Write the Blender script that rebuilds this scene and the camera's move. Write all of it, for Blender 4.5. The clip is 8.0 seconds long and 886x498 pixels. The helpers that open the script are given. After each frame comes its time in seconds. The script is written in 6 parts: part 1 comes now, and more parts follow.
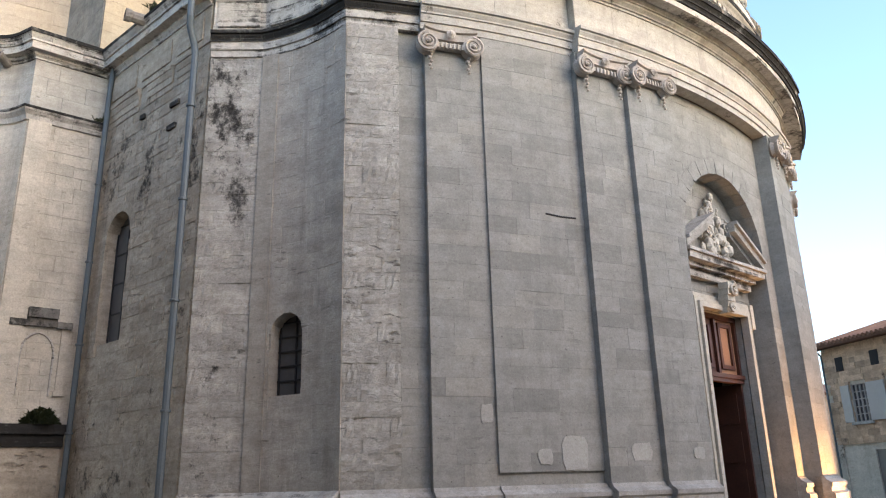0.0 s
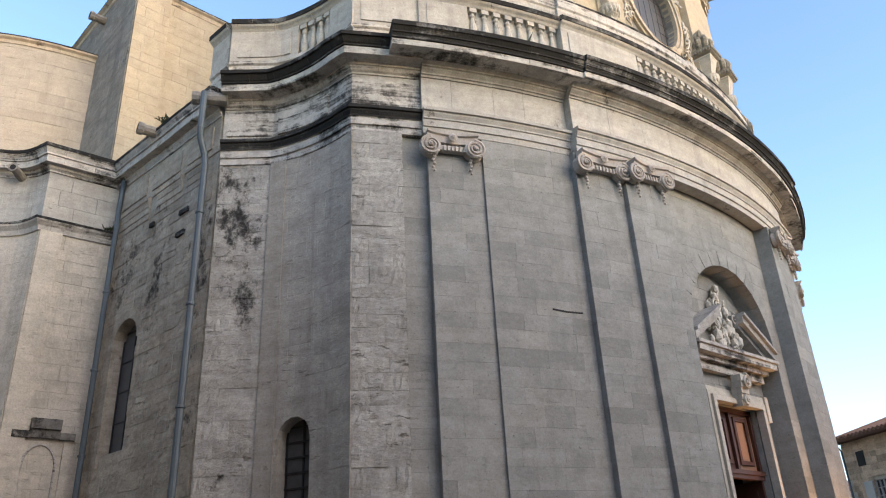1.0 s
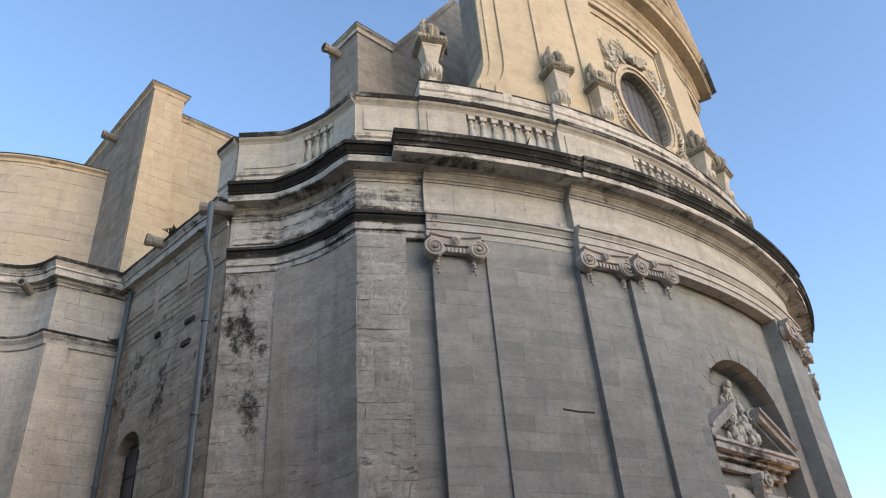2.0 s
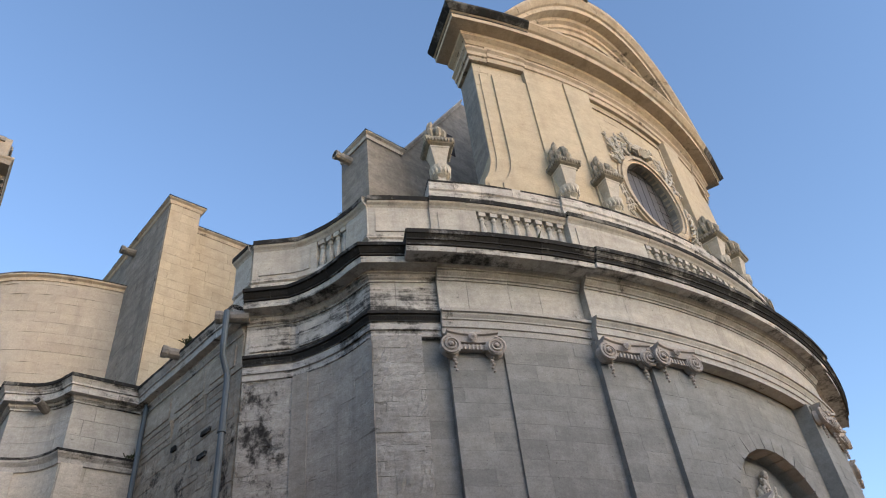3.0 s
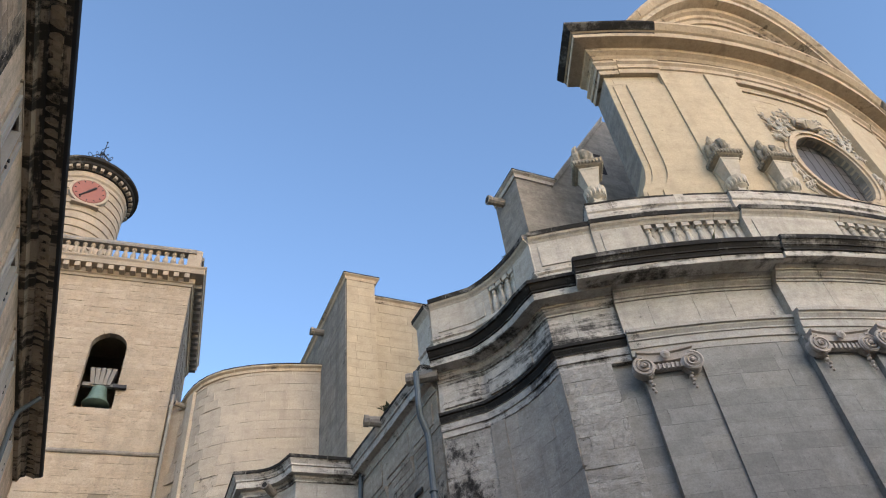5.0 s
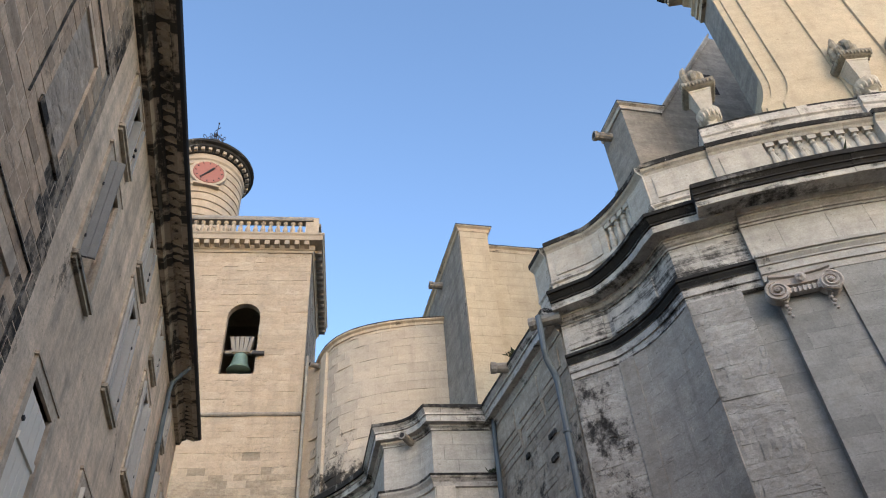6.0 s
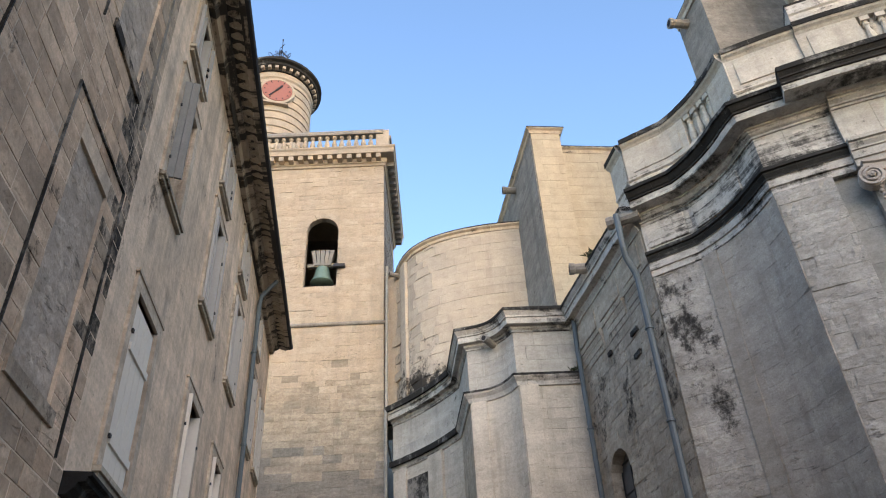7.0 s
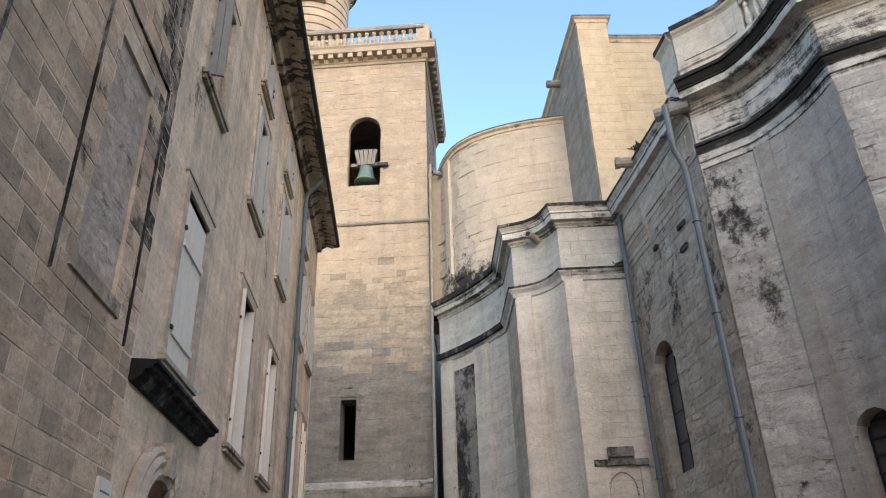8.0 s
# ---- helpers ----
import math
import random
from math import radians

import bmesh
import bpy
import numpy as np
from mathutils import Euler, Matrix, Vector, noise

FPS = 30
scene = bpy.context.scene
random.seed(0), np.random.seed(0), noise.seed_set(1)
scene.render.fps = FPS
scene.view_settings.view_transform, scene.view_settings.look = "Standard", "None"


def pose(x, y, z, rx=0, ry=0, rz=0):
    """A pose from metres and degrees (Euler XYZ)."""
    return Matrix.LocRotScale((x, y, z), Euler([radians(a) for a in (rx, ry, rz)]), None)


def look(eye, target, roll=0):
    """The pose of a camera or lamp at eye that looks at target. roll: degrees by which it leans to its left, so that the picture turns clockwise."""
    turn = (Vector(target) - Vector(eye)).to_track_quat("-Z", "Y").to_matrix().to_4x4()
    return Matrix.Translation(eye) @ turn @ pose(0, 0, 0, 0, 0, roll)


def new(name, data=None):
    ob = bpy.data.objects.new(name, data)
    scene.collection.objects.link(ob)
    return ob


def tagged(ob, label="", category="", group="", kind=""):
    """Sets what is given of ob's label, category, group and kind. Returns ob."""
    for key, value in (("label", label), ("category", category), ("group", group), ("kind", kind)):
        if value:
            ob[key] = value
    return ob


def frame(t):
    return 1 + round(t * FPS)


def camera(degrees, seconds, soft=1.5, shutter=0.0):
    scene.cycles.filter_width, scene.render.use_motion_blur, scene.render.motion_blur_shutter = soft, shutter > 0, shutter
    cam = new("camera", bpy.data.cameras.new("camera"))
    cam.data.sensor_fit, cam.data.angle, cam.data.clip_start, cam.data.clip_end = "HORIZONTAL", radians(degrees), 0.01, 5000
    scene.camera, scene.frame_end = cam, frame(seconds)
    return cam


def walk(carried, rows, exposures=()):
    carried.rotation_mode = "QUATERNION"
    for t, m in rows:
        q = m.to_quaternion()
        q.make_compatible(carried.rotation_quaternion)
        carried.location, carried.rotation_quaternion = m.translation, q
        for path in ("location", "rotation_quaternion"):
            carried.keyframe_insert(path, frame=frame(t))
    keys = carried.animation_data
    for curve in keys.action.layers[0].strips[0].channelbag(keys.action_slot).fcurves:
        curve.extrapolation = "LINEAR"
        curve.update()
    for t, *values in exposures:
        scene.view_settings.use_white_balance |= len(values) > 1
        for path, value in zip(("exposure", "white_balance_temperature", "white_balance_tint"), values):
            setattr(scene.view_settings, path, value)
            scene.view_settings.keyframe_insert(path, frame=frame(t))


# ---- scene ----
cam = camera(61.1, 8.0, soft=1.1)
PATH = [
    (0, (0.111, -0.051, 1.727), (0.098, 1.859, 2.32), -1.5),
    (0.5, (0.076, -0.115, 1.717), (0.062, 1.753, 2.431), -2.2),
    (1, (0.052, -0.068, 1.667), (0.04, 1.745, 2.51), -3.0),
    (1.5, (0.05, -0.068, 1.63), (0.039, 1.685, 2.592), -3.8),
    (3, (0.09, 0.02, 1.61), (0.069, 1.541, 2.91), -7.2),
    (3.5, (0.103, 0.053, 1.626), (0.04, 1.508, 2.998), -8.3),
    (4, (0.12, 0.032, 1.636), (-0.028, 1.436, 3.053), -8.7),
    (5.5, (0.112, 0.094, 1.71), (-0.468, 1.401, 3.108), -6.3),
    (6, (0.047, 0.087, 1.702), (-0.686, 1.38, 3.041), -5.0),
    (6.5, (-0.011, 0.074, 1.682), (-0.879, 1.366, 2.939), -4.1),
    (7, (-0.042, 0.076, 1.653), (-1.027, 1.374, 2.812), -3.2),
    (7.5, (-0.068, 0.071, 1.627), (-1.154, 1.382, 2.676), -2.4),
    (8, (-0.074, 0.076, 1.586), (-1.244, 1.401, 2.522), -1.8),
]
EXPOSURES = [(0, 2.36, 6550, 15), (0.5, 2.2, 6500, 15), (1.0, 2.0, 6470, 15), (1.5, 1.82, 6450, 15), (3.0, 1.45, 6320, 16), (4.0, 1.45, 6280, 16), (5.5, 1.6, 6280, 15), (6.5, 1.79, 6330, 15), (8.0, 2.07, 6400, 14)]
walk(cam, [(t, look(eye, target, roll)) for t, eye, target, roll in PATH], EXPOSURES)

# ---- light: clear evening sky, low soft sun behind the viewer ----
world = bpy.data.worlds.new("evening_sky")
scene.world = world
world.use_nodes = True
wn = world.node_tree.nodes
sky = wn.new("ShaderNodeTexSky")
sky.sky_type = "NISHITA"
sky.sun_disc = False
SUN_EL, SUN_AZ = 12.0, 127.0          # degrees; azimuth clockwise from +y
sky.sun_elevation = radians(SUN_EL)
sky.sun_rotation = radians(SUN_AZ)
sky.air_density, sky.dust_density, sky.ozone_density = 1.0, 0.4, 2.1
wn["Background"].inputs["Strength"].default_value = 0.143
world.node_tree.links.new(sky.outputs[0], wn["Background"].inputs[0])
sun_data = bpy.data.lights.new("sun", "SUN")
sun_data.energy, sun_data.angle, sun_data.color = 0.68, radians(66), (1.0, 0.78, 0.56)
sun = new("sun", sun_data)
sun_from = Vector((math.sin(radians(SUN_AZ)) * math.cos(radians(26)), math.cos(radians(SUN_AZ)) * math.cos(radians(26)), math.sin(radians(26))))
sun.matrix_world = look(sun_from * 60, (0, 0, 0))


# ---- materials ----
def nodes_of(name):
    m = bpy.data.materials.new(name)
    m.use_nodes = True
    nt = m.node_tree
    return m, nt, nt.nodes, nt.links, nt.nodes["Principled BSDF"]


def noise_node(nt, src, scale, detail=4.0, rough=0.6, stretch=(1, 1, 1)):
    mp = nt.nodes.new("ShaderNodeMapping")
    mp.inputs["Scale"].default_value = stretch
    nt.links.new(src, mp.inputs["Vector"])
    n = nt.nodes.new("ShaderNodeTexNoise")
    n.inputs["Scale"].default_value = scale
    n.inputs["Detail"].default_value = detail
    n.inputs["Roughness"].default_value = rough
    nt.links.new(mp.outputs[0], n.inputs["Vector"])
    return n.outputs["Fac"]


def ramp(nt, fac, stops):
    r = nt.nodes.new("ShaderNodeValToRGB")
    while len(r.color_ramp.elements) < len(stops):
        r.color_ramp.elements.new(0.5)
    for e, (p, c) in zip(r.color_ramp.elements, stops):
        e.position = p
        e.color = (*c, 1) if len(c) == 3 else c
    nt.links.new(fac, r.inputs[0])
    return r.outputs[0]


def mix(nt, fac, a, b, kind="MIX"):
    m = nt.nodes.new("ShaderNodeMix")
    m.data_type, m.blend_type = "RGBA", kind
    for s, v in ((m.inputs[0], fac), (m.inputs[6], a), (m.inputs[7], b)):
        if hasattr(v, "is_linked"):
            nt.links.new(v, s)
        elif isinstance(v, (int, float)):
            s.default_value = v
        else:
            s.default_value = (*v, 1)
    return m.outputs[2]


def math_node(nt, op, a, b=0.0):
    m = nt.nodes.new("ShaderNodeMath")
    m.operation = op
    for s, v in ((m.inputs[0], a), (m.inputs[1], b)):
        if hasattr(v, "is_linked"):
            nt.links.new(v, s)
        else:
            s.default_value = v
    return m.outputs[0]


def grey(v):
    return (v, v, v)


def stone(name, light, dark, stain=(0.12, 0.11, 0.10), stain_amount=0.25, crust=0.0, vary=0.35, bump=0.35, bump_scale=9.0, rough=0.9, spread=0.62, bump_stretch=(1, 1, 1), mixed=False, bands=False, chips=0.35, patches=(), dirt=1.0):
    """Limestone: block-to-block tone, broad weathering, vertical streaks, black crust, pitted grain."""
    light, dark = (tuple(c * k for c, k in zip(q, (0.955, 1.0, 1.03))) for q in (light, dark))
    m, nt, n, l, bsdf = nodes_of(name)
    geo = n.new("ShaderNodeNewGeometry")
    info = n.new("ShaderNodeObjectInfo")
    pos = geo.outputs["Position"]
    tone = math_node(nt, "FRACT", math_node(nt, "ADD", geo.outputs["Random Per Island"], info.outputs["Random"]))
    col = mix(nt, math_node(nt, "MULTIPLY", noise_node(nt, pos, 0.55, 5), 1.0), dark, light)
    block = ramp(nt, tone, [(0.0, grey(1 - vary)), (0.12, grey(1 - vary * 0.45)), (0.4, grey(1.0)), (0.85, grey(1.0)), (1.0, (1.0 + vary * 0.5, 1.0 + vary * 0.4, 1.0 + vary * 0.25))])
    if mixed:
        block = ramp(nt, tone, [(0.0, grey(1 - vary)), (0.5, (1.0, 0.97, 0.94)), (0.8, (1 + vary * 0.3, 1 + vary * 0.25, 1 + vary * 0.2)), (1.0, (1.0 - vary * 0.3, 0.98 - vary * 0.4, 0.97 - vary * 0.5))])
    col = mix(nt, 1.0, col, block, "MULTIPLY")
    bed = noise_node(nt, pos, 1.6, 4, 0.6, (0.4, 0.4, 2.4))
    col = mix(nt, dirt, col, ramp(nt, bed, [(0.3, grey(0.76)), (0.7, grey(1.13))]), "MULTIPLY")
    # grain
    grain = noise_node(nt, pos, 26.0, 6, 0.7)
    col = mix(nt, 1.0, col, ramp(nt, grain, [(0.28, grey(0.80)), (0.72, grey(1.13))]), "MULTIPLY")
    mottle = noise_node(nt, pos, 7.5, 6, 0.7, (1, 1, 1.4))
    col = mix(nt, dirt, col, ramp(nt, mottle, [(0.32, (0.80, 0.79, 0.77)), (0.5, grey(1.0)), (0.68, (1.12, 1.12, 1.13))]), "MULTIPLY")
    # mid-size blotches
    blot = ramp(nt, noise_node(nt, pos, 2.3, 6, 0.65), [(0.45, grey(0)), (0.7, grey(1))])
    col = mix(nt, math_node(nt, "MULTIPLY", blot, 0.25 + 0.27 * dirt), col, tuple(0.62 * c for c in dark))
    # vertical run-off streaks
    streak = ramp(nt, noise_node(nt, pos, 1.0, 6, 0.65, (1.8, 1.8, 0.16)), [(spread - 0.1, grey(0)), (spread + 0.1, grey(1))])
    wear = ramp(nt, noise_node(nt, pos, 4.0, 5, 0.7, (1, 1, 0.6)), [(0.35, grey(0.3)), (0.65, grey(1))])
    col = mix(nt, math_node(nt, "MULTIPLY", math_node(nt, "MULTIPLY", streak, wear), stain_amount), col, stain)
    # chipped beds: short level scars, dark and sunk
    scar = ramp(nt, noise_node(nt, pos, 3.4, 7, 0.62, (0.75, 0.75, 2.6)), [(0.58, grey(0)), (0.66, grey(1))])
    scar = math_node(nt, "MULTIPLY", scar, ramp(nt, noise_node(nt, pos, 0.9, 4, 0.6), [(0.46, grey(0.06)), (0.62, grey(1))]))
    pit = ramp(nt, noise_node(nt, pos, 11.0, 3, 0.5, (1, 1, 1.5)), [(0.68, grey(0)), (0.75, grey(1))])
    col = mix(nt, math_node(nt, "MULTIPLY", pit, 0.6), col, tuple(0.35 * c for c in dark))
    col = mix(nt, math_node(nt, "MULTIPLY", scar, 0.62 * chips), col, tuple(0.42 * c for c in dark))
    if crust:
        broad = noise_node(nt, pos, 0.75, 3, 0.6, (1, 1, 0.6))
        fine = noise_node(nt, pos, 3.4, 12, 0.78, (1, 1, 0.8))
        if bands:
            level = noise_node(nt, pos, 1.3, 6, 0.68, (0.35, 0.35, 7.0))
            blend = math_node(nt, "ADD", math_node(nt, "MULTIPLY", broad, 0.3), math_node(nt, "ADD", math_node(nt, "MULTIPLY", fine, 0.34), math_node(nt, "MULTIPLY", level, 0.36)))
        else:
            blend = math_node(nt, "ADD", math_node(nt, "MULTIPLY", broad, 0.45), math_node(nt, "MULTIPLY", fine, 0.55))
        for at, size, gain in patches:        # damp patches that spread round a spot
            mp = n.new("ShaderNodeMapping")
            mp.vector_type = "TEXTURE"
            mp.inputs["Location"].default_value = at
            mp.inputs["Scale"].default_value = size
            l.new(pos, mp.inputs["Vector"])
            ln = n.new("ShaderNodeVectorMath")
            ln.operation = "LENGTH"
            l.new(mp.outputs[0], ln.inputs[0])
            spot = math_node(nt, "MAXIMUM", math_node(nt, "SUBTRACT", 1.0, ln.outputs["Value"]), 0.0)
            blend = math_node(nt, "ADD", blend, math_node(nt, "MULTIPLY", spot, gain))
        edge_at = 0.70 - 0.27 * crust
        cr = ramp(nt, blend, [(edge_at - 0.03, grey(0)), (edge_at + 0.015, grey(0.72)), (edge_at + 0.05, grey(1))])
        col = mix(nt, math_node(nt, "MULTIPLY", cr, 0.94), col, (0.016, 0.0152, 0.0142))
    l.new(col, bsdf.inputs["Base Color"])
    bsdf.inputs["Roughness"].default_value = rough
    bsdf.inputs["Specular IOR Level"].default_value = 0.12
    bmp = n.new("ShaderNodeBump")
    bmp.inputs["Strength"].default_value = bump
    bmp.inputs["Distance"].default_value = 0.03
    h = math_node(nt, "ADD", noise_node(nt, pos, bump_scale, 8, 0.72, bump_stretch), math_node(nt, "MULTIPLY", noise_node(nt, pos, 2.0, 4), 0.8))
    h = math_node(nt, "SUBTRACT", h, math_node(nt, "MULTIPLY", scar, 0.9 * chips))
    l.new(h, bmp.inputs["Height"])
    l.new(bmp.outputs[0], bsdf.inputs["Normal"])
    return m


def plain(name, col, rough=0.6, metal=0.0, vary=0.2, scale=6.0, bump=0.1):
    m, nt, n, l, bsdf = nodes_of(name)
    pos = n.new("ShaderNodeNewGeometry").outputs["Position"]
    f = noise_node(nt, pos, scale, 6, 0.65)
    c = mix(nt, f, tuple(v * (1 - vary) for v in col), tuple(min(1, v * (1 + vary)) for v in col))
    c = mix(nt, 1.0, c, ramp(nt, noise_node(nt, pos, scale * 8, 4), [(0.3, grey(1 - vary * 0.6)), (0.7, grey(1.0))]), "MULTIPLY")
    l.new(c, bsdf.inputs["Base Color"])
    bsdf.inputs["Roughness"].default_value = rough
    bsdf.inputs["Metallic"].default_value = metal
    bmp = n.new("ShaderNodeBump")
    bmp.inputs["Strength"].default_value = bump
    bmp.inputs["Distance"].default_value = 0.02
    l.new(noise_node(nt, pos, scale * 4, 5), bmp.inputs["Height"])
    l.new(bmp.outputs[0], bsdf.inputs["Normal"])
    return m


M_LOWER = stone("grey_limestone", (0.365, 0.339, 0.299), (0.252, 0.230, 0.198), stain=(0.13, 0.118, 0.104), stain_amount=0.5, vary=0.2, chips=0.45, dirt=0.5)
M_TRANS = stone("transept_limestone", (0.694, 0.604, 0.486), (0.490, 0.415, 0.325), stain=(0.17, 0.145, 0.115), stain_amount=0.5, vary=0.14, bump=0.7, crust=0.22, chips=0.5, dirt=0.6)
M_SIDE = stone("brown_limestone", (0.560, 0.471, 0.368), (0.371, 0.300, 0.224), stain=(0.09, 0.075, 0.06), stain_amount=0.6, vary=0.18, bump=0.9, crust=0.38, bump_scale=5.0, bump_stretch=(1, 1, 1.8), chips=1.0, patches=(((-7.2, 16.5, 8.6), (1.8, 1.8, 2.6), 0.055), ((-5.5, 15.1, 7.0), (0.9, 0.9, 3.6), 0.07), ((-7.3, 16.6, 2.0), (2.6, 2.6, 3.0), 0.06)))
M_ROUGH = stone("rough_limestone", (0.472, 0.430, 0.372), (0.321, 0.290, 0.248), stain=(0.13, 0.12, 0.10), stain_amount=0.5, vary=0.12, bump=1.0, bump_scale=4.0, bump_stretch=(1, 1, 1.8), chips=1.0)
M_CORNER = stone("hollow_corner_limestone", (0.544, 0.474, 0.391), (0.360, 0.302, 0.240), stain=(0.11, 0.095, 0.08), stain_amount=0.55, vary=0.12, bump=0.8, bump_scale=4.5, bump_stretch=(1, 1, 1.8), chips=0.8, dirt=0.65)
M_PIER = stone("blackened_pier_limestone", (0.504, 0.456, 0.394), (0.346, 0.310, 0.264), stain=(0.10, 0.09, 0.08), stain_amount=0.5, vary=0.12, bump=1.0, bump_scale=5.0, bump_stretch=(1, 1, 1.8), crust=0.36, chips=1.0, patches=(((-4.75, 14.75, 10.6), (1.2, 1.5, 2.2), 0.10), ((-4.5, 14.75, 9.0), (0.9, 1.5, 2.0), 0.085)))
M_MOULD = stone("moulded_limestone", (0.503, 0.457, 0.399), (0.313, 0.281, 0.243), stain_amount=0.6, crust=0.25, vary=0.12, chips=0.4)
M_STREAK = stone("streaked_limestone", (0.649, 0.581, 0.501), (0.448, 0.401, 0.345), stain_amount=0.6, crust=0.58, vary=0.14, bands=True, chips=0.5)
M_CRUST = stone("blackened_limestone", (0.462, 0.424, 0.374), (0.242, 0.220, 0.193), stain_amount=0.8, crust=1.0, vary=0.4, bump=0.8, bands=True, chips=0.5)
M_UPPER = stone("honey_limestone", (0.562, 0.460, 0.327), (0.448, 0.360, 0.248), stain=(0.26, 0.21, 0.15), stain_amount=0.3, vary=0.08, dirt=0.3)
M_UPMOULD = stone("honey_moulding", (0.593, 0.477, 0.345), (0.471, 0.366, 0.254), stain=(0.16, 0.13, 0.095), stain_amount=0.6, crust=0.45, vary=0.1, bands=True, dirt=0.5)
# grey copy of the honey stone: stains, plus shade of left-facing sides
M_UPDARK = stone("greyed_and_shaded_limestone", (0.360, 0.318, 0.270), (0.228, 0.198, 0.168), stain_amount=0.7, crust=0.25, vary=0.15, bump=0.6)
M_DRUM = stone("cream_limestone", (0.516, 0.435, 0.348), (0.418, 0.346, 0.266), stain=(0.15, 0.13, 0.11), stain_amount=0.4, crust=0.2, vary=0.09, chips=0.2, dirt=0.3, patches=(((-16.6, 19.7, 13.6), (2.6, 2.6, 3.6), 0.22), ((-13.4, 20.2, 13.2), (2.8, 2.8, 1.7), 0.16)))
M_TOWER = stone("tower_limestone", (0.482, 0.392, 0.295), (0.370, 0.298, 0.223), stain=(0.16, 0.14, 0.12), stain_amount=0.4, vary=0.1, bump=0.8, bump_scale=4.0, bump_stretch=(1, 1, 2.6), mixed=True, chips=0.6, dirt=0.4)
M_TOWERLOW = stone("tower_grey_and_shaded_limestone", (0.315, 0.277, 0.230), (0.198, 0.174, 0.145), stain_amount=0.6, crust=0.25, vary=0.16, bump=0.9, bump_scale=4.0, bump_stretch=(1, 1, 2.6), mixed=True, chips=0.8)
M_HOUSE = stone("house_ashlar", (0.78, 0.55, 0.375), (0.50, 0.342, 0.225), stain=(0.12, 0.10, 0.08), stain_amount=0.5, vary=0.38, bump=0.9, mixed=True, crust=0.3, chips=0.5)
M_HOUSEDARK = stone("soot_stained_ashlar", (0.55, 0.41, 0.29), (0.35, 0.258, 0.18), stain=(0.08, 0.07, 0.06), stain_amount=0.8, vary=0.3, bump=0.9, crust=0.62, chips=0.4)
M_PLASTER = stone("worn_plaster", (0.90, 0.655, 0.455), (0.67, 0.482, 0.328), stain=(0.20, 0.175, 0.145), stain_amount=0.7, vary=0.0, bump=0.5, spread=0.53, crust=0.27, chips=0.45, dirt=0.8)
M_SURROUND = stone("window_surround_stone", (0.648, 0.504, 0.369), (0.486, 0.369, 0.266), stain=(0.18, 0.155, 0.125), stain_amount=0.4, vary=0.1, crust=0.35)
M_WHITE = plain("pale_painted_wood", (0.70, 0.62, 0.51), 0.6, vary=0.1, scale=2.5)
M_RUBBLE = stone("rubble_fill", (0.62, 0.475, 0.36), (0.40, 0.305, 0.225), stain_amount=0.3, vary=0.2, bump=1.0, bump_scale=4.0, chips=0.6)
M_PATCH = stone("pale_repair", (0.44, 0.405, 0.352), (0.37, 0.335, 0.29), stain_amount=0.15, vary=0.05, dirt=0.3)
M_RELIEF = stone("carved_limestone", (0.60, 0.53, 0.43), (0.48, 0.42, 0.34), stain=(0.2, 0.175, 0.145), stain_amount=0.35, vary=0.05, dirt=0.5)
M_CAP = stone("capital_limestone", (0.517, 0.440, 0.369), (0.363, 0.303, 0.248), stain=(0.2, 0.175, 0.145), stain_amount=0.35, vary=0.05, dirt=0.5)
M_URN = stone("urn_limestone", (0.46, 0.39, 0.29), (0.25, 0.215, 0.165), stain_amount=0.6, crust=0.3, vary=0.1, bump=0.8)
M_WOOD = plain("red_brown_wood", (0.075, 0.027, 0.017), 0.5, vary=0.4, scale=3.0)
M_WOODLIT = plain("lit_door_panel", (0.30, 0.155, 0.085), 0.55, vary=0.25, scale=3.0)
M_DARK = plain("painted_hollow_shade", (0.012, 0.010, 0.009), 0.9)
M_ZINC = plain("weathered_zinc", (0.085, 0.105, 0.115), 0.55, 0.15, vary=0.25, scale=4.0)
M_IRON = plain("dark_iron", (0.03, 0.03, 0.032), 0.6, 0.4)
M_BRONZE = plain("green_bronze", (0.16, 0.24, 0.20), 0.55, 0.4, vary=0.35)
M_OAK = plain("grey_oak", (0.20, 0.19, 0.17), 0.8, vary=0.25)
M_TILE = stone("roof_tile", (0.38, 0.20, 0.13), (0.22, 0.13, 0.09), stain_amount=0.5, vary=0.4)
M_SHUTTER = plain("grey_white_shutter", (0.40, 0.375, 0.335), 0.65, vary=0.12, scale=3.0)
M_FRAME = plain("pale_window_frame", (0.46, 0.43, 0.38), 0.6, vary=0.1)
M_CLOCK = plain("red_clock_dial", (0.27, 0.095, 0.07), 0.6, vary=0.2)
M_PAVE = stone("paving", (0.26, 0.232, 0.198), (0.18, 0.16, 0.138), stain_amount=0.3, vary=0.25)
M_LEAF = plain("moss_and_weeds", (0.045, 0.06, 0.025), 0.9, vary=0.4)
M_SOFFIT = stone("sooty_eaves", (0.62, 0.5, 0.37), (0.36, 0.29, 0.21), stain_amount=0.7, crust=0.36, vary=0.3)


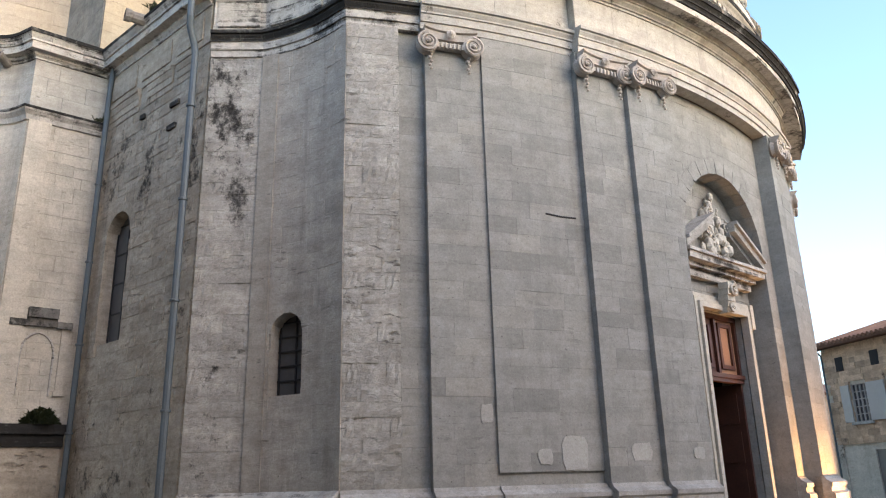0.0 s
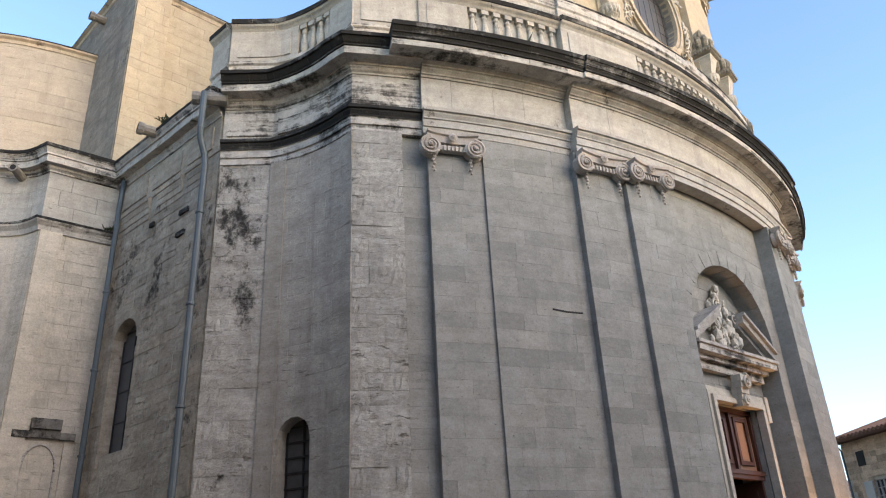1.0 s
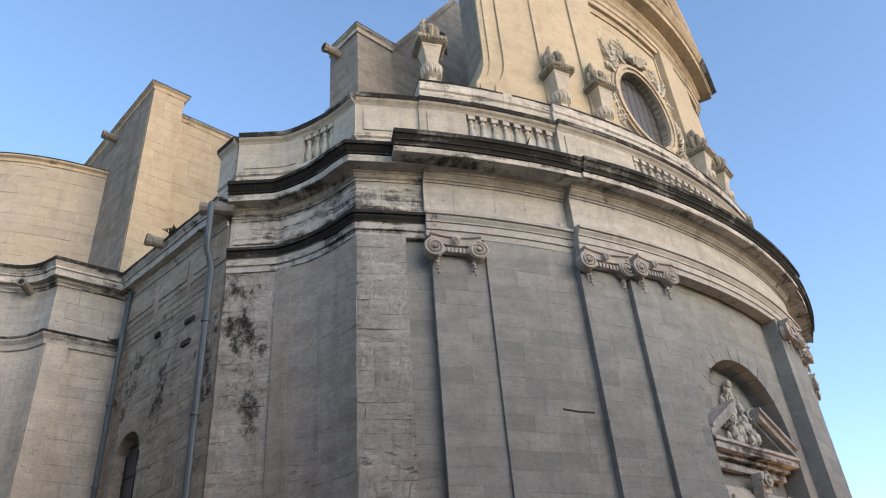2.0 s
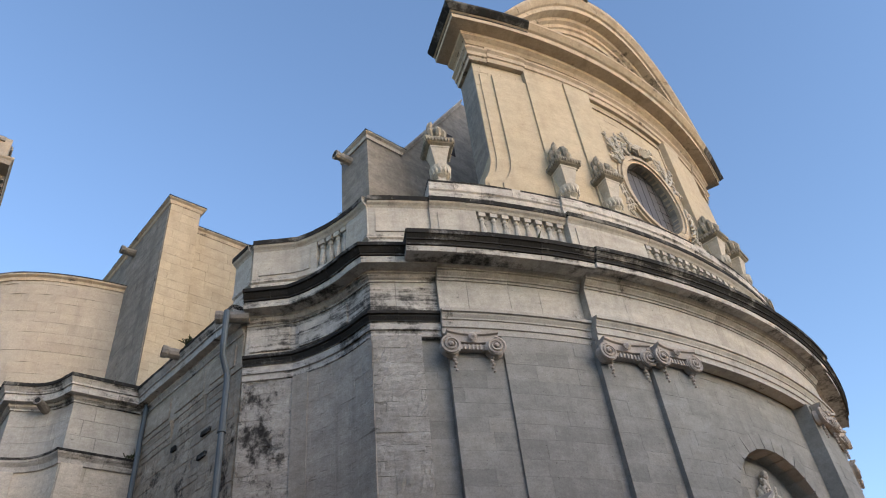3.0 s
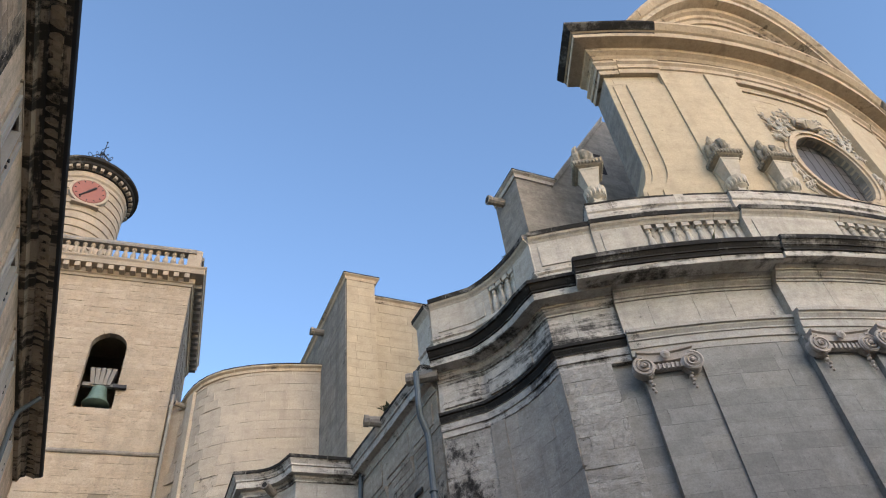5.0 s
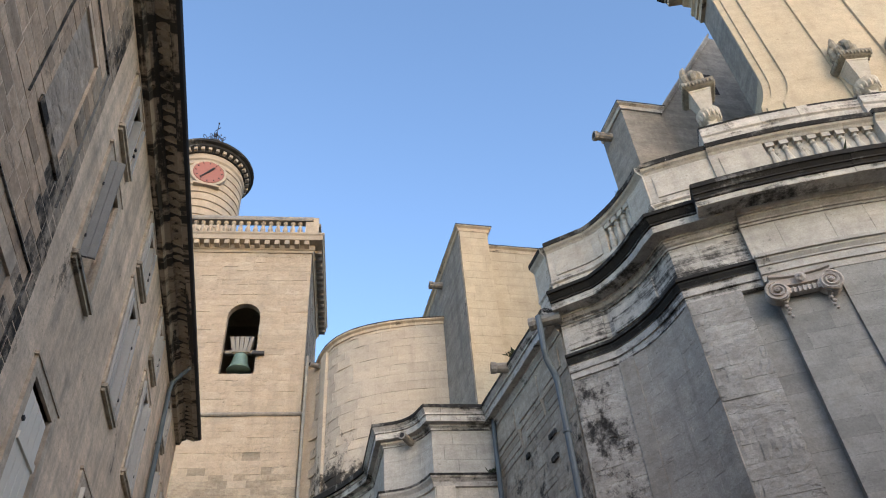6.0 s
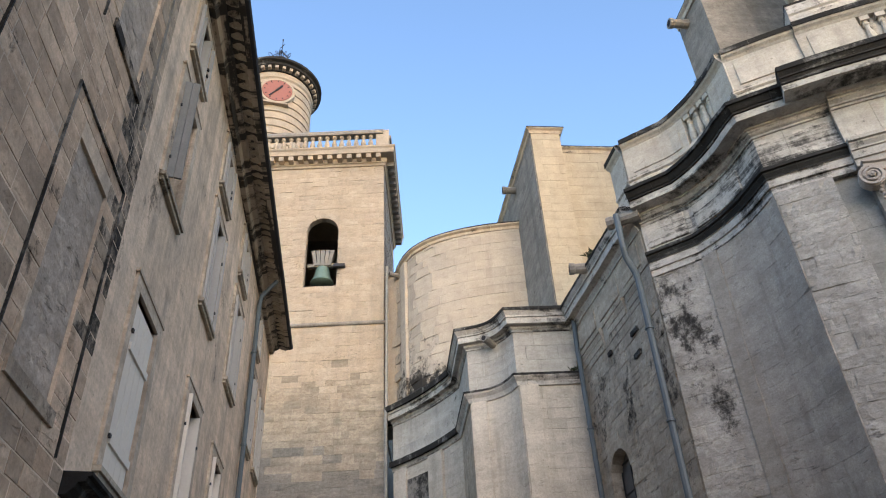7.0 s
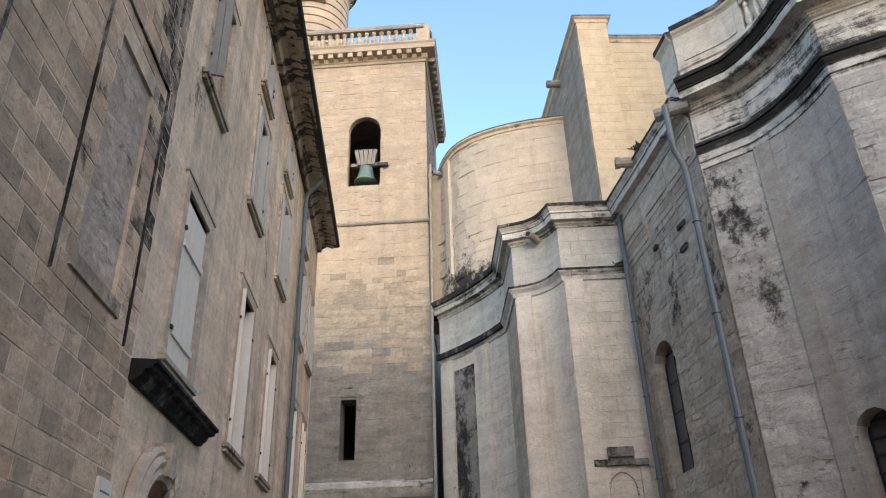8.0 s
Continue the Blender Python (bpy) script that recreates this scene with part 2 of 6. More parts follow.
def glass(name, tint):
    m, nt, n, l, bsdf = nodes_of(name)
    pos = n.new("ShaderNodeNewGeometry").outputs["Position"]
    c = mix(nt, noise_node(nt, pos, 5.0, 5), tuple(0.5 * v for v in tint), tint)
    l.new(c, bsdf.inputs["Base Color"])
    bsdf.inputs["Roughness"].default_value = 0.42
    bsdf.inputs["Specular IOR Level"].default_value = 0.3
    bmp = n.new("ShaderNodeBump")
    bmp.inputs["Strength"].default_value = 0.25
    l.new(noise_node(nt, pos, 7.0, 2), bmp.inputs["Height"])
    l.new(bmp.outputs[0], bsdf.inputs["Normal"])
    return m


def eaves_stone(name):
    """Pale cove under the tiles, with damp black stripes that run across it."""
    m, nt, n, l, bsdf = nodes_of(name)
    pos = n.new("ShaderNodeNewGeometry").outputs["Position"]
    turned = nt.nodes.new("ShaderNodeMapping")
    turned.inputs["Rotation"].default_value = (0, 0, radians(45))
    l.new(pos, turned.inputs["Vector"])
    across = noise_node(nt, turned.outputs[0], 1.0, 6, 0.62, (0.25, 3.2, 0.25))
    across = math_node(nt, "MAXIMUM", across, noise_node(nt, turned.outputs[0], 1.0, 6, 0.62, (3.2, 0.25, 0.25)))
    fine = noise_node(nt, pos, 7.0, 9, 0.75)
    base = mix(nt, fine, (0.30, 0.24, 0.175), (0.60, 0.49, 0.37))
    black = ramp(nt, math_node(nt, "ADD", math_node(nt, "MULTIPLY", across, 0.75), math_node(nt, "MULTIPLY", fine, 0.25)), [(0.49, grey(0)), (0.545, grey(1))])
    l.new(mix(nt, math_node(nt, "MULTIPLY", black, 0.92), base, (0.018, 0.016, 0.014)), bsdf.inputs["Base Color"])
    bsdf.inputs["Roughness"].default_value = 0.92
    bmp = n.new("ShaderNodeBump")
    bmp.inputs["Strength"].default_value = 0.6
    bmp.inputs["Distance"].default_value = 0.03
    l.new(fine, bmp.inputs["Height"])
    l.new(bmp.outputs[0], bsdf.inputs["Normal"])
    return m


M_EAVES = eaves_stone("striped_eaves_cove")
M_LICHEN = stone("black_lichen_edge", (0.297, 0.270, 0.233), (0.110, 0.101, 0.090), stain_amount=0.6, crust=0.94, vary=0.4, bump=0.8)
M_PARAPET = stone("pale_parapet_limestone", (0.542, 0.489, 0.417), (0.411, 0.367, 0.309), stain=(0.13, 0.12, 0.105), stain_amount=0.6, crust=0.3, vary=0.12, chips=0.4, dirt=0.6)
M_STAINED = stone("water_stained_limestone", (0.30, 0.27, 0.23), (0.18, 0.16, 0.137), stain_amount=0.8, crust=0.74, vary=0.2, bump=0.6)
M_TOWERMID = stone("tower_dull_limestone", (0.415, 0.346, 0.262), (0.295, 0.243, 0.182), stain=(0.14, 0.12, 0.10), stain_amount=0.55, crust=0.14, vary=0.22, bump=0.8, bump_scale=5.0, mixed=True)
M_GLASS = glass("leaded_glass", (0.10, 0.097, 0.095))


# ---- building helpers ----
WELDED = {"wall", "pilaster", "window", "tympanum", "door_leaf", "segmental_pediment", "weathered_lip"}


def part(name, bm, material, parent=None, label="", smooth=False):
    if name in WELDED:
        bmesh.ops.remove_doubles(bm, verts=bm.verts, dist=0.0005)
    bmesh.ops.recalc_face_normals(bm, faces=bm.faces)
    me = bpy.data.meshes.new(name)
    bm.to_mesh(me)
    bm.free()
    me.materials.append(material)
    if smooth:
        for p in me.polygons:
            p.use_smooth = True
    ob = new(name, me)
    if parent is not None:
        ob.parent = parent
        ob.matrix_parent_inverse = parent.matrix_world.inverted()
    if label:
        ob["label"] = label
    return ob


def thing(name, at, label, category, group="", kind=""):
    ob = new(name)
    ob.empty_display_size = 0.3
    ob.matrix_world = Matrix.Translation(at)
    bpy.context.view_layer.update()
    return tagged(ob, label, category, group, kind)


class Path:
    """A line on plan. Its outer side lies to the right of travel."""

    def __init__(self, pts):
        self.p = [Vector(q) for q in pts]
        self.s = [0.0]
        for a, b in zip(self.p, self.p[1:]):
            self.s.append(self.s[-1] + (b - a).length)
        seg = [(b - a).normalized() for a, b in zip(self.p, self.p[1:])]
        self.n, self.k = [], []
        for i in range(len(self.p)):
            a, b = seg[max(i - 1, 0)], seg[min(i, len(seg) - 1)]
            na, nb = Vector((a.y, -a.x)), Vector((b.y, -b.x))
            m = (na + nb).normalized()
            self.n.append(m)
            self.k.append(1.0 / max(m.dot(na), 0.35))
        self.length = self.s[-1]

    def at(self, s, out=0.0, z=0.0):
        s = min(max(s, 0.0), self.length)
        i = 0
        while i < len(self.s) - 2 and self.s[i + 1] < s:
            i += 1
        f = (s - self.s[i]) / max(self.s[i + 1] - self.s[i], 1e-9)
        q = self.p[i].lerp(self.p[i + 1], f)
        n0, n1 = self.n[i] * self.k[i], self.n[i + 1] * self.k[i + 1]
        q = q + n0.lerp(n1, f) * out
        return Vector((q.x, q.y, z))


def sweep(bm, path, profile, closed=True):
    """A moulding: profile of (out, z), carried along the path, with closed ends."""
    rings = []
    for q, n, k in zip(path.p, path.n, path.k):
        rings.append([bm.verts.new((q.x + n.x * k * o, q.y + n.y * k * o, z)) for o, z in profile])
    m = len(profile)
    for a, b in zip(rings, rings[1:]):
        for i in range(m if closed else m - 1):
            j = (i + 1) % m
            bm.faces.new((a[i], a[j], b[j], b[i]))
    if closed:
        bm.faces.new(rings[0])
        bm.faces.new(rings[-1][::-1])
    return bm


def stones(name, path, profile, material, parent, label="", seed=3, span=(0.65, 1.15), jitter=0.006):
    """A moulding laid of single stones: each its own piece, with open joints and a slight step between neighbours."""
    r = random.Random(seed + int(path.length * 100))
    s = 0.0
    while s < path.length - 0.01:
        e = s + r.uniform(*span)
        if path.length - e < span[0] * 0.7:
            e = path.length
        for k in path.s[1:-1]:
            if abs(k - e) < 0.06:
                e = k + 0.07
        inner = [q.copy() for q, k in zip(path.p, path.s) if s + 0.02 < k < e - 0.02]
        a, b = path.at(s + 0.003).to_2d(), path.at(e - 0.003).to_2d()
        j = r.uniform(-jitter, jitter)
        part(name, sweep(bmesh.new(), Path([a] + inner + [b]), [(o + (j if o > 0 else 0.0), z + (j * 0.5 if o > 0 else 0.0)) for o, z in profile]), material, parent, label)
        s = e


def box(bm, m, sx, sy, sz, taper=1.0):
    """A box on its base in the frame m; taper scales the top."""
    v = [bm.verts.new(m @ Vector((x * sx / 2 * t, y * sy / 2 * t, z * sz))) for z, t in ((0, 1.0), (1, taper)) for x, y in ((-1, -1), (1, -1), (1, 1), (-1, 1))]
    for f in ((0, 3, 2, 1), (4, 5, 6, 7), (0, 1, 5, 4), (1, 2, 6, 5), (2, 3, 7, 6), (3, 0, 4, 7)):
        bm.faces.new([v[i] for i in f])


def lathe(bm, m, profile, sides=16, square=False, turn=0.0):
    """A turned shape from (radius, z); square gives four flat sides."""
    if square:
        sides, turn = 4, math.pi / 4
    rings = []
    for r, z in profile:
        rr = r * math.sqrt(2) if square else r
        rings.append([bm.verts.new(m @ Vector((rr * math.cos(turn + 2 * math.pi * i / sides), rr * math.sin(turn + 2 * math.pi * i / sides), z))) for i in range(sides)])
    for a, b in zip(rings, rings[1:]):
        for i in range(sides):
            j = (i + 1) % sides
            bm.faces.new((a[i], a[j], b[j], b[i]))
    bm.faces.new(rings[0][::-1])
    bm.faces.new(rings[-1])


def tube(bm, pts, r, sides=8):
    """A round bar through points in space."""
    pts = [Vector(p) for p in pts]
    rings = []
    for i, p in enumerate(pts):
        d = (pts[min(i + 1, len(pts) - 1)] - pts[max(i - 1, 0)]).normalized()
        x = d.orthogonal().normalized()
        if i and abs(x.dot(last)) < 0.99:
            x = (last - d * last.dot(d)).normalized()
        last = x
        y = d.cross(x)
        rr = r[i] if isinstance(r, (list, tuple)) else r
        rings.append([bm.verts.new(p + (x * math.cos(2 * math.pi * k / sides) + y * math.sin(2 * math.pi * k / sides)) * rr) for k in range(sides)])
    for a, b in zip(rings, rings[1:]):
        for i in range(sides):
            j = (i + 1) % sides
            bm.faces.new((a[i], a[j], b[j], b[i]))
    bm.faces.new(rings[0][::-1])
    bm.faces.new(rings[-1])


def hexa(bm, f, s0, s1, o0, o1, zb0, zb1, zt0, zt1):
    """A block between two stations of a surface f(s, out, z)."""
    v = [bm.verts.new(f(s, o, z)) for s, o, z in ((s0, o1, zb0), (s1, o1, zb1), (s1, o1, zt1), (s0, o1, zt0), (s0, o0, zb0), (s1, o0, zb1), (s1, o0, zt1), (s0, o0, zt0))]
    for q in ((0, 1, 2, 3), (5, 4, 7, 6), (4, 0, 3, 7), (1, 5, 6, 2), (3, 2, 6, 7), (4, 5, 1, 0)):
        bm.faces.new([v[i] for i in q])


class Hole:
    """An opening s0..s1, zb..zt on a wall; arched: zt is the crown."""

    def __init__(self, s0, s1, zb, zt, arched=False, rise=None):
        self.s0, self.s1, self.zb, self.zt, self.arched = s0, s1, zb, zt, arched
        self.r = (s1 - s0) / 2
        self.rise = rise or self.r

    def top(self, s):
        if not self.arched:
            return self.zt
        x = (s - (self.s0 + self.s1) / 2) / self.r
        return self.zt - self.rise + self.rise * math.sqrt(max(0.0, 1 - x * x))


def wall(bm, path, z0, z1, o_back, o_front, holes=(), step=0.8):
    """A thick wall along a path, with openings that go through it."""
    cuts = {0.0, path.length}
    cuts |= set(path.s)
    k = 0.0
    while k < path.length:
        cuts.add(k)
        k += step
    for h in holes:
        for i in range(17 if h.arched else 2):
            cuts.add(h.s0 + (h.s1 - h.s0) * (0.5 - 0.5 * math.cos(math.pi * i / 16) if h.arched else i))
    cuts = sorted(cuts)
    cuts = [c for i, c in enumerate(cuts) if i == 0 or c - cuts[i - 1] > 1e-4]
    for a, b in zip(cuts, cuts[1:]):
        mid = (a + b) / 2
        here = [h for h in holes if h.s0 < mid < h.s1]
        if not here:
            hexa(bm, path.at, a, b, o_back, o_front, z0, z0, z1, z1)
            continue
        low = z0
        for h in sorted(here, key=lambda h: h.zb):
            if h.zb > low + 1e-3:
                hexa(bm, path.at, a, b, o_back, o_front, low, low, h.zb, h.zb)
            low = None
            ta, tb = h.top(a), h.top(b)
        hexa(bm, path.at, a, b, o_back, o_front, ta, tb, z1, z1)


def ashlar(path, z0, z1, course=0.36, lengths=(0.45, 1.0), holes=(), rng=None, jitter=0.006, trim=0.0):
    """Courses of blocks: (path, s0, s1, zb, zt, out)."""
    rng = rng or random.Random(1)
    out = []
    z = z0
    while z < z1 - 0.05:
        h = course * rng.uniform(0.82, 1.18)
        if z + h > z1 - 0.12:
            h = z1 - z
        s = -rng.uniform(0, 0.4)
        while s < path.length:
            w = rng.uniform(*lengths)
            a, b = max(s, trim), min(s + w, path.length - trim)
            s += w
            if b - a < 0.04:
                continue
            if path.length - b < 0.15 + trim:
                b = path.length - trim
                s = path.length
            pieces = [(a, b)]
            for ho in holes:
                if z + h <= ho.zb + 0.01 or z >= ho.zt - 0.01:
                    continue
                nxt = []
                for p, q in pieces:
                    if q <= ho.s0 or p >= ho.s1:
                        nxt.append((p, q))
                        continue
                    l0, l1 = ho.s0, ho.s1
                    if ho.arched and z + h > ho.zt - ho.rise:
                        y = min(1.0, max(0.0, (z - (ho.zt - ho.rise)) / ho.rise))
                        half = ho.r * math.sqrt(max(0.0, 1 - y * y))
                        l0, l1 = (ho.s0 + ho.s1) / 2 - half, (ho.s0 + ho.s1) / 2 + half
                    if p < l0 - 0.06:
                        nxt.append((p, min(q, l0)))
                    if q > l1 + 0.06:
                        nxt.append((max(p, l1), q))
                pieces = nxt
            for p, q in pieces:
                if q - p > 0.05:
                    out.append((path, p, q, z, z + h, rng.uniform(-jitter, jitter)))
        z += h
    return out


def block_mesh(bm, spec, gap=0.0015, edge=0.004, deep=0.09, rng=None, lift=0.0, amp=0.009):
    """A block with eased edges; with rng its face is split stone, uneven over a coarse net."""
    path, a, b, z0, z1, o = spec
    o += lift
    e = min(edge, (b - a) * 0.2)
    v = []
    for out, g in ((-deep, gap), (o - e * 0.7, gap), (o, gap + e)):
        for s, z in ((a + g, z0 + g), (b - g, z0 + g), (b - g, z1 - g), (a + g, z1 - g)):
            v.append(bm.verts.new(path.at(s, out, z)))
    for k in ((0,) if rng else (0, 4)):
        for i in range(4):
            j = (i + 1) % 4
            bm.faces.new((v[k + i], v[k + j], v[k + 4 + j], v[k + 4 + i]))
    if not rng:
        bm.faces.new(v[8:12])
        return
    for q in v[8:12]:
        bm.verts.remove(q)
    nu, nv = 5, 3
    net = {}
    for i in range(nu + 1):
        for j in range(nv + 1):
            rim = i in (0, nu) or j in (0, nv)
            fi = i if i in (0, nu) else i + rng.uniform(-0.3, 0.3)
            fj = j if j in (0, nv) else j + rng.uniform(-0.3, 0.3)
            lo = -1.2 if rim else -1.0
            net[i, j] = bm.verts.new(path.at(a + gap + (b - a - 2 * gap) * fi / nu, o + amp * rng.uniform(lo, 0.2 if rim else 0.9), z0 + gap + (z1 - z0 - 2 * gap) * fj / nv))
    for i in range(nu):
        for j in range(nv):
            bm.faces.new((net[i, j], net[i + 1, j], net[i + 1, j + 1], net[i, j + 1]))


def arch_ring(path, h, width, out, material, parent, n=9, deep=0.3):
    """Dressed stones round an arched opening: voussoirs over it and jambs beside it."""
    cx, z0 = (h.s0 + h.s1) / 2, h.zt - h.rise
    for i in range(n):
        a0, a1 = math.pi * i / n + 0.006, math.pi * (i + 1) / n - 0.006
        bm = bmesh.new()
        v = []
        for o in (-deep, out):
            for a, k in ((a0, 0.0), (a1, 0.0), (a1, width), (a0, width)):
                v.append(bm.verts.new(path.at(cx - (h.r + k - 0.005) * math.cos(a), o, z0 + (h.rise + k - 0.005) * math.sin(a))))
        for q in ((0, 1, 2, 3), (4, 5, 6, 7), (0, 1, 5, 4), (1, 2, 6, 5), (2, 3, 7, 6), (3, 0, 4, 7)):
            bm.faces.new([v[k] for k in q])
        part("voussoir", bm, material, parent)


def lay(name, specs, material, parent, singles=0, near=None, rough=False, gap=0.0015, edge=0.004, lift=0.0, amp=0.009):
    """Lays blocks: the nearest to a spot as pieces of their own, the rest joined."""
    rng = random.Random(7) if rough else None
    specs = list(specs)
    if near is not None and singles:
        specs.sort(key=lambda q: (q[0].at((q[1] + q[2]) / 2, 0, (q[3] + q[4]) / 2) - Vector(near)).length)
    for q in specs[:singles]:
        bm = bmesh.new()
        block_mesh(bm, q, rng=rng, gap=gap, edge=edge, lift=lift, amp=amp)
        part(name, bm, material, parent)
    rest = specs[singles:]
    if rest:
        bm = bmesh.new()
        for q in rest:
            block_mesh(bm, q, rng=rng, gap=gap, edge=edge, lift=lift, amp=amp)
        ob = part("masonry", bm, material, parent)
        ob["kind"] = "stuff"


def quad_bezier(a, c, b, n):
    a, c, b = Vector(a), Vector(c), Vector(b)
    return [a * (1 - t) ** 2 + c * 2 * t * (1 - t) + b * t * t for t in (i / n for i in range(n + 1))]


# ================= the church =================
O = Vector((-5.5, 32.3))       # centre of the curved front
AX = 42.0                      # bearing of its middle axis
R0 = 19.05                     # radius of the lower wall face


def on_front(theta, r, z):
    a = radians(theta)
    return Vector((O.x + r * math.sin(a), O.y - r * math.cos(a), z))


def arc(t0, t1, r, step=0.8):
    n = max(2, int(abs(t1 - t0) / step + 0.99))
    return Path([on_front(t0 + (t1 - t0) * i / n, r, 0).to_2d() for i in range(n + 1)])


def front_frame(theta, r, z):
    """A frame on the front: x along it, -y outwards, z up."""
    return Matrix.Translation(on_front(theta, r, z)) @ Matrix.Rotation(radians(theta), 4, "Z")


def mirrored(t):
    return 2 * AX - t


church = thing("church", (-5.5, 32.3, 0), "baroque limestone church with a convex columned front and blackened cornices", "church")
rng = random.Random(11)

C_L, C_Q, C_0 = (-5.10, 14.73), (-3.92, 14.79), (-1.885, 13.572)
CORNER = Path([C_L, C_Q] + quad_bezier(C_Q, (-2.78, 14.50), C_0, 10)[1:])
HOLLOW = Path(quad_bezier(C_Q, (-2.78, 14.50), C_0, 12))
PIERFACE = Path([C_L, C_Q])
SIDE = Path([(-9.02, 18.10), (-5.16, 14.79)])
TRANS_FRONT = Path([(-10.42, 16.95), (-9.00, 18.12)])
TRANS_STEP = Path([(-12.15, 16.95), (-11.75, 17.12)] + quad_bezier((-11.75, 17.12), (-11.1, 17.35), (-10.42, 16.93), 6)[1:])
TRANS_RET = Path([(-13.95, 18.85), (-12.15, 16.95)])
TRANS_HOLLOW = Path(quad_bezier((-17.75, 19.75), (-15.6, 19.6), (-13.95, 18.85), 10))

# -- lower front: bays by bearing, with how far each stands out --
BAYS = [(10.95, 14.25, 0.02, "rough"), (14.25, 15.9, -0.14, "wall"), (15.9, 19.65, 0.06, "pilaster"), (19.65, 26.45, 0.12, "panel"),
        (26.45, 30.4, 0.28, "pilaster"), (30.4, 34.4, 0.42, "pilaster"), (34.4, 49.6, 0.0, "door")]
BAYS += [(mirrored(b), mirrored(a), o, k) for a, b, o, k in BAYS[-2::-1]]
front_blocks, rough_blocks = [], []
door_path = None
for t0, t1, o, kind in BAYS:
    p = arc(t0, t1, R0 + o)
    holes = []
    if kind == "door":
        door_path = p
        mid = p.length / 2
        holes = [Hole(mid - 1.93, mid + 1.93, 0.3, 9.18, True)]
    bm = bmesh.new()
    wall(bm, p, 1.86 if kind == "panel" else 0, 11.02, -0.95, -0.05, holes, step=1.6)
    if kind == "panel":
        wall(bm, p, 0, 1.87, -0.95, -0.06, (), step=1.6)
    part("wall" if kind != "pilaster" else "pilaster", bm, M_LOWER, church)
    spec = ashlar(p, 1.86 if kind == "panel" else 1.62, 11.0, 0.37 if kind != "rough" else 0.33, (0.5, 1.15) if kind != "rough" else (0.42, 0.85), holes, rng, 0.003 if kind != "rough" else 0.009, 0.0 if kind != "rough" else 0.006)
    if kind == "rough":
        rough_blocks += spec
    else:
        front_blocks += spec
    # plinth with its moulding, and pilaster foot
    pl = [(-0.3, 0.0), (0.22, 0.0), (0.22, 1.22), (0.15, 1.27), (0.15, 1.36), (0.19, 1.40), (0.19, 1.48), (0.06, 1.56), (0.02, 1.63), (-0.3, 1.63)]
    if kind == "door":
        ln = p.length
        for a, b in ((0, mid - 1.95), (mid + 1.95, ln)):
            sub = Path([p.at(a).to_2d(), p.at(b).to_2d()])
            part("plinth", sweep(bmesh.new(), sub, pl), M_MOULD, church)
    else:
        part("plinth", sweep(bmesh.new(), p, pl), M_MOULD, church)
lay("stone_block", front_blocks, M_LOWER, church, singles=190, near=(1.5, 14.5, 5), gap=0.0008, edge=0.002)
lay("stone_block", rough_blocks, M_ROUGH, church, singles=60, near=(-1.5, 13.5, 6), rough=True, gap=0.0006, edge=0.005, amp=0.013)

# pale repairs low on the wall
for th, z, w, h, o in ((22.5, 1.98, 0.33, 0.30, 0.125), (24.5, 1.89, 0.62, 0.62, 0.125), (19.1, 2.75, 0.26, 0.36, 0.065), (28.9, 2.03, 0.55, 0.36, 0.285), (33.2, 2.05, 0.36, 0.24, 0.425)):
    bm = bmesh.new()
    m = front_frame(th, R0 + o, z)
    r = random.Random(int(th * 10))
    ring = []
    for i in range(14):
        q = 2 * math.pi * i / 14
        k = 1 / max(abs(math.cos(q)), abs(math.sin(q))) ** 0.95 * r.uniform(0.86, 1.03)
        ring.append((w / 2 * k * math.cos(q), h / 2 + h / 2 * k * math.sin(q)))
    lo = [bm.verts.new(m @ Vector((x, 0.02, z_))) for x, z_ in ring]
    hi = [bm.verts.new(m @ Vector((x * 0.97, -0.006, z_))) for x, z_ in ring]
    bm.faces.new(hi)
    for i in range(14):
        bm.faces.new((lo[i], lo[(i + 1) % 14], hi[(i + 1) % 14], hi[i]))
    part("repair_patch", bm, M_PATCH, church, "pale mortar repair")
# iron bar set in the wall
bm = bmesh.new()
tube(bm, [on_front(23.6, R0 + 0.125, 7.03), on_front(24.7, R0 + 0.125, 7.0), on_front(25.8, R0 + 0.125, 7.01)], 0.02, 6)
part("iron_bar", bm, M_IRON, church)

# -- hollow corner between the front and the flank --
nh = [Hole(0.47, 1.27, 3.40, 5.02, True)]
bm = bmesh.new()
wall(bm, HOLLOW, 0, 11.02, -0.7, -0.05, nh, step=0.3)
part("wall", bm, M_CORNER, church)
bm = bmesh.new()
wall(bm, PIERFACE, 0, 11.02, -0.7, -0.05)
part("wall", bm, M_LOWER, church)
hollow_blocks = ashlar(HOLLOW, 1.62, 11.0, 0.36, (0.25, 0.55), nh, rng, 0.005, 0.012)
pier_blocks = ashlar(PIERFACE, 1.62, 11.0, 0.34, (0.35, 0.75), (), rng, 0.008)
lay("stone_block", hollow_blocks, M_CORNER, church, gap=0.0008, edge=0.002)
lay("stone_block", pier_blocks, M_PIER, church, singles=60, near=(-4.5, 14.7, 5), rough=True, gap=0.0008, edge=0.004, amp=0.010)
# shallow sunk panel of the hollow, left by a raised strip beside the pier
sub = Path([HOLLOW.at(0.40 * i / 4).to_2d() for i in range(5)])
part("pilaster", sweep(bmesh.new(), sub, [(-0.05, 1.6), (0.035, 1.6), (0.035, 10.98), (-0.05, 10.98)]), M_CORNER, church)
part("plinth", sweep(bmesh.new(), CORNER, [(-0.3, 0), (0.2, 0), (0.2, 1.25), (0.14, 1.3), (0.18, 1.42), (0.18, 1.5), (0.03, 1.63), (-0.3, 1.63)]), M_STREAK, church)


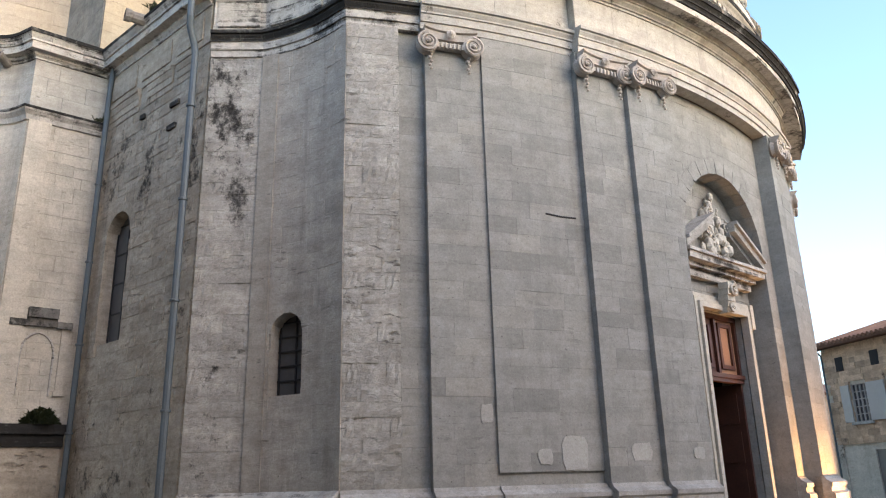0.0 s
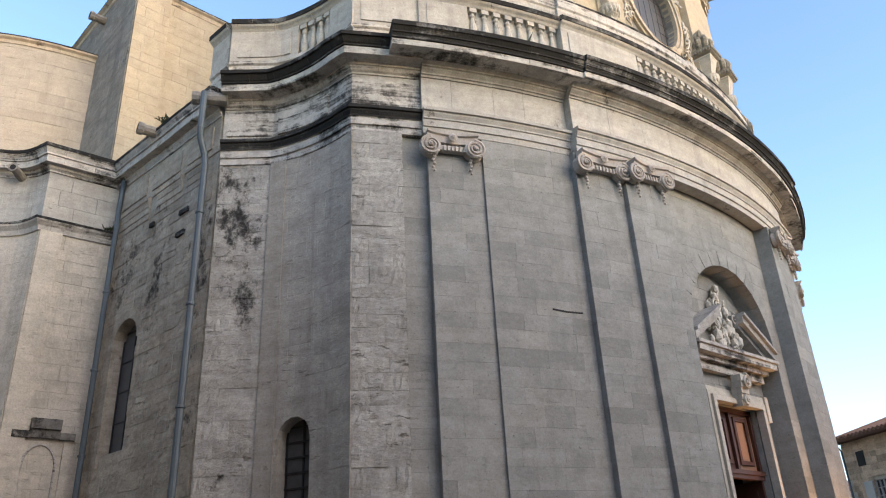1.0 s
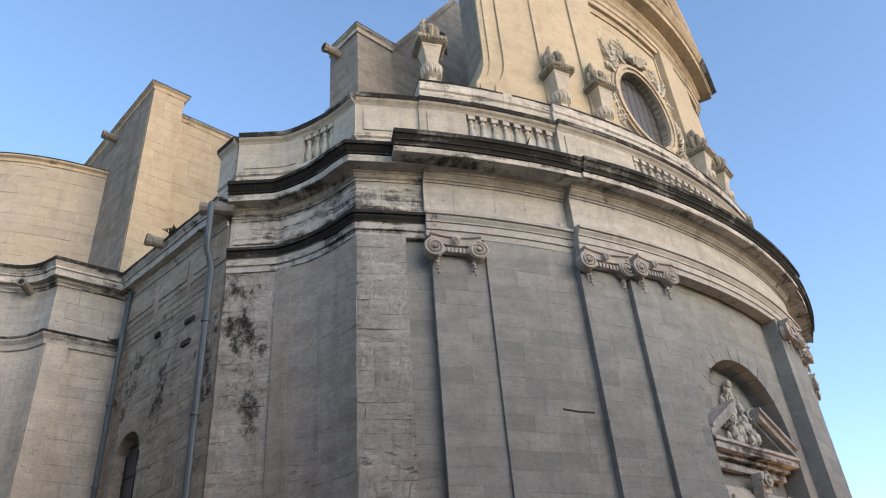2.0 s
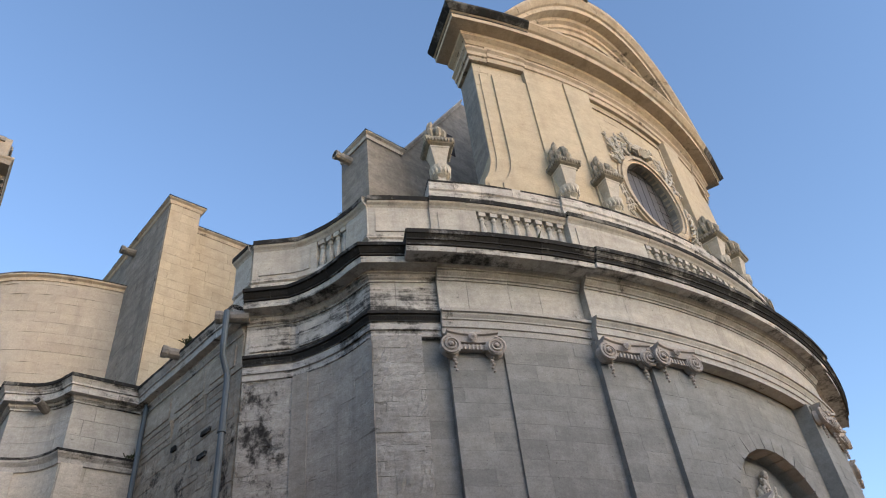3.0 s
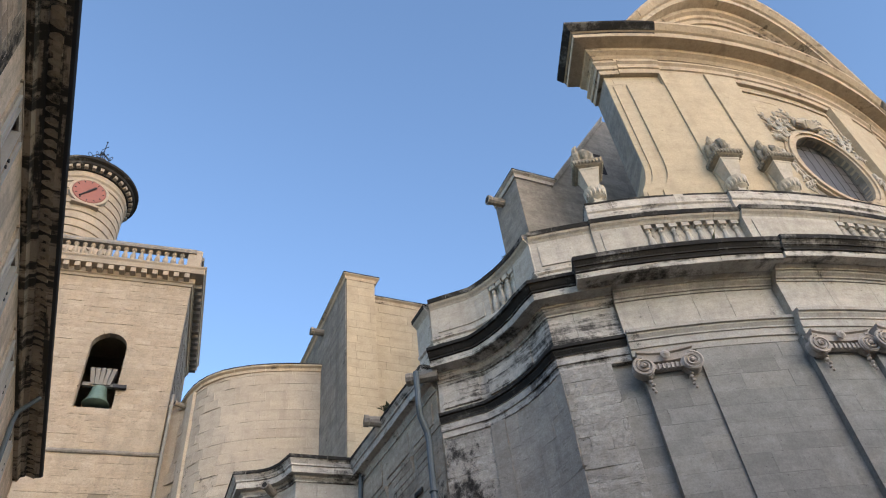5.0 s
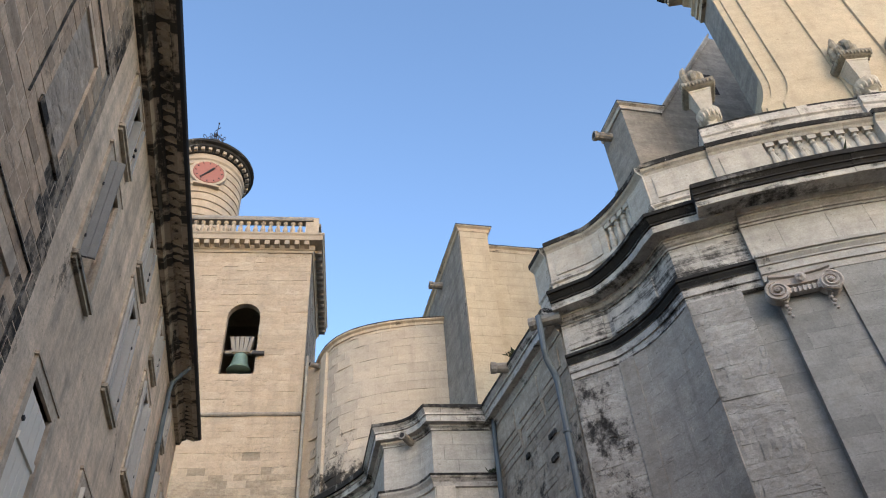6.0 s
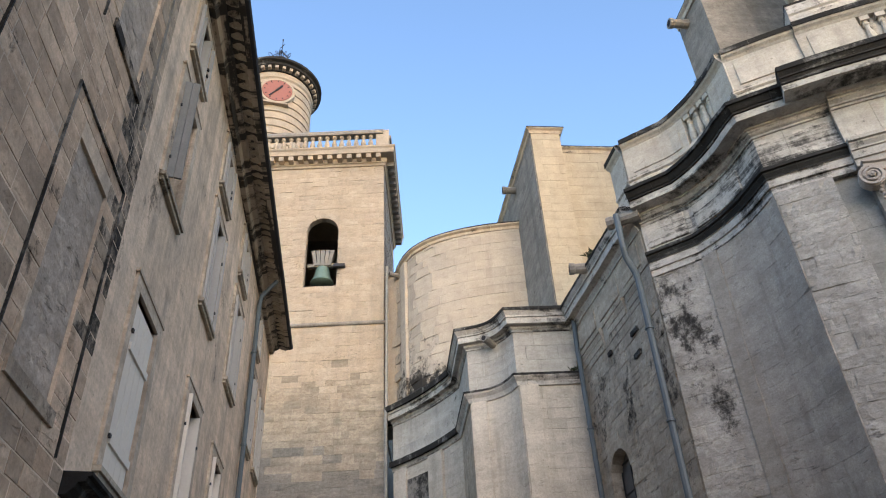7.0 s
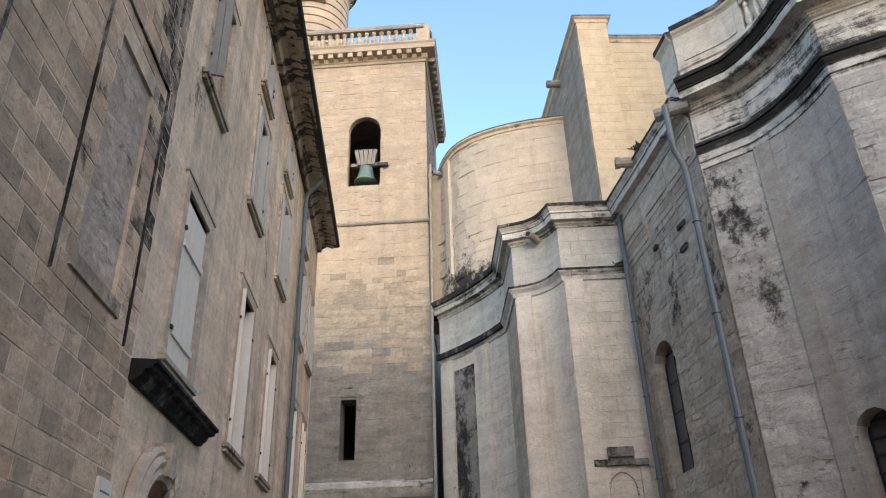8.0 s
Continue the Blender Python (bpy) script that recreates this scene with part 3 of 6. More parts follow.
def window_pane(path, h, depth, cols, rows, parent, name="window", mat=None, bar=0.03):
    """An arched window of panes and bars set back in its opening."""
    w = part(name, bmesh_pane(path, h, depth), mat or M_GLASS, parent)
    bm = bmesh.new()
    for i in range(cols + 1):
        s = h.s0 + (h.s1 - h.s0) * i / cols
        s = min(max(s, h.s0 + bar), h.s1 - bar)
        hexa(bm, path.at, s - bar / 2, s + bar / 2, -depth - 0.01, -depth + 0.03, h.zb, h.zb, h.top(s - bar / 2), h.top(s + bar / 2))
    for j in range(rows + 1):
        z = h.zb + (h.zt - h.rise * 0.4 - h.zb) * j / rows
        hexa(bm, path.at, h.s0, h.s1, -depth - 0.01, -depth + 0.025, z, z, z + bar, z + bar)
    part("lattice", bm, M_IRON, w)
    return w


def bmesh_pane(path, h, depth):
    bm = bmesh.new()
    n = 12
    for i in range(n):
        a, b = h.s0 + (h.s1 - h.s0) * i / n, h.s0 + (h.s1 - h.s0) * (i + 1) / n
        hexa(bm, path.at, a, b, -depth - 0.03, -depth, h.zb, h.zb, max(h.top(a), h.zb + .01), max(h.top(b), h.zb + .01))
    return bm


arch_ring(HOLLOW, nh[0], 0.24, 0.004, M_CORNER, church, 7)
window_pane(HOLLOW, nh[0], 0.34, 2, 5, church)

# -- flank wall with the tall arched window --
sh = [Hole(0.88, 2.10, 5.02, 8.25, True)]
bm = bmesh.new()
wall(bm, SIDE, 0, 11.02, -0.8, -0.05, sh, step=1.0)
part("wall", bm, M_SIDE, church)
side_blocks = ashlar(SIDE, 0.0, 11.0, 0.33, (0.4, 0.95), sh, rng, 0.008, 0.012)
lay("stone_block", side_blocks, M_SIDE, church, rough=True, gap=0.001, amp=0.011)
arch_ring(SIDE, sh[0], 0.26, 0.006, M_SIDE, church, 9)
window_pane(SIDE, sh[0], 0.3, 2, 4, church)

# -- transept front --
for p, mt in ((TRANS_FRONT, M_TRANS), (TRANS_STEP, M_TRANS), (TRANS_RET, M_SIDE), (TRANS_HOLLOW, M_TRANS)):
    bm = bmesh.new()
    wall(bm, p, 0, 10.8, -0.6, -0.05)
    part("wall", bm, M_LOWER, church)
    if p is TRANS_STEP:
        part("wall_face", sweep(bmesh.new(), p, [(-0.06, 0.0), (0.0, 0.0), (0.0, 10.8), (-0.06, 10.8)]), mt, church)
        continue
    lay("stone_block", ashlar(p, 0, 10.8, 0.36, (0.45, 1.0), (), rng, 0.005), mt, church)
# pilaster strips of the transept
for p, a, b, o in ((TRANS_FRONT, 0.02, 0.55, 0.09), (TRANS_HOLLOW, 0.15, 0.72, 0.08), (TRANS_HOLLOW, 1.95, 2.75, 0.10), (TRANS_STEP, 0.05, 0.5, 0.06)):
    sub = Path([p.at(a + (b - a) * i / 3).to_2d() for i in range(4)])
    part("pilaster", sweep(bmesh.new(), sub, [(-0.05, 0.6), (o, 0.6), (o, 10.75), (-0.05, 10.75)]), M_TRANS, church)

sub = Path([TRANS_HOLLOW.at(0.74 + 0.28 * i).to_2d() for i in range(5)])
part("stained_strip", sweep(bmesh.new(), sub, [(-0.05, 0.6), (0.02, 0.6), (0.02, 10.3), (-0.05, 10.3)]), M_STAINED, church, "wall strip black with water stains")

# blind niche and its blocks on the transept front, with the mossy ledge below
tl = TRANS_FRONT.length
for a, b, z0, z1, o in ((0.62, 1.28, 5.72, 5.96, 0.16), (0.25, 0.62, 5.50, 5.66, 0.12), (1.28, 1.62, 5.50, 5.66, 0.12), (0.62, 1.28, 5.52, 5.72, 0.09)):
    nb = bmesh.new()
    hexa(nb, TRANS_FRONT.at, a, b, -0.06, o, z0, z0, z1, z1)
    part("corbel_stone", nb, M_STAINED, church, "blackened projecting stone")
bm = bmesh.new()
cx, zr = 0.92, 4.85
pts = [TRANS_FRONT.at(cx - 0.36, 0.02, 3.9)] + [TRANS_FRONT.at(cx - 0.36 * math.cos(math.pi * i / 12), 0.02, zr + 0.52 * math.sin(math.pi * i / 12)) for i in range(13)] + [TRANS_FRONT.at(cx + 0.36, 0.02, 3.9)]
tube(bm, pts, 0.028, 5)
part("blind_arch", bm, M_STREAK, church)
for a, b in ((0.28, 0.46), (1.40, 1.58)):
    bm = bmesh.new()
    hexa(bm, TRANS_FRONT.at, a, b, -0.06, 0.05, 4.0, 4.0, 5.5, 5.5)
    hexa(bm, TRANS_FRONT.at, a - 0.03, b + 0.03, -0.06, 0.07, 3.9, 3.9, 4.0, 4.0)
    part("niche_jamb", bm, M_TRANS, church)
bm = bmesh.new()
hexa(bm, TRANS_FRONT.at, -0.2, tl - 0.2, -0.06, 0.28, 0.0, 0.0, 2.72, 2.72)
part("ledge_wall", bm, M_SIDE, church, "brown stained wall under the ledge")
bm = bmesh.new()
hexa(bm, TRANS_FRONT.at, -0.3, tl - 0.15, -0.06, 0.42, 3.0, 3.0, 3.22, 3.22)
hexa(bm, TRANS_FRONT.at, -0.25, tl - 0.18, -0.06, 0.34, 2.72, 2.72, 3.0, 3.0)
part("ledge", bm, M_CRUST, church, "black weathered stone ledge")

# black lichen lip along the top of a moulding
def lip(path, edge, z0, z1, back=0.5, parent=None):
    stones("weathered_lip", path, [(edge - 0.06, z0), (edge + 0.007, z0), (edge + 0.007, z1), (edge - 0.14, z1 + 0.055), (-back, z1 + 0.056), (-back, z0)], M_LICHEN, parent or church, "black weathered edge", 9, (0.5, 1.3), 0.004)


# -- entablature round the church --
SMALL_ARCH = [(-0.3, 10.98), (0.03, 10.98), (0.03, 11.14), (0.07, 11.145), (0.07, 11.33), (0.10, 11.335), (0.10, 11.375), (0.15, 11.45), (0.15, 11.49), (0.20, 11.50), (0.20, 11.58), (0.03, 11.62), (-0.3, 11.62)]
FRIEZE = [(-0.3, 11.60), (0.0, 11.60), (0.0, 12.53), (-0.3, 12.53)]
SMALL_CORN = [(-0.5, 12.52), (0.03, 12.52), (0.03, 12.57), (0.08, 12.60), (0.13, 12.68), (0.17, 12.69), (0.17, 12.74), (0.43, 12.76), (0.43, 12.745), (0.47, 12.745), (0.47, 12.93), (0.51, 12.94), (0.51, 12.98), (0.54, 13.0), (0.62, 13.11), (0.66, 13.13), (0.66, 13.20), (0.0, 13.32), (-0.5, 13.32)]
CORONA = 11                    # where the blackened crown of the small cornice begins
BIG_BED = [(-0.6, 12.50), (0.03, 12.50), (0.03, 12.56), (0.07, 12.565), (0.08, 12.60), (0.15, 12.66), (0.16, 12.70), (0.20, 12.705), (0.20, 12.74), (0.28, 12.78), (0.30, 12.83), (-0.6, 12.83)]
BIG_CORN = [(-0.6, 12.80), (0.73, 12.80), (0.73, 12.775), (0.80, 12.775), (0.81, 12.92), (0.85, 12.93), (0.85, 12.97), (0.83, 12.99), (0.86, 13.05), (0.89, 13.055), (0.89, 13.09), (0.875, 13.10), (0.94, 13.18), (0.955, 13.19), (0.97, 13.24), (0.97, 13.31), (0.0, 13.42), (-0.6, 13.42)]
RES = [(10.95, 15.6, -0.06), (15.6, 26.6, 0.10), (26.6, mirrored(26.6), 0.34), (mirrored(26.6), mirrored(15.6), 0.10), (mirrored(15.6), mirrored(10.95), -0.06)]
for a, b, o in RES:
    p = arc(a, b, R0 + o)
    outer = a < 12 or b > 72
    if a < 12:
        continue
    part("architrave", sweep(bmesh.new(), p, SMALL_ARCH), M_STREAK if outer else M_PARAPET, church)
    stones("frieze", p, [(q, z) if z < 12 else (q, 12.76) for q, z in FRIEZE], M_PARAPET, church)
    if outer:
        part("cornice", sweep(bmesh.new(), p, SMALL_CORN), M_CRUST, church, "black crusted small cornice")
    else:
        stones("bed_moulding", p, BIG_BED, M_MOULD, church)
BIGC = ((13.3, 27.0, 0.03), (27.0, mirrored(27.0), 0.10), (mirrored(27.0), mirrored(13.3), 0.03))
for a, b, o in BIGC:
    p = arc(a, b, R0 + o)
    stones("cornice", p, BIG_CORN[:5] + [(-0.6, 12.92)], M_STREAK, church, "pale cornice fascia with black streaks")
    stones("cornice_crown", p, [(-0.6, 12.925), (0.81, 12.925)] + BIG_CORN[5:], M_CRUST, church, "black lichen-crusted cornice crown")
    lip(p, 0.97, 13.19, 13.315)
LEFT_RUN = Path([q.copy() for q in CORNER.p[:-1]] + [q.copy() for q in arc(10.95, 15.6, R0 - 0.03).p])
stones("architrave", LEFT_RUN, SMALL_ARCH[:6] + [(-0.3, 11.335)], M_STREAK, church, "streaked architrave fasciae")
stones("architrave_cap", LEFT_RUN, [(-0.3, 11.34), (0.10, 11.34)] + SMALL_ARCH[6:], M_CRUST, church, "black crusted architrave moulding")
stones("frieze", LEFT_RUN, FRIEZE, M_STREAK, church)
stones("bed_moulding", LEFT_RUN, SMALL_CORN[:CORONA] + [(-0.5, 12.93)], M_STREAK, church)
stones("cornice", LEFT_RUN, [(-0.5, 12.935), (0.47, 12.935)] + SMALL_CORN[CORONA:], M_CRUST, church, "black crusted cornice of the hollow corner")
lip(LEFT_RUN, 0.66, 13.11, 13.205)
# frieze panel in the hollow
for pth, f0, f1 in ((HOLLOW, 0.06, 0.66), (PIERFACE, 0.1, 0.9)):
    sub = Path([pth.at(pth.length * (f0 + (f1 - f0) * i / 5)).to_2d() for i in range(6)])
    part("frieze_panel", sweep(bmesh.new(), sub, [(-0.02, 11.76), (0.045, 11.76), (0.045, 12.38), (-0.02, 12.38)]), M_STREAK, church)
for p in (SIDE,):
    for a, b in ((0.05, 1.95), (2.35, 3.55), (3.75, 4.55)):
        sub = Path([p.at(a).to_2d(), p.at(b).to_2d()])
        stones("architrave", sub, [(q * 0.5 if q > 0 else q, z - 0.15) for q, z in SMALL_ARCH], M_SIDE, church)
    part("architrave_back", sweep(bmesh.new(), p, [(-0.3, 10.84), (-0.012, 10.84), (-0.012, 11.45), (-0.3, 11.45)]), M_SIDE, church)
    for a, b in ((0.3, 1.7), (2.0, 3.4), (3.7, 4.8)):
        sub = Path([p.at(a).to_2d(), p.at(b).to_2d()])
        part("frieze_panel", sweep(bmesh.new(), sub, [(-0.02, 11.62), (0.05, 11.62), (0.05, 12.22), (-0.02, 12.22)]), M_SIDE, church)
    stones("frieze", p, [(-0.3, 11.44), (0.02, 11.44), (0.02, 12.5), (-0.3, 12.5)], M_SIDE, church)
    stones("cornice", p, [(-0.5, 12.40), (0.05, 12.40), (0.05, 12.45), (0.12, 12.54), (0.12, 12.60), (0.26, 12.63), (0.26, 12.615), (0.30, 12.615), (0.30, 12.82), (0.34, 12.83), (0.34, 12.88), (0.42, 13.0), (0.42, 13.08), (0.0, 13.2), (-0.5, 13.2)], M_STREAK, church)
    for a, b, z0, z1 in ((3.55, 3.95, 10.30, 10.42), (3.5, 3.85, 9.72, 9.84), (2.1, 2.3, 10.5, 10.62)):
        blk = bmesh.new()
        hexa(blk, p.at, a, b, -0.06, 0.05, z0, z0, z1, z1)
        part("corbel_stone", blk, M_CRUST, church)
TRANS_ALL = Path([q.copy() for q in TRANS_HOLLOW.p] + [q.copy() for q in TRANS_RET.p[1:-1]] + [q.copy() for q in TRANS_STEP.p] + [q.copy() for q in TRANS_FRONT.p[1:]])
stones("architrave", TRANS_ALL, [(-0.3, 10.74), (0.05, 10.74), (0.09, 10.86), (0.18, 10.96), (0.20, 11.06), (0.02, 11.14), (-0.3, 11.14)], M_STREAK, church)
for k, (z0, z1) in enumerate(((11.12, 11.56), (11.56, 12.02), (12.02, 12.5))):
    stones("frieze_stone", TRANS_ALL, [(-0.3, z0 + 0.002), (0.0, z0 + 0.002), (0.0, z1 - 0.003), (-0.3, z1 - 0.003)], M_PARAPET, church, "", 20 + k, (0.5, 1.2), 0.008)
stones("cornice", TRANS_ALL, [(-0.6, 12.48), (0.04, 12.48), (0.04, 12.53), (0.10, 12.58), (0.11, 12.64), (0.23, 12.66), (0.23, 12.645), (0.27, 12.645), (0.27, 12.84), (0.31, 12.85), (0.31, 12.90), (0.40, 13.05), (0.40, 13.12), (0.0, 13.2), (-0.6, 13.2)], M_STREAK, church)

lip(TRANS_ALL, 0.40, 13.03, 13.13)
lip(TRANS_ALL, 0.20, 11.01, 11.07, 0.1)
lip(SIDE, 0.42, 13.0, 13.09)
lip(TRANS_HOLLOW, 0.405, 12.93, 13.135)
lip(TRANS_HOLLOW, 0.205, 10.88, 11.075, 0.1)
# -- parapet and blind balustrade --
PARA_BASE = [(-0.9, 13.30), (-0.02, 13.30), (-0.02, 13.86), (0.03, 13.90), (0.03, 13.98), (-0.9, 13.98)]
PARA_BACK = [(-0.9, 13.96), (-0.14, 13.96), (-0.14, 15.0), (-0.9, 15.0)]
COPING = [(-0.95, 14.92), (0.0, 14.92), (0.04, 14.98), (0.10, 15.03), (0.14, 15.10), (0.14, 15.20), (0.0, 15.25), (-0.95, 15.25)]
SOLID = [(-0.9, 13.97), (0.0, 13.97), (0.0, 14.93), (-0.9, 14.93)]


def baluster(m, parent, h=0.94):
    bm = bmesh.new()
    box(bm, m, 0.17, 0.17, 0.09)
    lathe(bm, m, [(0.05, 0.09), (0.085, 0.16), (0.105, 0.27), (0.09, 0.38), (0.055, 0.56), (0.05, 0.66), (0.075, 0.70), (0.075, 0.74), (0.055, 0.77), (0.07, 0.82)], 10)
    box(bm, m @ Matrix.Translation((0, 0, h - 0.13)), 0.19, 0.19, 0.13)
    return part("baluster", bm, M_PARAPET, parent, smooth=False)


def balustrade(p, runs, solids):
    part("parapet_base", sweep(bmesh.new(), p, PARA_BASE), M_STREAK, church)
    part("parapet_back", sweep(bmesh.new(), p, PARA_BACK), M_PARAPET, church)
    stones("coping", p, COPING, M_PARAPET, church)
    lip(p, 0.14, 15.08, 15.225, 0.9)
    for a, b in solids:
        n = max(2, int((b - a) / 0.3))
        sub = Path([p.at(a + (b - a) * i / n).to_2d() for i in range(n + 1)])
        part("parapet_pier", sweep(bmesh.new(), sub, SOLID), M_PARAPET, church)
        if b - a > 0.9:
            q = Path([p.at(a + 0.2 + (b - a - 0.4) * i / n).to_2d() for i in range(n + 1)])
            part("parapet_panel", sweep(bmesh.new(), q, [(-0.05, 14.10), (0.028, 14.10), (0.028, 14.78), (-0.05, 14.78)]), M_PARAPET, church)
    for a, b, k in runs:
        for i in range(k):
            s = a + (b - a) * (i + 0.5) / k
            c = p.at(s, -0.10, 13.975)
            d = p.at(s + 0.02) - p.at(s - 0.02)
            baluster(Matrix.Translation(c) @ Matrix.Rotation(math.atan2(d.y, d.x), 4, "Z"), church)


deg = radians(1) * R0
parts_p = [(10.95, 15.7, 0.0), (15.7, 27.2, 0.06), (27.2, mirrored(27.2), 0.16), (mirrored(27.2), mirrored(15.7), 0.06), (mirrored(15.7), mirrored(10.95), 0.0)]
for a, b, o in parts_p:
    p = arc(a, b, R0 + o)
    ln = p.length
    if b - a < 6:
        balustrade(p, [], [(0, ln)])
    elif b - a < 14:
        flip = a > AX
        s1 = (19.45 - 15.7) * deg
        run, sol = (s1, ln - 0.02, 8), (0, s1)
        if flip:
            run, sol = (0.02, ln - s1, 8), (ln - s1, ln)
        balustrade(p, [run], [sol])
    else:
        s1, s2 = (35.0 - 27.2) * deg, ln - (35.0 - 27.2) * deg
        balustrade(p, [(s1, s2, 15)], [(0, s1), (s2, ln)])
cl = CORNER.length
balustrade(CORNER, [(1.75, 2.75, 4)], [(0, 1.75), (2.75, cl)])
# parapet return over the flank
RET = Path([(-5.75, 15.30), (-5.16, 14.79)])
balustrade(RET, [], [(0, RET.length)])

# blocking course above the coping that carries the urns
for a, b, o in ((15.9, 27.3, 0.02), (27.3, mirrored(27.3), 0.12), (mirrored(27.3), mirrored(15.9), 0.02)):
    stones("blocking_course", arc(a, b, R0 + o), [(-1.6, 15.24), (-0.02, 15.24), (-0.02, 15.62), (0.02, 15.66), (0.02, 15.98), (-0.08, 16.06), (-1.6, 16.06)], M_STREAK, church)
    lip(arc(a, b, R0 + o), 0.02, 15.92, 15.985, 1.5)


# -- ionic capitals --
def spiral(bm, m, r0, turns, side, thick):
    pts = []
    for i in range(40):
        f = i / 39
        a = 2 * math.pi * turns * f
        r = r0 * (1 - 0.82 * f)
        pts.append(m @ Vector((side * r * math.sin(a), -0.05 * f, r * math.cos(a))))
    tube(bm, pts, [thick * (1 - 0.5 * i / 39) for i in range(40)], 5)


def capital(theta, r, width, parent):
    m = front_frame(theta, r, 10.0)
    cap = bmesh.new()
    prev = None
    for k in range(10):
        f = (k - 4.5) / 4.5
        d = -0.06 - 0.10 * f * f
        row = [cap.verts.new(m @ Vector((f * width * 0.56, d + y, z))) for y, z in ((0.1, 0.70), (-0.10, 0.70), (-0.10, 0.87), (-0.15, 0.89), (-0.15, 0.95), (0.15, 0.95))]
        if prev:
            for j in range(6):
                cap.faces.new((prev[j], prev[(j + 1) % 6], row[(j + 1) % 6], row[j]))
        else:
            cap.faces.new(row)
        prev = row
    cap.faces.new(prev)
    c = part("capital", cap, M_CAP, parent, "carved ionic capital with volutes")
    bm = bmesh.new()
    lathe(bm, m @ Matrix.Translation((-width / 2 + 0.1, -0.06, 0.60)) @ Matrix.Rotation(radians(90), 4, "Y"), [(0.07, 0.0), (0.09, 0.05), (0.09, width - 0.25), (0.07, width - 0.2)], 10)
    for i in range(7):
        box(bm, m @ Matrix.Translation((-width * 0.26 + width * 0.52 * i / 6, -0.17, 0.50)), 0.05, 0.06, 0.14, 0.6)
    part("egg_band", bm, M_CAP, c)
    for side in (-1, 1):
        v = bmesh.new()
        vm = m @ Matrix.Translation((side * (width / 2 - 0.02), -0.14, 0.58))
        lathe(v, vm @ Matrix.Rotation(radians(90), 4, "X"), [(0.17, -0.16), (0.23, -0.10), (0.19, 0.0), (0.23, 0.08), (0.16, 0.09)], 20)
        spiral(v, vm @ Matrix.Translation((0, -0.09, 0)), 0.23, 2.4, side, 0.04)
        lathe(v, vm @ Matrix.Translation((0, -0.11, 0)) @ Matrix.Rotation(radians(90), 4, "X"), [(0.05, -0.02), (0.045, 0.04), (0.02, 0.06)], 10)
        part("volute", v, M_CAP, c)
        g = bmesh.new()
        for k in range(5):
            bmesh.ops.create_icosphere(g, subdivisions=1, radius=0.055 - 0.006 * abs(k - 1), matrix=m @ Matrix.Translation((side * (width / 2 - 0.10) + 0.015 * (-1) ** k, -0.10, 0.36 - 0.085 * k)))
        part("garland_drop", g, M_CAP, c)
    f = bmesh.new()
    lathe(f, m @ Matrix.Translation((0, -0.24, 0.80)) @ Matrix.Rotation(radians(90), 4, "X"), [(0.10, 0), (0.11, 0.03), (0.06, 0.06), (0.03, 0.09)], 8)
    part("rosette", f, M_CAP, c)


for th, o, w in ((17.45, 0.06, 1.04), (28.45, 0.28, 1.15), (32.4, 0.42, 1.02)):
    capital(th, R0 + o, w, church)
    capital(mirrored(th), R0 + o, w, church)

# -- door in its arched recess --
dm = front_frame(AX, R0 - 0.55, 0)        # plane of the recess back
RB = R0 - 0.55
back = arc(35.2, 48.8, RB)
bmid = back.length / 2
dh = Hole(bmid - 1.08, bmid + 1.08, 0.3, 5.62)
bm = bmesh.new()
wall(bm, back, 0, 9.6, -0.7, -0.05, [dh], step=0.9)
part("wall", bm, M_LOWER, church)
lay("stone_block", ashlar(back, 0.4, 9.5, 0.37, (0.5, 1.1), [dh], rng, 0.003), M_LOWER, church)
# dressed voussoirs round the recess
mid = door_path.length / 2
for i in range(15):
    a0, a1 = math.pi * i / 15 + 0.008, math.pi * (i + 1) / 15 - 0.008
    bm = bmesh.new()
    v = []
    for o in (-0.9, 0.006):
        for a, r in ((a0, 1.915), (a1, 1.915), (a1, 2.32), (a0, 2.32)):
            v.append(bm.verts.new(door_path.at(mid - r * math.cos(a), o, 7.25 + r * math.sin(a))))
    for q in ((0, 1, 2, 3), (4, 5, 6, 7), (0, 1, 5, 4), (1, 2, 6, 5), (2, 3, 7, 6), (3, 0, 4, 7)):
        bm.faces.new([v[k] for k in q])
    part("voussoir", bm, M_LOWER, church)


def door_bar(bm, x0, x1, y0, y1, z0, z1):
    box(bm, dm @ Matrix.Translation(((x0 + x1) / 2, (y0 + y1) / 2, z0)), x1 - x0, abs(y1 - y0), z1 - z0)


frame_bm = bmesh.new()
for k, (w, d) in enumerate(((0.13, 0.16), (0.11, 0.11), (0.12, 0.07))):
    x = 1.08 + sum((0.13, 0.11, 0.12)[:k])
    for sgn in (-1, 1):
        a, b = sorted((sgn * x, sgn * (x + w)))
        door_bar(frame_bm, a, b, 0.0, -d - 0.02 * (2 - k), 0.35, 5.62 + x - 1.08 + w)
    door_bar(frame_bm, -x, x, 0.0, -d - 0.02 * (2 - k), 5.62 + x - 1.08, 5.62 + x - 1.08 + w)
for sgn in (-1, 1):
    a, b = sorted((sgn * 1.44, sgn * 1.60))
    door_bar(frame_bm, a, b, 0, -0.12, 5.35, 6.0)
door_frame = part("door_frame", frame_bm, M_RELIEF, church, "moulded pale stone door surround")
pm = bmesh.new()
for z0, z1, d, w in ((6.35, 6.55, 0.16, 1.56), (6.55, 6.68, 0.28, 1.66), (6.68, 6.84, 0.46, 1.84), (6.84, 6.92, 0.52, 1.90)):
    door_bar(pm, -w, w, 0, -d, z0, z1)
part("door_cornice", pm, M_STREAK, church)
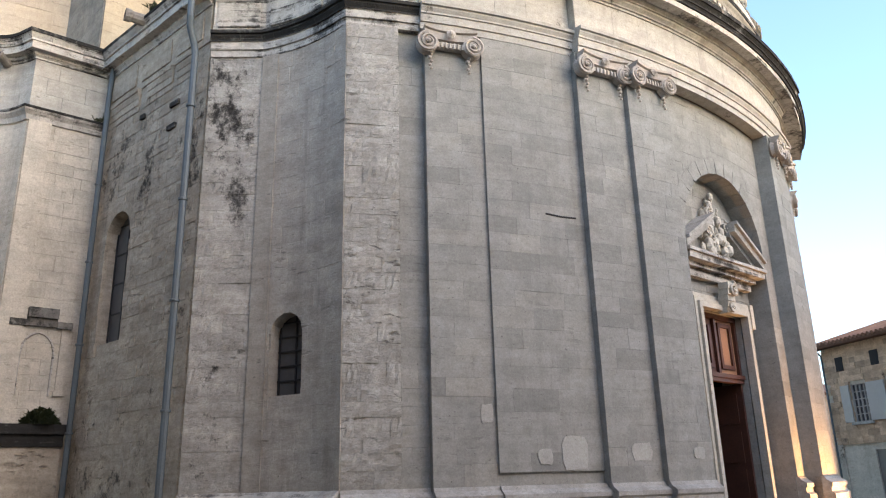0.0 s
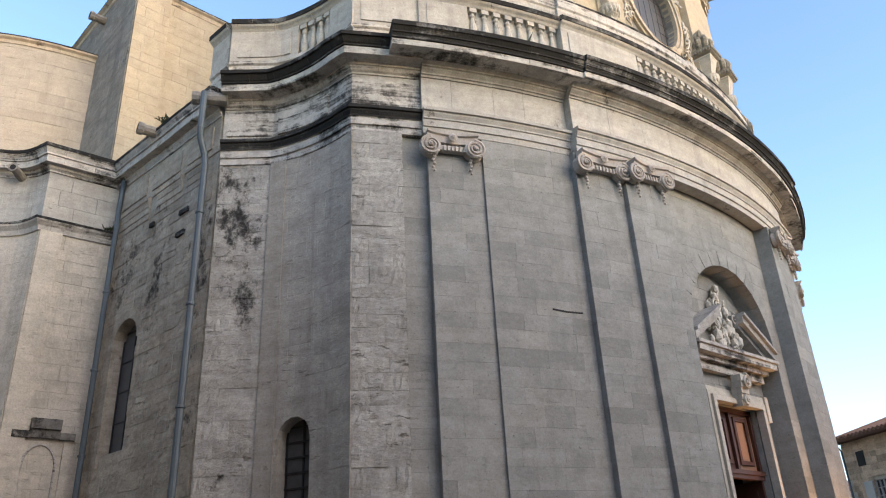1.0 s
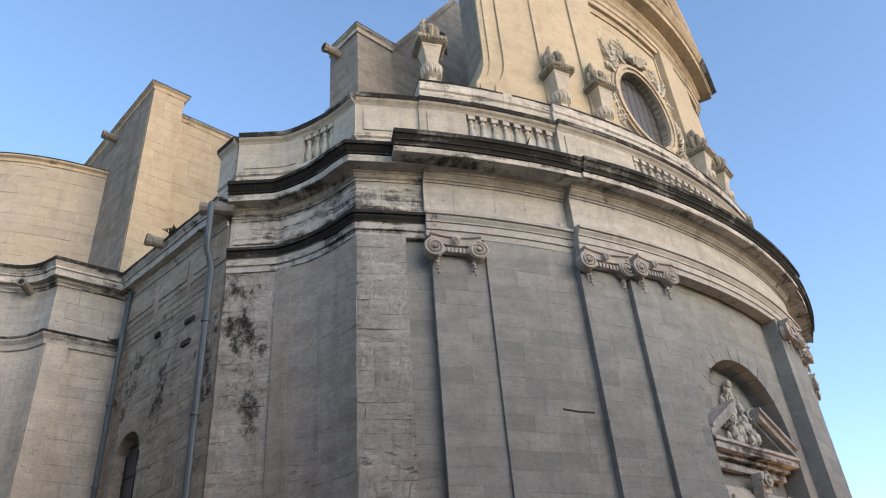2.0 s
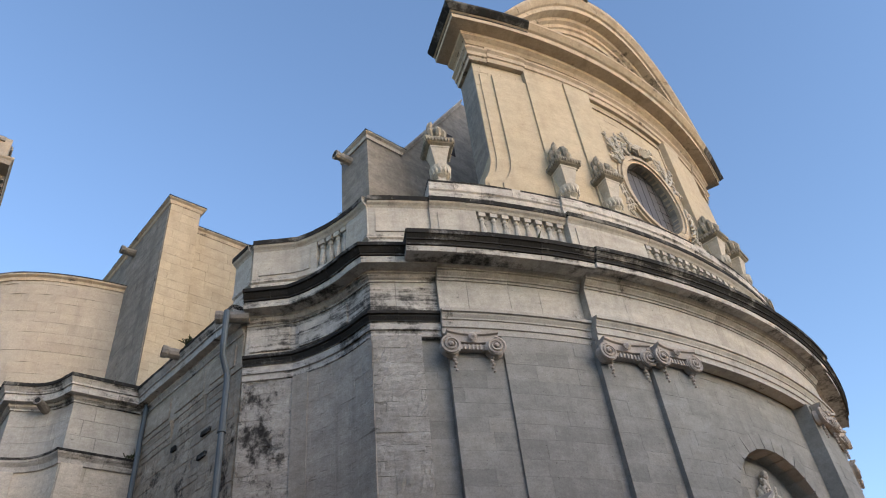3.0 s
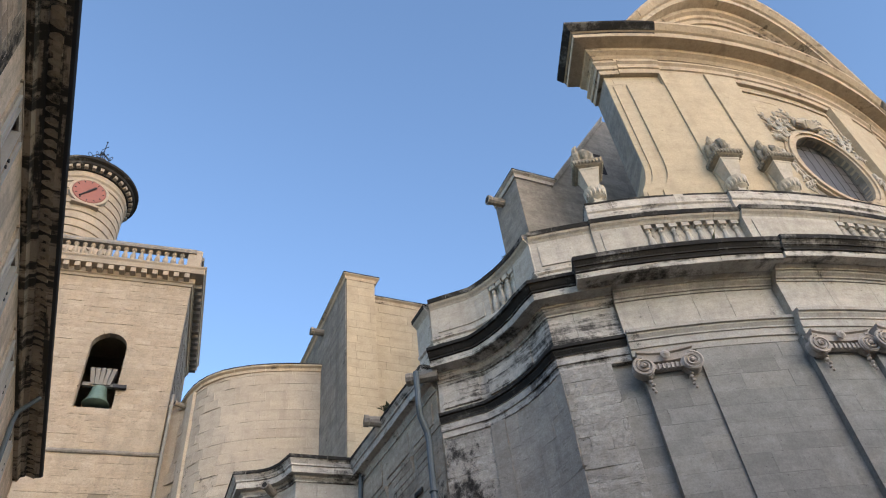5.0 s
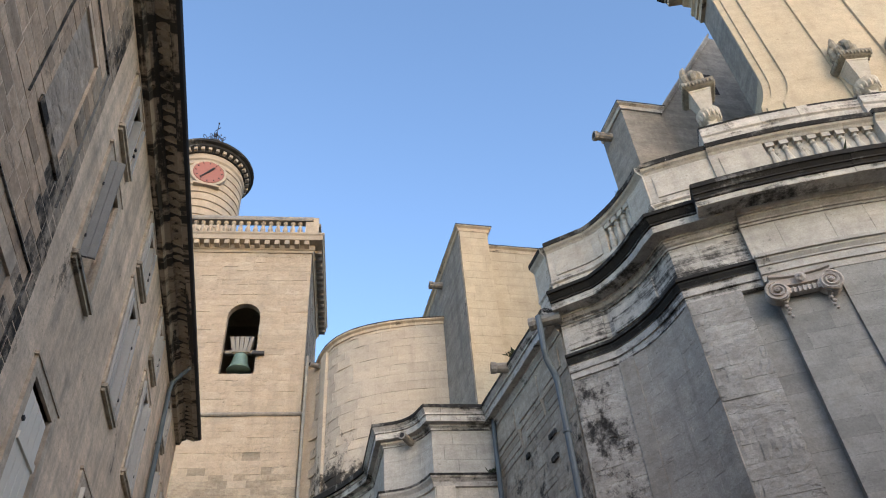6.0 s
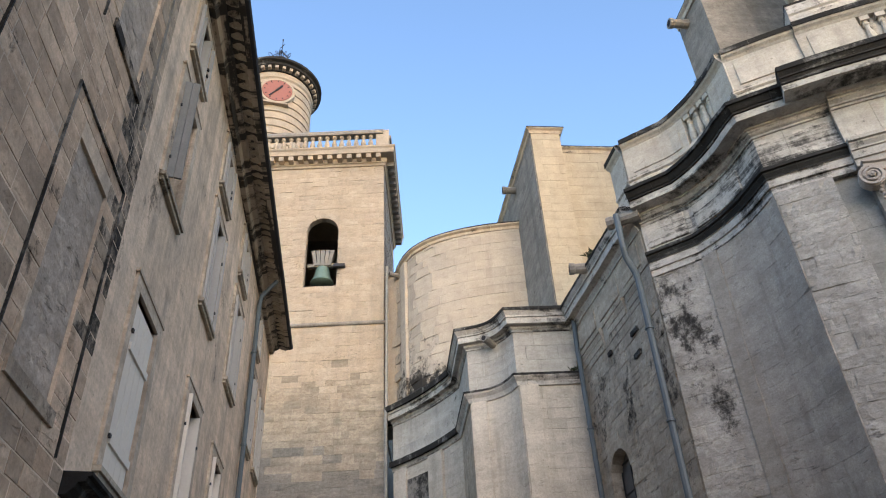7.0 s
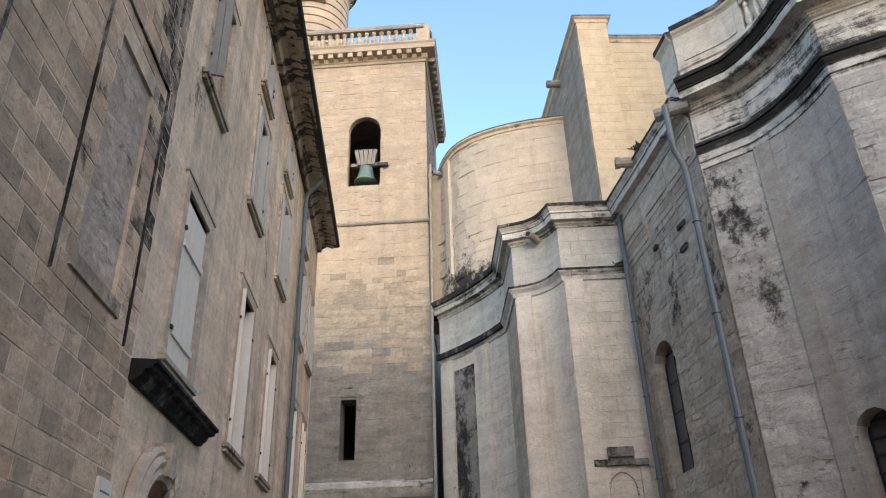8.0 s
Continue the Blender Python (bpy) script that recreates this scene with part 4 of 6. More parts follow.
# broken pediment, two raking halves
for sgn in (-1, 1):
    bm = bmesh.new()
    for d, h0, h1 in ((0.46, 0.0, 0.18), (0.54, 0.18, 0.27), (0.3, -0.12, 0.0)):
        pr = []
        for x, z in ((1.90, 6.93), (0.55, 7.78)):
            for y in (0.0, -d):
                for h in (h0, h1):
                    pr.append(bm.verts.new(dm @ Vector((sgn * x, y, z + h))))
        for q in ((0, 1, 3, 2), (4, 5, 7, 6), (0, 1, 5, 4), (2, 3, 7, 6), (1, 3, 7, 5), (0, 2, 6, 4)):
            bm.faces.new([pr[i] for i in q])
    part("raking_cornice", bm, M_MOULD, church)
# scrolled carving in the pediment
bm = bmesh.new()
cr = random.Random(5)
for i in range(70):
    f = cr.random()
    z = 6.95 + 1.75 * f
    half = 0.75 * (1 - f) ** 0.8 + 0.06
    x = cr.uniform(-half, half)
    bmesh.ops.create_icosphere(bm, subdivisions=1, radius=cr.uniform(0.06, 0.15) * (1.1 - 0.5 * f), matrix=dm @ Matrix.Translation((x, -cr.uniform(0.05, 0.22), z)) @ Matrix.Diagonal((1.0, 0.8, 1.5, 1)))
for k in range(6):
    spiral(bm, dm @ Matrix.Translation((cr.uniform(-0.55, 0.55), -0.22, 7.05 + 0.22 * k)), 0.17, 1.6, (-1) ** k, 0.035)
part("carved_relief", bm, M_RELIEF, church, "weathered carved relief with scrolls")
bm = bmesh.new()
for k in range(5):
    box(bm, dm @ Matrix.Translation((0, -0.2 - 0.03 * k, 5.55 + 0.15 * k)), 0.30 + 0.03 * k, 0.26, 0.16)
spiral(bm, dm @ Matrix.Translation((0.02, -0.45, 6.15)), 0.18, 1.8, 1, 0.05)
spiral(bm, dm @ Matrix.Translation((0.0, -0.38, 5.68)), 0.12, 1.5, -1, 0.04)
part("keystone", bm, M_RELIEF, church, "scrolled carved keystone")
# leaves, transom, and an interior painted dark for shade
door = thing("door_1", dm @ Vector((0, 0.3, 0.9)), "tall red-brown wooden church door, one leaf standing open", "door", kind="structure")
bm = bmesh.new()
door_bar(bm, -1.08, 1.08, 0.14, 0.30, 3.92, 4.02)
door_bar(bm, -1.08, 1.08, 0.10, 0.30, 4.02, 4.12)
for x in (-1.06, -0.05, 0.96):
    door_bar(bm, x, x + 0.1, 0.16, 0.28, 4.12, 5.62)
door_bar(bm, -1.08, 1.08, 0.16, 0.28, 5.5, 5.62)
part("transom", bm, M_WOOD, door)
for x0, x1 in ((-0.96, -0.05), (0.05, 0.96)):
    bm = bmesh.new()
    door_bar(bm, x0, x1, 0.24, 0.30, 4.1, 5.55)
    # right panel takes a brighter wood: the light on it is coloured in
    part("transom_panel", bm, M_WOODLIT if x0 > 0 else M_WOOD, door)
    bm = bmesh.new()
    door_bar(bm, x0 + 0.14, x1 - 0.14, 0.19, 0.26, 4.26, 4.36)
    door_bar(bm, x0 + 0.14, x1 - 0.14, 0.19, 0.26, 5.32, 5.42)
    door_bar(bm, x0 + 0.14, x0 + 0.24, 0.19, 0.26, 4.3, 5.4)
    door_bar(bm, x1 - 0.24, x1 - 0.14, 0.19, 0.26, 4.3, 5.4)
    part("panel_moulding", bm, M_WOOD, door)
bm = bmesh.new()
door_bar(bm, 0.98, 1.06, 0.2, 1.25, 0.9, 3.92)
for z in (1.1, 2.0, 2.95):
    door_bar(bm, 0.95, 0.99, 0.35, 1.1, z, z + 0.75)
part("door_leaf", bm, M_WOOD, door, "open panelled wooden leaf")
# interior box coloured near black: the doorway's shade is painted on
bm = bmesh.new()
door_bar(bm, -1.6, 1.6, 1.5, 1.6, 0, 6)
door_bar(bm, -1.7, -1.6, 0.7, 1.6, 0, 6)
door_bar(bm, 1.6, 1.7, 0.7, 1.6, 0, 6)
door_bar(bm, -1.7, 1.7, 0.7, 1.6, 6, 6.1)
part("wall", bm, M_DARK, church, "inside of the doorway, painted near black for shade")
for k in range(5):
    bm = bmesh.new()
    door_bar(bm, -1.9 - 0.15 * k, 1.9 + 0.15 * k, 0.3, -0.75 - 0.32 * k, 0, 0.9 - 0.18 * k)
    part("step", bm, M_PAVE, church)

# -- upper front with the round window --
RU, ZU0, ZU1 = 18.5, 15.9, 22.62
T0, T1 = 22.6, 63.0
AXU = (T0 + T1) / 2            # middle of the upper front


def upmirror(t):
    return 2 * AXU - t


up = arc(T0, T1, RU)
um = up.length / 2
oc_z, oc_a, oc_b = 18.55, 1.28, 1.52
bm = bmesh.new()
cuts = sorted({0.0, up.length} | {um - oc_a * math.cos(math.pi * i / 20) for i in range(21)} | {up.length * i / 14 for i in range(15) if abs(up.length * i / 14 - um) > oc_a + 0.05})
for a, b in zip(cuts, cuts[1:]):
    m_ = (a + b) / 2
    if abs(m_ - um) < oc_a:
        za, zb = (oc_b * math.sqrt(max(0, 1 - ((q - um) / oc_a) ** 2)) for q in (a, b))
        hexa(bm, up.at, a, b, -1.1, -0.05, ZU0, ZU0, oc_z - za, oc_z - zb)
        hexa(bm, up.at, a, b, -1.1, -0.05, oc_z + za, oc_z + zb, ZU1, ZU1)
    else:
        hexa(bm, up.at, a, b, -1.1, -0.05, ZU0, ZU0, ZU1, ZU1)
# flanks take the grey copy, so stain and side shade share one colour
part("wall", bm, M_UPDARK, church, "upper front wall, flanks grey with stain and painted shade")
OC_RECT = [Hole(um - oc_a - 0.12, um + oc_a + 0.12, oc_z - oc_b - 0.15, oc_z + oc_b + 0.15)]
lay("stone_block", ashlar(up, ZU0, ZU1, 0.36, (0.5, 1.0), OC_RECT, rng, 0.004), M_UPPER, church)
# round window frame: three rings
for r_in, r_out, o in ((0.0, 0.13, 0.07), (0.13, 0.26, 0.13), (0.26, 0.36, 0.05)):
    bm = bmesh.new()
    n = 48
    rings = []
    for i in range(n):
        a = 2 * math.pi * i / n
        ring = []
        for rr, oo in ((r_in, -0.25), (r_in, o), (r_out, o), (r_out, -0.05)):
            ring.append(bm.verts.new(up.at(um + (oc_a + rr) * math.cos(a), oo, oc_z + (oc_b + rr) * math.sin(a))))
        rings.append(ring)
    for i in range(n):
        a, b = rings[i], rings[(i + 1) % n]
        for j in range(4):
            bm.faces.new((a[j], a[(j + 1) % 4], b[(j + 1) % 4], b[j]))
    part("round_window_frame", bm, M_UPMOULD, church)
bm = bmesh.new()
c0 = bm.verts.new(up.at(um, -0.3, oc_z))
rim = [bm.verts.new(up.at(um + oc_a * math.cos(2 * math.pi * i / 40), -0.3, oc_z + oc_b * math.sin(2 * math.pi * i / 40))) for i in range(40)]
for i in range(40):
    bm.faces.new((c0, rim[i], rim[(i + 1) % 40]))
oculus = part("round_window", bm, M_GLASS, church, "dark leaded round window")
bm = bmesh.new()
for k in range(-3, 4):
    x = k * 0.36
    hh = oc_b * math.sqrt(max(0, 1 - (x / oc_a) ** 2))
    tube(bm, [up.at(um + x, -0.28, oc_z - hh), up.at(um + x, -0.28, oc_z + hh)], 0.007, 4)
    z = k * 0.42
    ww = oc_a * math.sqrt(max(0, 1 - (z / oc_b) ** 2))
    tube(bm, [up.at(um - ww, -0.28, oc_z + z), up.at(um + ww, -0.28, oc_z + z)], 0.007, 4)
part("leading", bm, M_IRON, oculus)
# leaf and scroll carving round it
def acanthus(spine, w, out=0.05, lobes=4):
    """A carved leaf: a flattened stem with lobes that stand off it in pairs; spine holds (x, z) from the window's middle."""
    n_ = len(spine)
    bm = bmesh.new()
    pts = [up.at(um + x, out + 0.07 * math.sin(math.pi * i / (n_ - 1)), oc_z + z) for i, (x, z) in enumerate(spine)]
    tube(bm, pts, [w * (1 - 0.75 * i / (n_ - 1)) for i in range(n_)], 7)
    leaf = part("leaf", bm, M_RELIEF, church, "carved curling acanthus leaf")
    for k in range(1, lobes + 1):
        f = k / (lobes + 1) * (n_ - 1)
        i = min(int(f), n_ - 2)
        x = spine[i][0] + (spine[i + 1][0] - spine[i][0]) * (f - i)
        z = spine[i][1] + (spine[i + 1][1] - spine[i][1]) * (f - i)
        d = (Vector(spine[i + 1]) - Vector(spine[i])).normalized()
        nrm = Vector((-d.y, d.x))
        for sd in (-1, 1):
            ln = w * 3.2 * (1 - 0.5 * k / (lobes + 1))
            q = [Vector((x, z)) + nrm * sd * ln * g + d * ln * 0.9 * g * g for g in (0, 0.35, 0.7, 1.0)]
            bm = bmesh.new()
            tube(bm, [up.at(um + v_.x, out + 0.05 + 0.03 * math.sin(3 * g), oc_z + v_.y) for v_, g in zip(q, (0, 0.35, 0.7, 1.0))], [w * 0.62, w * 0.6, w * 0.42, w * 0.15], 6)
            part("lobe", bm, M_RELIEF, leaf)


def swirl(cx, cz, r, start, turn, k=9):
    return [(cx + r * (1 - 0.55 * i / (k - 1)) * math.cos(start + turn * i / (k - 1)), cz + r * (1 - 0.55 * i / (k - 1)) * math.sin(start + turn * i / (k - 1))) for i in range(k)]


for sgn in (-1, 1):
    acanthus([(sgn * x, z) for x, z in ((1.10, 1.25), (1.22, 1.55), (1.26, 1.9), (1.18, 2.25), (1.02, 2.5))], 0.085)
    acanthus([(sgn * x, z) for x, z in ((1.20, 1.2), (1.42, 1.42), (1.62, 1.75), (1.70, 2.1), (1.86, 2.3))], 0.08)
    acanthus([(sgn * x, z) for x, z in ((1.34, 0.95), (1.58, 1.1), (1.8, 1.1), (1.9, 0.92))], 0.065, lobes=3)
    acanthus([(sgn * x, z) for x, z in swirl(0.78, 1.98, 0.26, 4.2 if sgn > 0 else 4.2, 4.6)], 0.06, lobes=3)
    acanthus([(sgn * x, z) for x, z in ((0.42, 2.05), (0.5, 2.4), (0.66, 2.62), (0.9, 2.72))], 0.07, lobes=3)
    acanthus([(sgn * x, z) for x, z in ((1.78, 0.35), (1.86, 0.0), (1.84, -0.5), (1.66, -0.98), (1.42, -1.3))], 0.085, lobes=6)
    acanthus([(sgn * x, z) for x, z in swirl(1.62, -1.42, 0.28, 2.2, -4.4)], 0.06, lobes=3)
for k in range(9):
    a = radians(20 + 17.5 * k)
    bm = bmesh.new()
    tube(bm, [up.at(um + 0.12 * math.cos(a), 0.1, oc_z + oc_b + 0.42 + 0.12 * math.sin(a)), up.at(um + 0.34 * math.cos(a), 0.22, oc_z + oc_b + 0.42 + 0.30 * math.sin(a)), up.at(um + 0.56 * math.cos(a), 0.16, oc_z + oc_b + 0.42 + 0.46 * math.sin(a))], [0.04, 0.075, 0.07], 6)
    part("shell_rib", bm, M_RELIEF, church, "rib of a carved shell")
# pilaster strips with flared feet
for a, b, o, flare in ((23.15, 28.3, 0.045, 1), (24.45, 28.3, 0.11, 1), (28.3, 33.1, 0.17, 0), (33.1, 36.4, 0.24, 0)):
    for flip in (False, True):
        x0, x1 = (upmirror(b), upmirror(a)) if flip else (a, b)
        p = arc(x0, x1, RU)
        if flare:
            bm = bmesh.new()
            prev = None
            for f in (0, 0.04, 0.1, 0.18, 0.28, 0.4, 0.55, 0.75, 1.0, 3.9):
                c = 0.44 * max(0.0, 1 - f) ** 2.4 / (radians(1) * RU)
                l0, l1 = (x0, x1 + c) if flip else (x0 - c, x1)
                ts = [l0 + (l1 - l0) * k / 4 for k in range(5)]
                z = ZU0 if f == 0 else min(16.7 + 1.35 * f, ZU1 - 0.02)
                row = [bm.verts.new(on_front(t, RU + o, z)) for t in ts] + [bm.verts.new(on_front(t, RU - 0.05, z)) for t in ts[::-1]]
                if prev:
                    for j in range(10):
                        bm.faces.new((prev[j], prev[(j + 1) % 10], row[(j + 1) % 10], row[j]))
                else:
                    bm.faces.new(row)
                prev = row
            bm.faces.new(prev)
            part("pilaster", bm, M_UPPER, church)
            continue
        part("pilaster", sweep(bmesh.new(), p, [(-0.05, ZU0), (o, ZU0), (o, ZU1 - 0.02), (-0.05, ZU1 - 0.02)]), M_UPPER, church)
# sunk centre panel border
for z0, z1, a, b in ((22.2, 22.28, 36.9, upmirror(36.9)),):
    part("panel_edge", sweep(bmesh.new(), arc(a, b, RU), [(-0.02, z0), (0.05, z0), (0.05, z1), (-0.02, z1)]), M_UPMOULD, church)
for th in (36.9, upmirror(36.9)):
    part("panel_edge", sweep(bmesh.new(), arc(th - 0.12, th + 0.12, RU), [(-0.02, 20.3), (0.05, 20.3), (0.05, 22.2), (-0.02, 22.2)]), M_UPMOULD, church)
# curved foot of each flank
for sgn in (-1, 1):
    bm = bmesh.new()
    te = T0 if sgn < 0 else T1
    prof = []
    for i in range(9):
        f = i / 8
        prof.append((0.42 * (1 - f) ** 2.2, 16.7 + 1.35 * f if i else 15.95))
    prev = None
    for x, z in prof:
        row = [bm.verts.new(on_front(te + sgn * x / (radians(1) * RU), RU + o, z)) for o in (0.0, -1.1)] + [bm.verts.new(on_front(te - sgn * 0.3, RU + o, z)) for o in (-1.1, 0.0)]
        if prev:
            for j in range(4):
                bm.faces.new((prev[j], prev[(j + 1) % 4], row[(j + 1) % 4], row[j]))
        else:
            bm.faces.new(row)
        prev = row
    bm.faces.new(prev)
    part("scroll_foot", bm, M_UPPER, church)
# upper entablature with returned ends
UPROF_A = [(-1.0, 22.58), (0.12, 22.58), (0.14, 22.78), (0.19, 22.80), (0.20, 22.98), (0.28, 23.06), (0.28, 23.14), (0.10, 23.18), (0.10, 23.5), (-1.0, 23.5)]
UPROF_C = [(-1.0, 23.48), (0.14, 23.48), (0.22, 23.58), (0.36, 23.68), (0.38, 23.80), (0.80, 23.84), (0.82, 24.06), (0.90, 24.10), (1.06, 24.28), (1.06, 24.38), (0.0, 24.46), (-1.0, 24.46)]


def returned(t0, t1, r, depth):
    pts = [q for q in arc(t0, t1, r).p]
    a = on_front(t0, r - depth, 0).to_2d()
    b = on_front(t1, r - depth, 0).to_2d()
    return Path([a] + pts + [b])


for prof, nm, mt in ((UPROF_A, "architrave", M_UPMOULD), (UPROF_C, "cornice", M_UPMOULD)):
    p = returned(T0, T1, RU, 1.1)
    flat = [(max(o, -0.3), z) for o, z in prof]
    part(nm, sweep(bmesh.new(), p, flat), mt, church)
    q = arc(T0 + 0.5, T1 - 0.5, RU - 0.2)
    part(nm, sweep(bmesh.new(), q, [(-0.9, prof[0][1] + 0.01), (0, prof[0][1] + 0.01), (0, prof[-1][1] - 0.01), (-0.9, prof[-1][1] - 0.01)]), M_UPDARK, church)
# blackened ends of the upper cornice
for a, b in ((T0, T0 + 6.0), (T1 - 4.0, T1)):
    q = [v for v in arc(a, b, RU).p]
    end = on_front(T0 if a == T0 else T1, RU - 1.1, 0).to_2d()
    part("weathered_lip", sweep(bmesh.new(), Path([end] + q if a == T0 else q + [end]), [(0.5, 24.0), (0.826, 24.0), (0.826, 24.07), (0.906, 24.10), (1.067, 24.28), (1.067, 24.388), (0.0, 24.468), (-0.3, 24.468)]), M_LICHEN, church, "blackened cornice end")
# projecting bosses of the entablature over the pilasters
for a, b in ((24.2, 28.5), (upmirror(28.5), upmirror(24.2))):
    part("architrave", sweep(bmesh.new(), arc(a, b, RU + 0.045), [(max(o, -0.02), z - 0.006 if z < 22.7 else z) for o, z in UPROF_A]), M_UPMOULD, church)
# segmental pediment
H0, RISE, HALF = 24.44, 4.05, 17.0


def ped(theta, drop=0.0):
    return H0 + (RISE - drop) * max(0.0, 1 - ((theta - AXU) / (HALF)) ** 2)


n = 48
bm = bmesh.new()
cuts = [AXU - HALF + 2 * HALF * i / n for i in range(n + 1)]
for a, b in zip(cuts, cuts[1:]):
    v = [bm.verts.new(on_front(t, RU + o, z)) for o in (0.0, -0.9) for t, z in ((a, H0 - 0.05), (b, H0 - 0.05), (b, ped(b) - 0.15), (a, ped(a) - 0.15))]
    for q in ((0, 1, 2, 3), (4, 5, 6, 7), (0, 1, 5, 4), (2, 3, 7, 6)):
        bm.faces.new([v[k] for k in q])
part("tympanum", bm, M_UPPER, church)
RAKE = [(-0.9, -1.30), (0.08, -1.30), (0.12, -1.12), (0.20, -1.08), (0.22, -0.92), (0.36, -0.84), (0.40, -0.70), (0.74, -0.66), (0.76, -0.42), (0.84, -0.38), (1.00, -0.14), (1.02, 0.02), (0.2, 0.06), (-0.9, 0.06)]
bm = bmesh.new()
prev = None
for t in cuts:
    z = ped(t)
    row = [bm.verts.new(on_front(t, RU + o, max(z + dz * min(1.0, 0.42 + (z - H0) * 0.45), H0 + 0.005 + 0.02 * (dz + 1.3)))) for o, dz in RAKE]
    if prev:
        for j in range(len(row)):
            k = (j + 1) % len(row)
            bm.faces.new((prev[j], prev[k], row[k], row[j]))
    prev = row
part("segmental_pediment", bm, M_UPMOULD, church, "curved stone pediment")
# cross at the crown, only its stump and arms
bm = bmesh.new()
cm = front_frame(AXU - 4.4, RU + 0.86, ped(AXU - 4.4) - 0.02)
box(bm, cm, 0.6, 0.5, 0.3, 0.7)
box(bm, cm @ Matrix.Translation((0, 0, 0.3)), 0.16, 0.14, 0.65)
box(bm, cm @ Matrix.Translation((0, 0, 0.55)), 0.5, 0.14, 0.14)
part("cross", bm, M_STAINED, church, "small weathered stone cross")


# -- urns --
def urn(theta, r, z, s=1.0, tall=1.05):
    m = front_frame(theta, r, z)
    base = thing("urn", m.translation, "weathered stone urn with square rim and carved flame", "urn", "urns on the parapet")
    m = m @ Matrix.Diagonal((s, s, tall, 1))
    bm = bmesh.new()
    lathe(bm, m, [(0.24, 0), (0.24, 0.10), (0.15, 0.14), (0.13, 0.22), (0.15, 0.30)], square=True)
    part("foot", bm, M_RELIEF, base)
    bm = bmesh.new()
    lathe(bm, m, [(0.14, 0.26), (0.27, 0.34), (0.38, 0.52), (0.40, 0.62), (0.22, 0.66)], 16)
    bowl = part("bowl", bm, M_RELIEF, base)
    for i in range(14):
        a = 2 * math.pi * i / 14
        bm = bmesh.new()
        bmesh.ops.create_icosphere(bm, subdivisions=1, radius=0.085, matrix=m @ Matrix.Translation((0.33 * math.cos(a), 0.33 * math.sin(a), 0.49)) @ Matrix.Diagonal((0.7, 0.7, 2.0, 1)))
        part("gadroon", bm, M_RELIEF, bowl)
    bm = bmesh.new()
    lathe(bm, m, [(0.17, 0.60), (0.18, 0.68), (0.335, 1.26), (0.36, 1.29), (0.36, 1.34)], square=True)
    part("body", bm, M_RELIEF, base, "pale tapered stone body")
    bm = bmesh.new()
    lathe(bm, m, [(0.36, 1.33), (0.46, 1.37), (0.52, 1.44), (0.53, 1.55), (0.40, 1.60), (0.24, 1.64)], square=True)
    for i in range(8):
        for sx, sy in ((1, 0), (-1, 0), (0, 1), (0, -1)):
            u = -0.42 + 0.12 * i
            bmesh.ops.create_icosphere(bm, subdivisions=1, radius=0.05, matrix=m @ Matrix.Translation((sx * 0.52 if sx else u, sy * 0.52 if sy else u, 1.45)) @ Matrix.Diagonal((1, 1, 1.5, 1)))
    part("rim", bm, M_URN, base, "dark weathered square rim")
    fr = random.Random(int(theta * 7))
    bm = bmesh.new()
    lathe(bm, m, [(0.22, 1.58), (0.28, 1.76), (0.26, 1.98), (0.16, 2.18), (0.04, 2.32)], 10)
    flame = part("flame", bm, M_URN, base, "carved stone flame")
    for i in range(13):
        a = 2 * math.pi * i / 8 + (0.35 if i >= 8 else 0.0)
        d, z0_ = (0.25, 1.60) if i < 8 else (0.16, 1.92)
        h = fr.uniform(0.46, 0.66)
        curl = fr.uniform(0.35, 0.75)
        pts = [m @ Vector((d * math.cos(a) * (1 + curl * math.sin(3.6 * f)), d * math.sin(a) * (1 + curl * math.sin(3.6 * f)), z0_ + h * f)) for f in (0, 0.25, 0.5, 0.75, 1)]
        bm = bmesh.new()
        tube(bm, pts, [0.07 * s, 0.11 * s, 0.12 * s, 0.10 * s, 0.03 * s], 6)
        part("tongue", bm, M_URN, flame)


for th in (17.3, 29.2, 34.0):
    for t in (th, mirrored(th)):
        urn(t, R0 - 0.28 if th < 20 else R0 - 0.18, 16.05, 0.78)


# -- wing block and gable behind the upper front --
def block_between(bm, a, d1, w1, d2, w2, z0, z1):
    """A block from the corner a along d1 and d2."""
    a, d1, d2 = Vector(a), Vector(d1).normalized() * w1, Vector(d2).normalized() * w2
    v = [bm.verts.new((*(a + p), z)) for z in (z0, z1) for p in (d1 * 0, d1, d1 + d2, d2)]
    for f in ((0, 3, 2, 1), (4, 5, 6, 7), (0, 1, 5, 4), (1, 2, 6, 5), (2, 3, 7, 6), (3, 0, 4, 7)):
        bm.faces.new([v[i] for i in f])


DX, DY = (0.72, 0.69), (-0.72, 0.69)      # along the front of the body, and back along the nave
COPE = [(-0.25, -0.30), (0.05, -0.30), (0.08, -0.16), (0.16, -0.10), (0.16, -0.02), (0.0, 0.04), (-0.25, 0.04)]


def coped(path, z, mt, parent=None):
    part("coping", sweep(bmesh.new(), path, [(o, z + h) for o, h in COPE]), mt, parent or church)
    lip(path, 0.16, z - 0.06, z - 0.015, 0.2, parent)


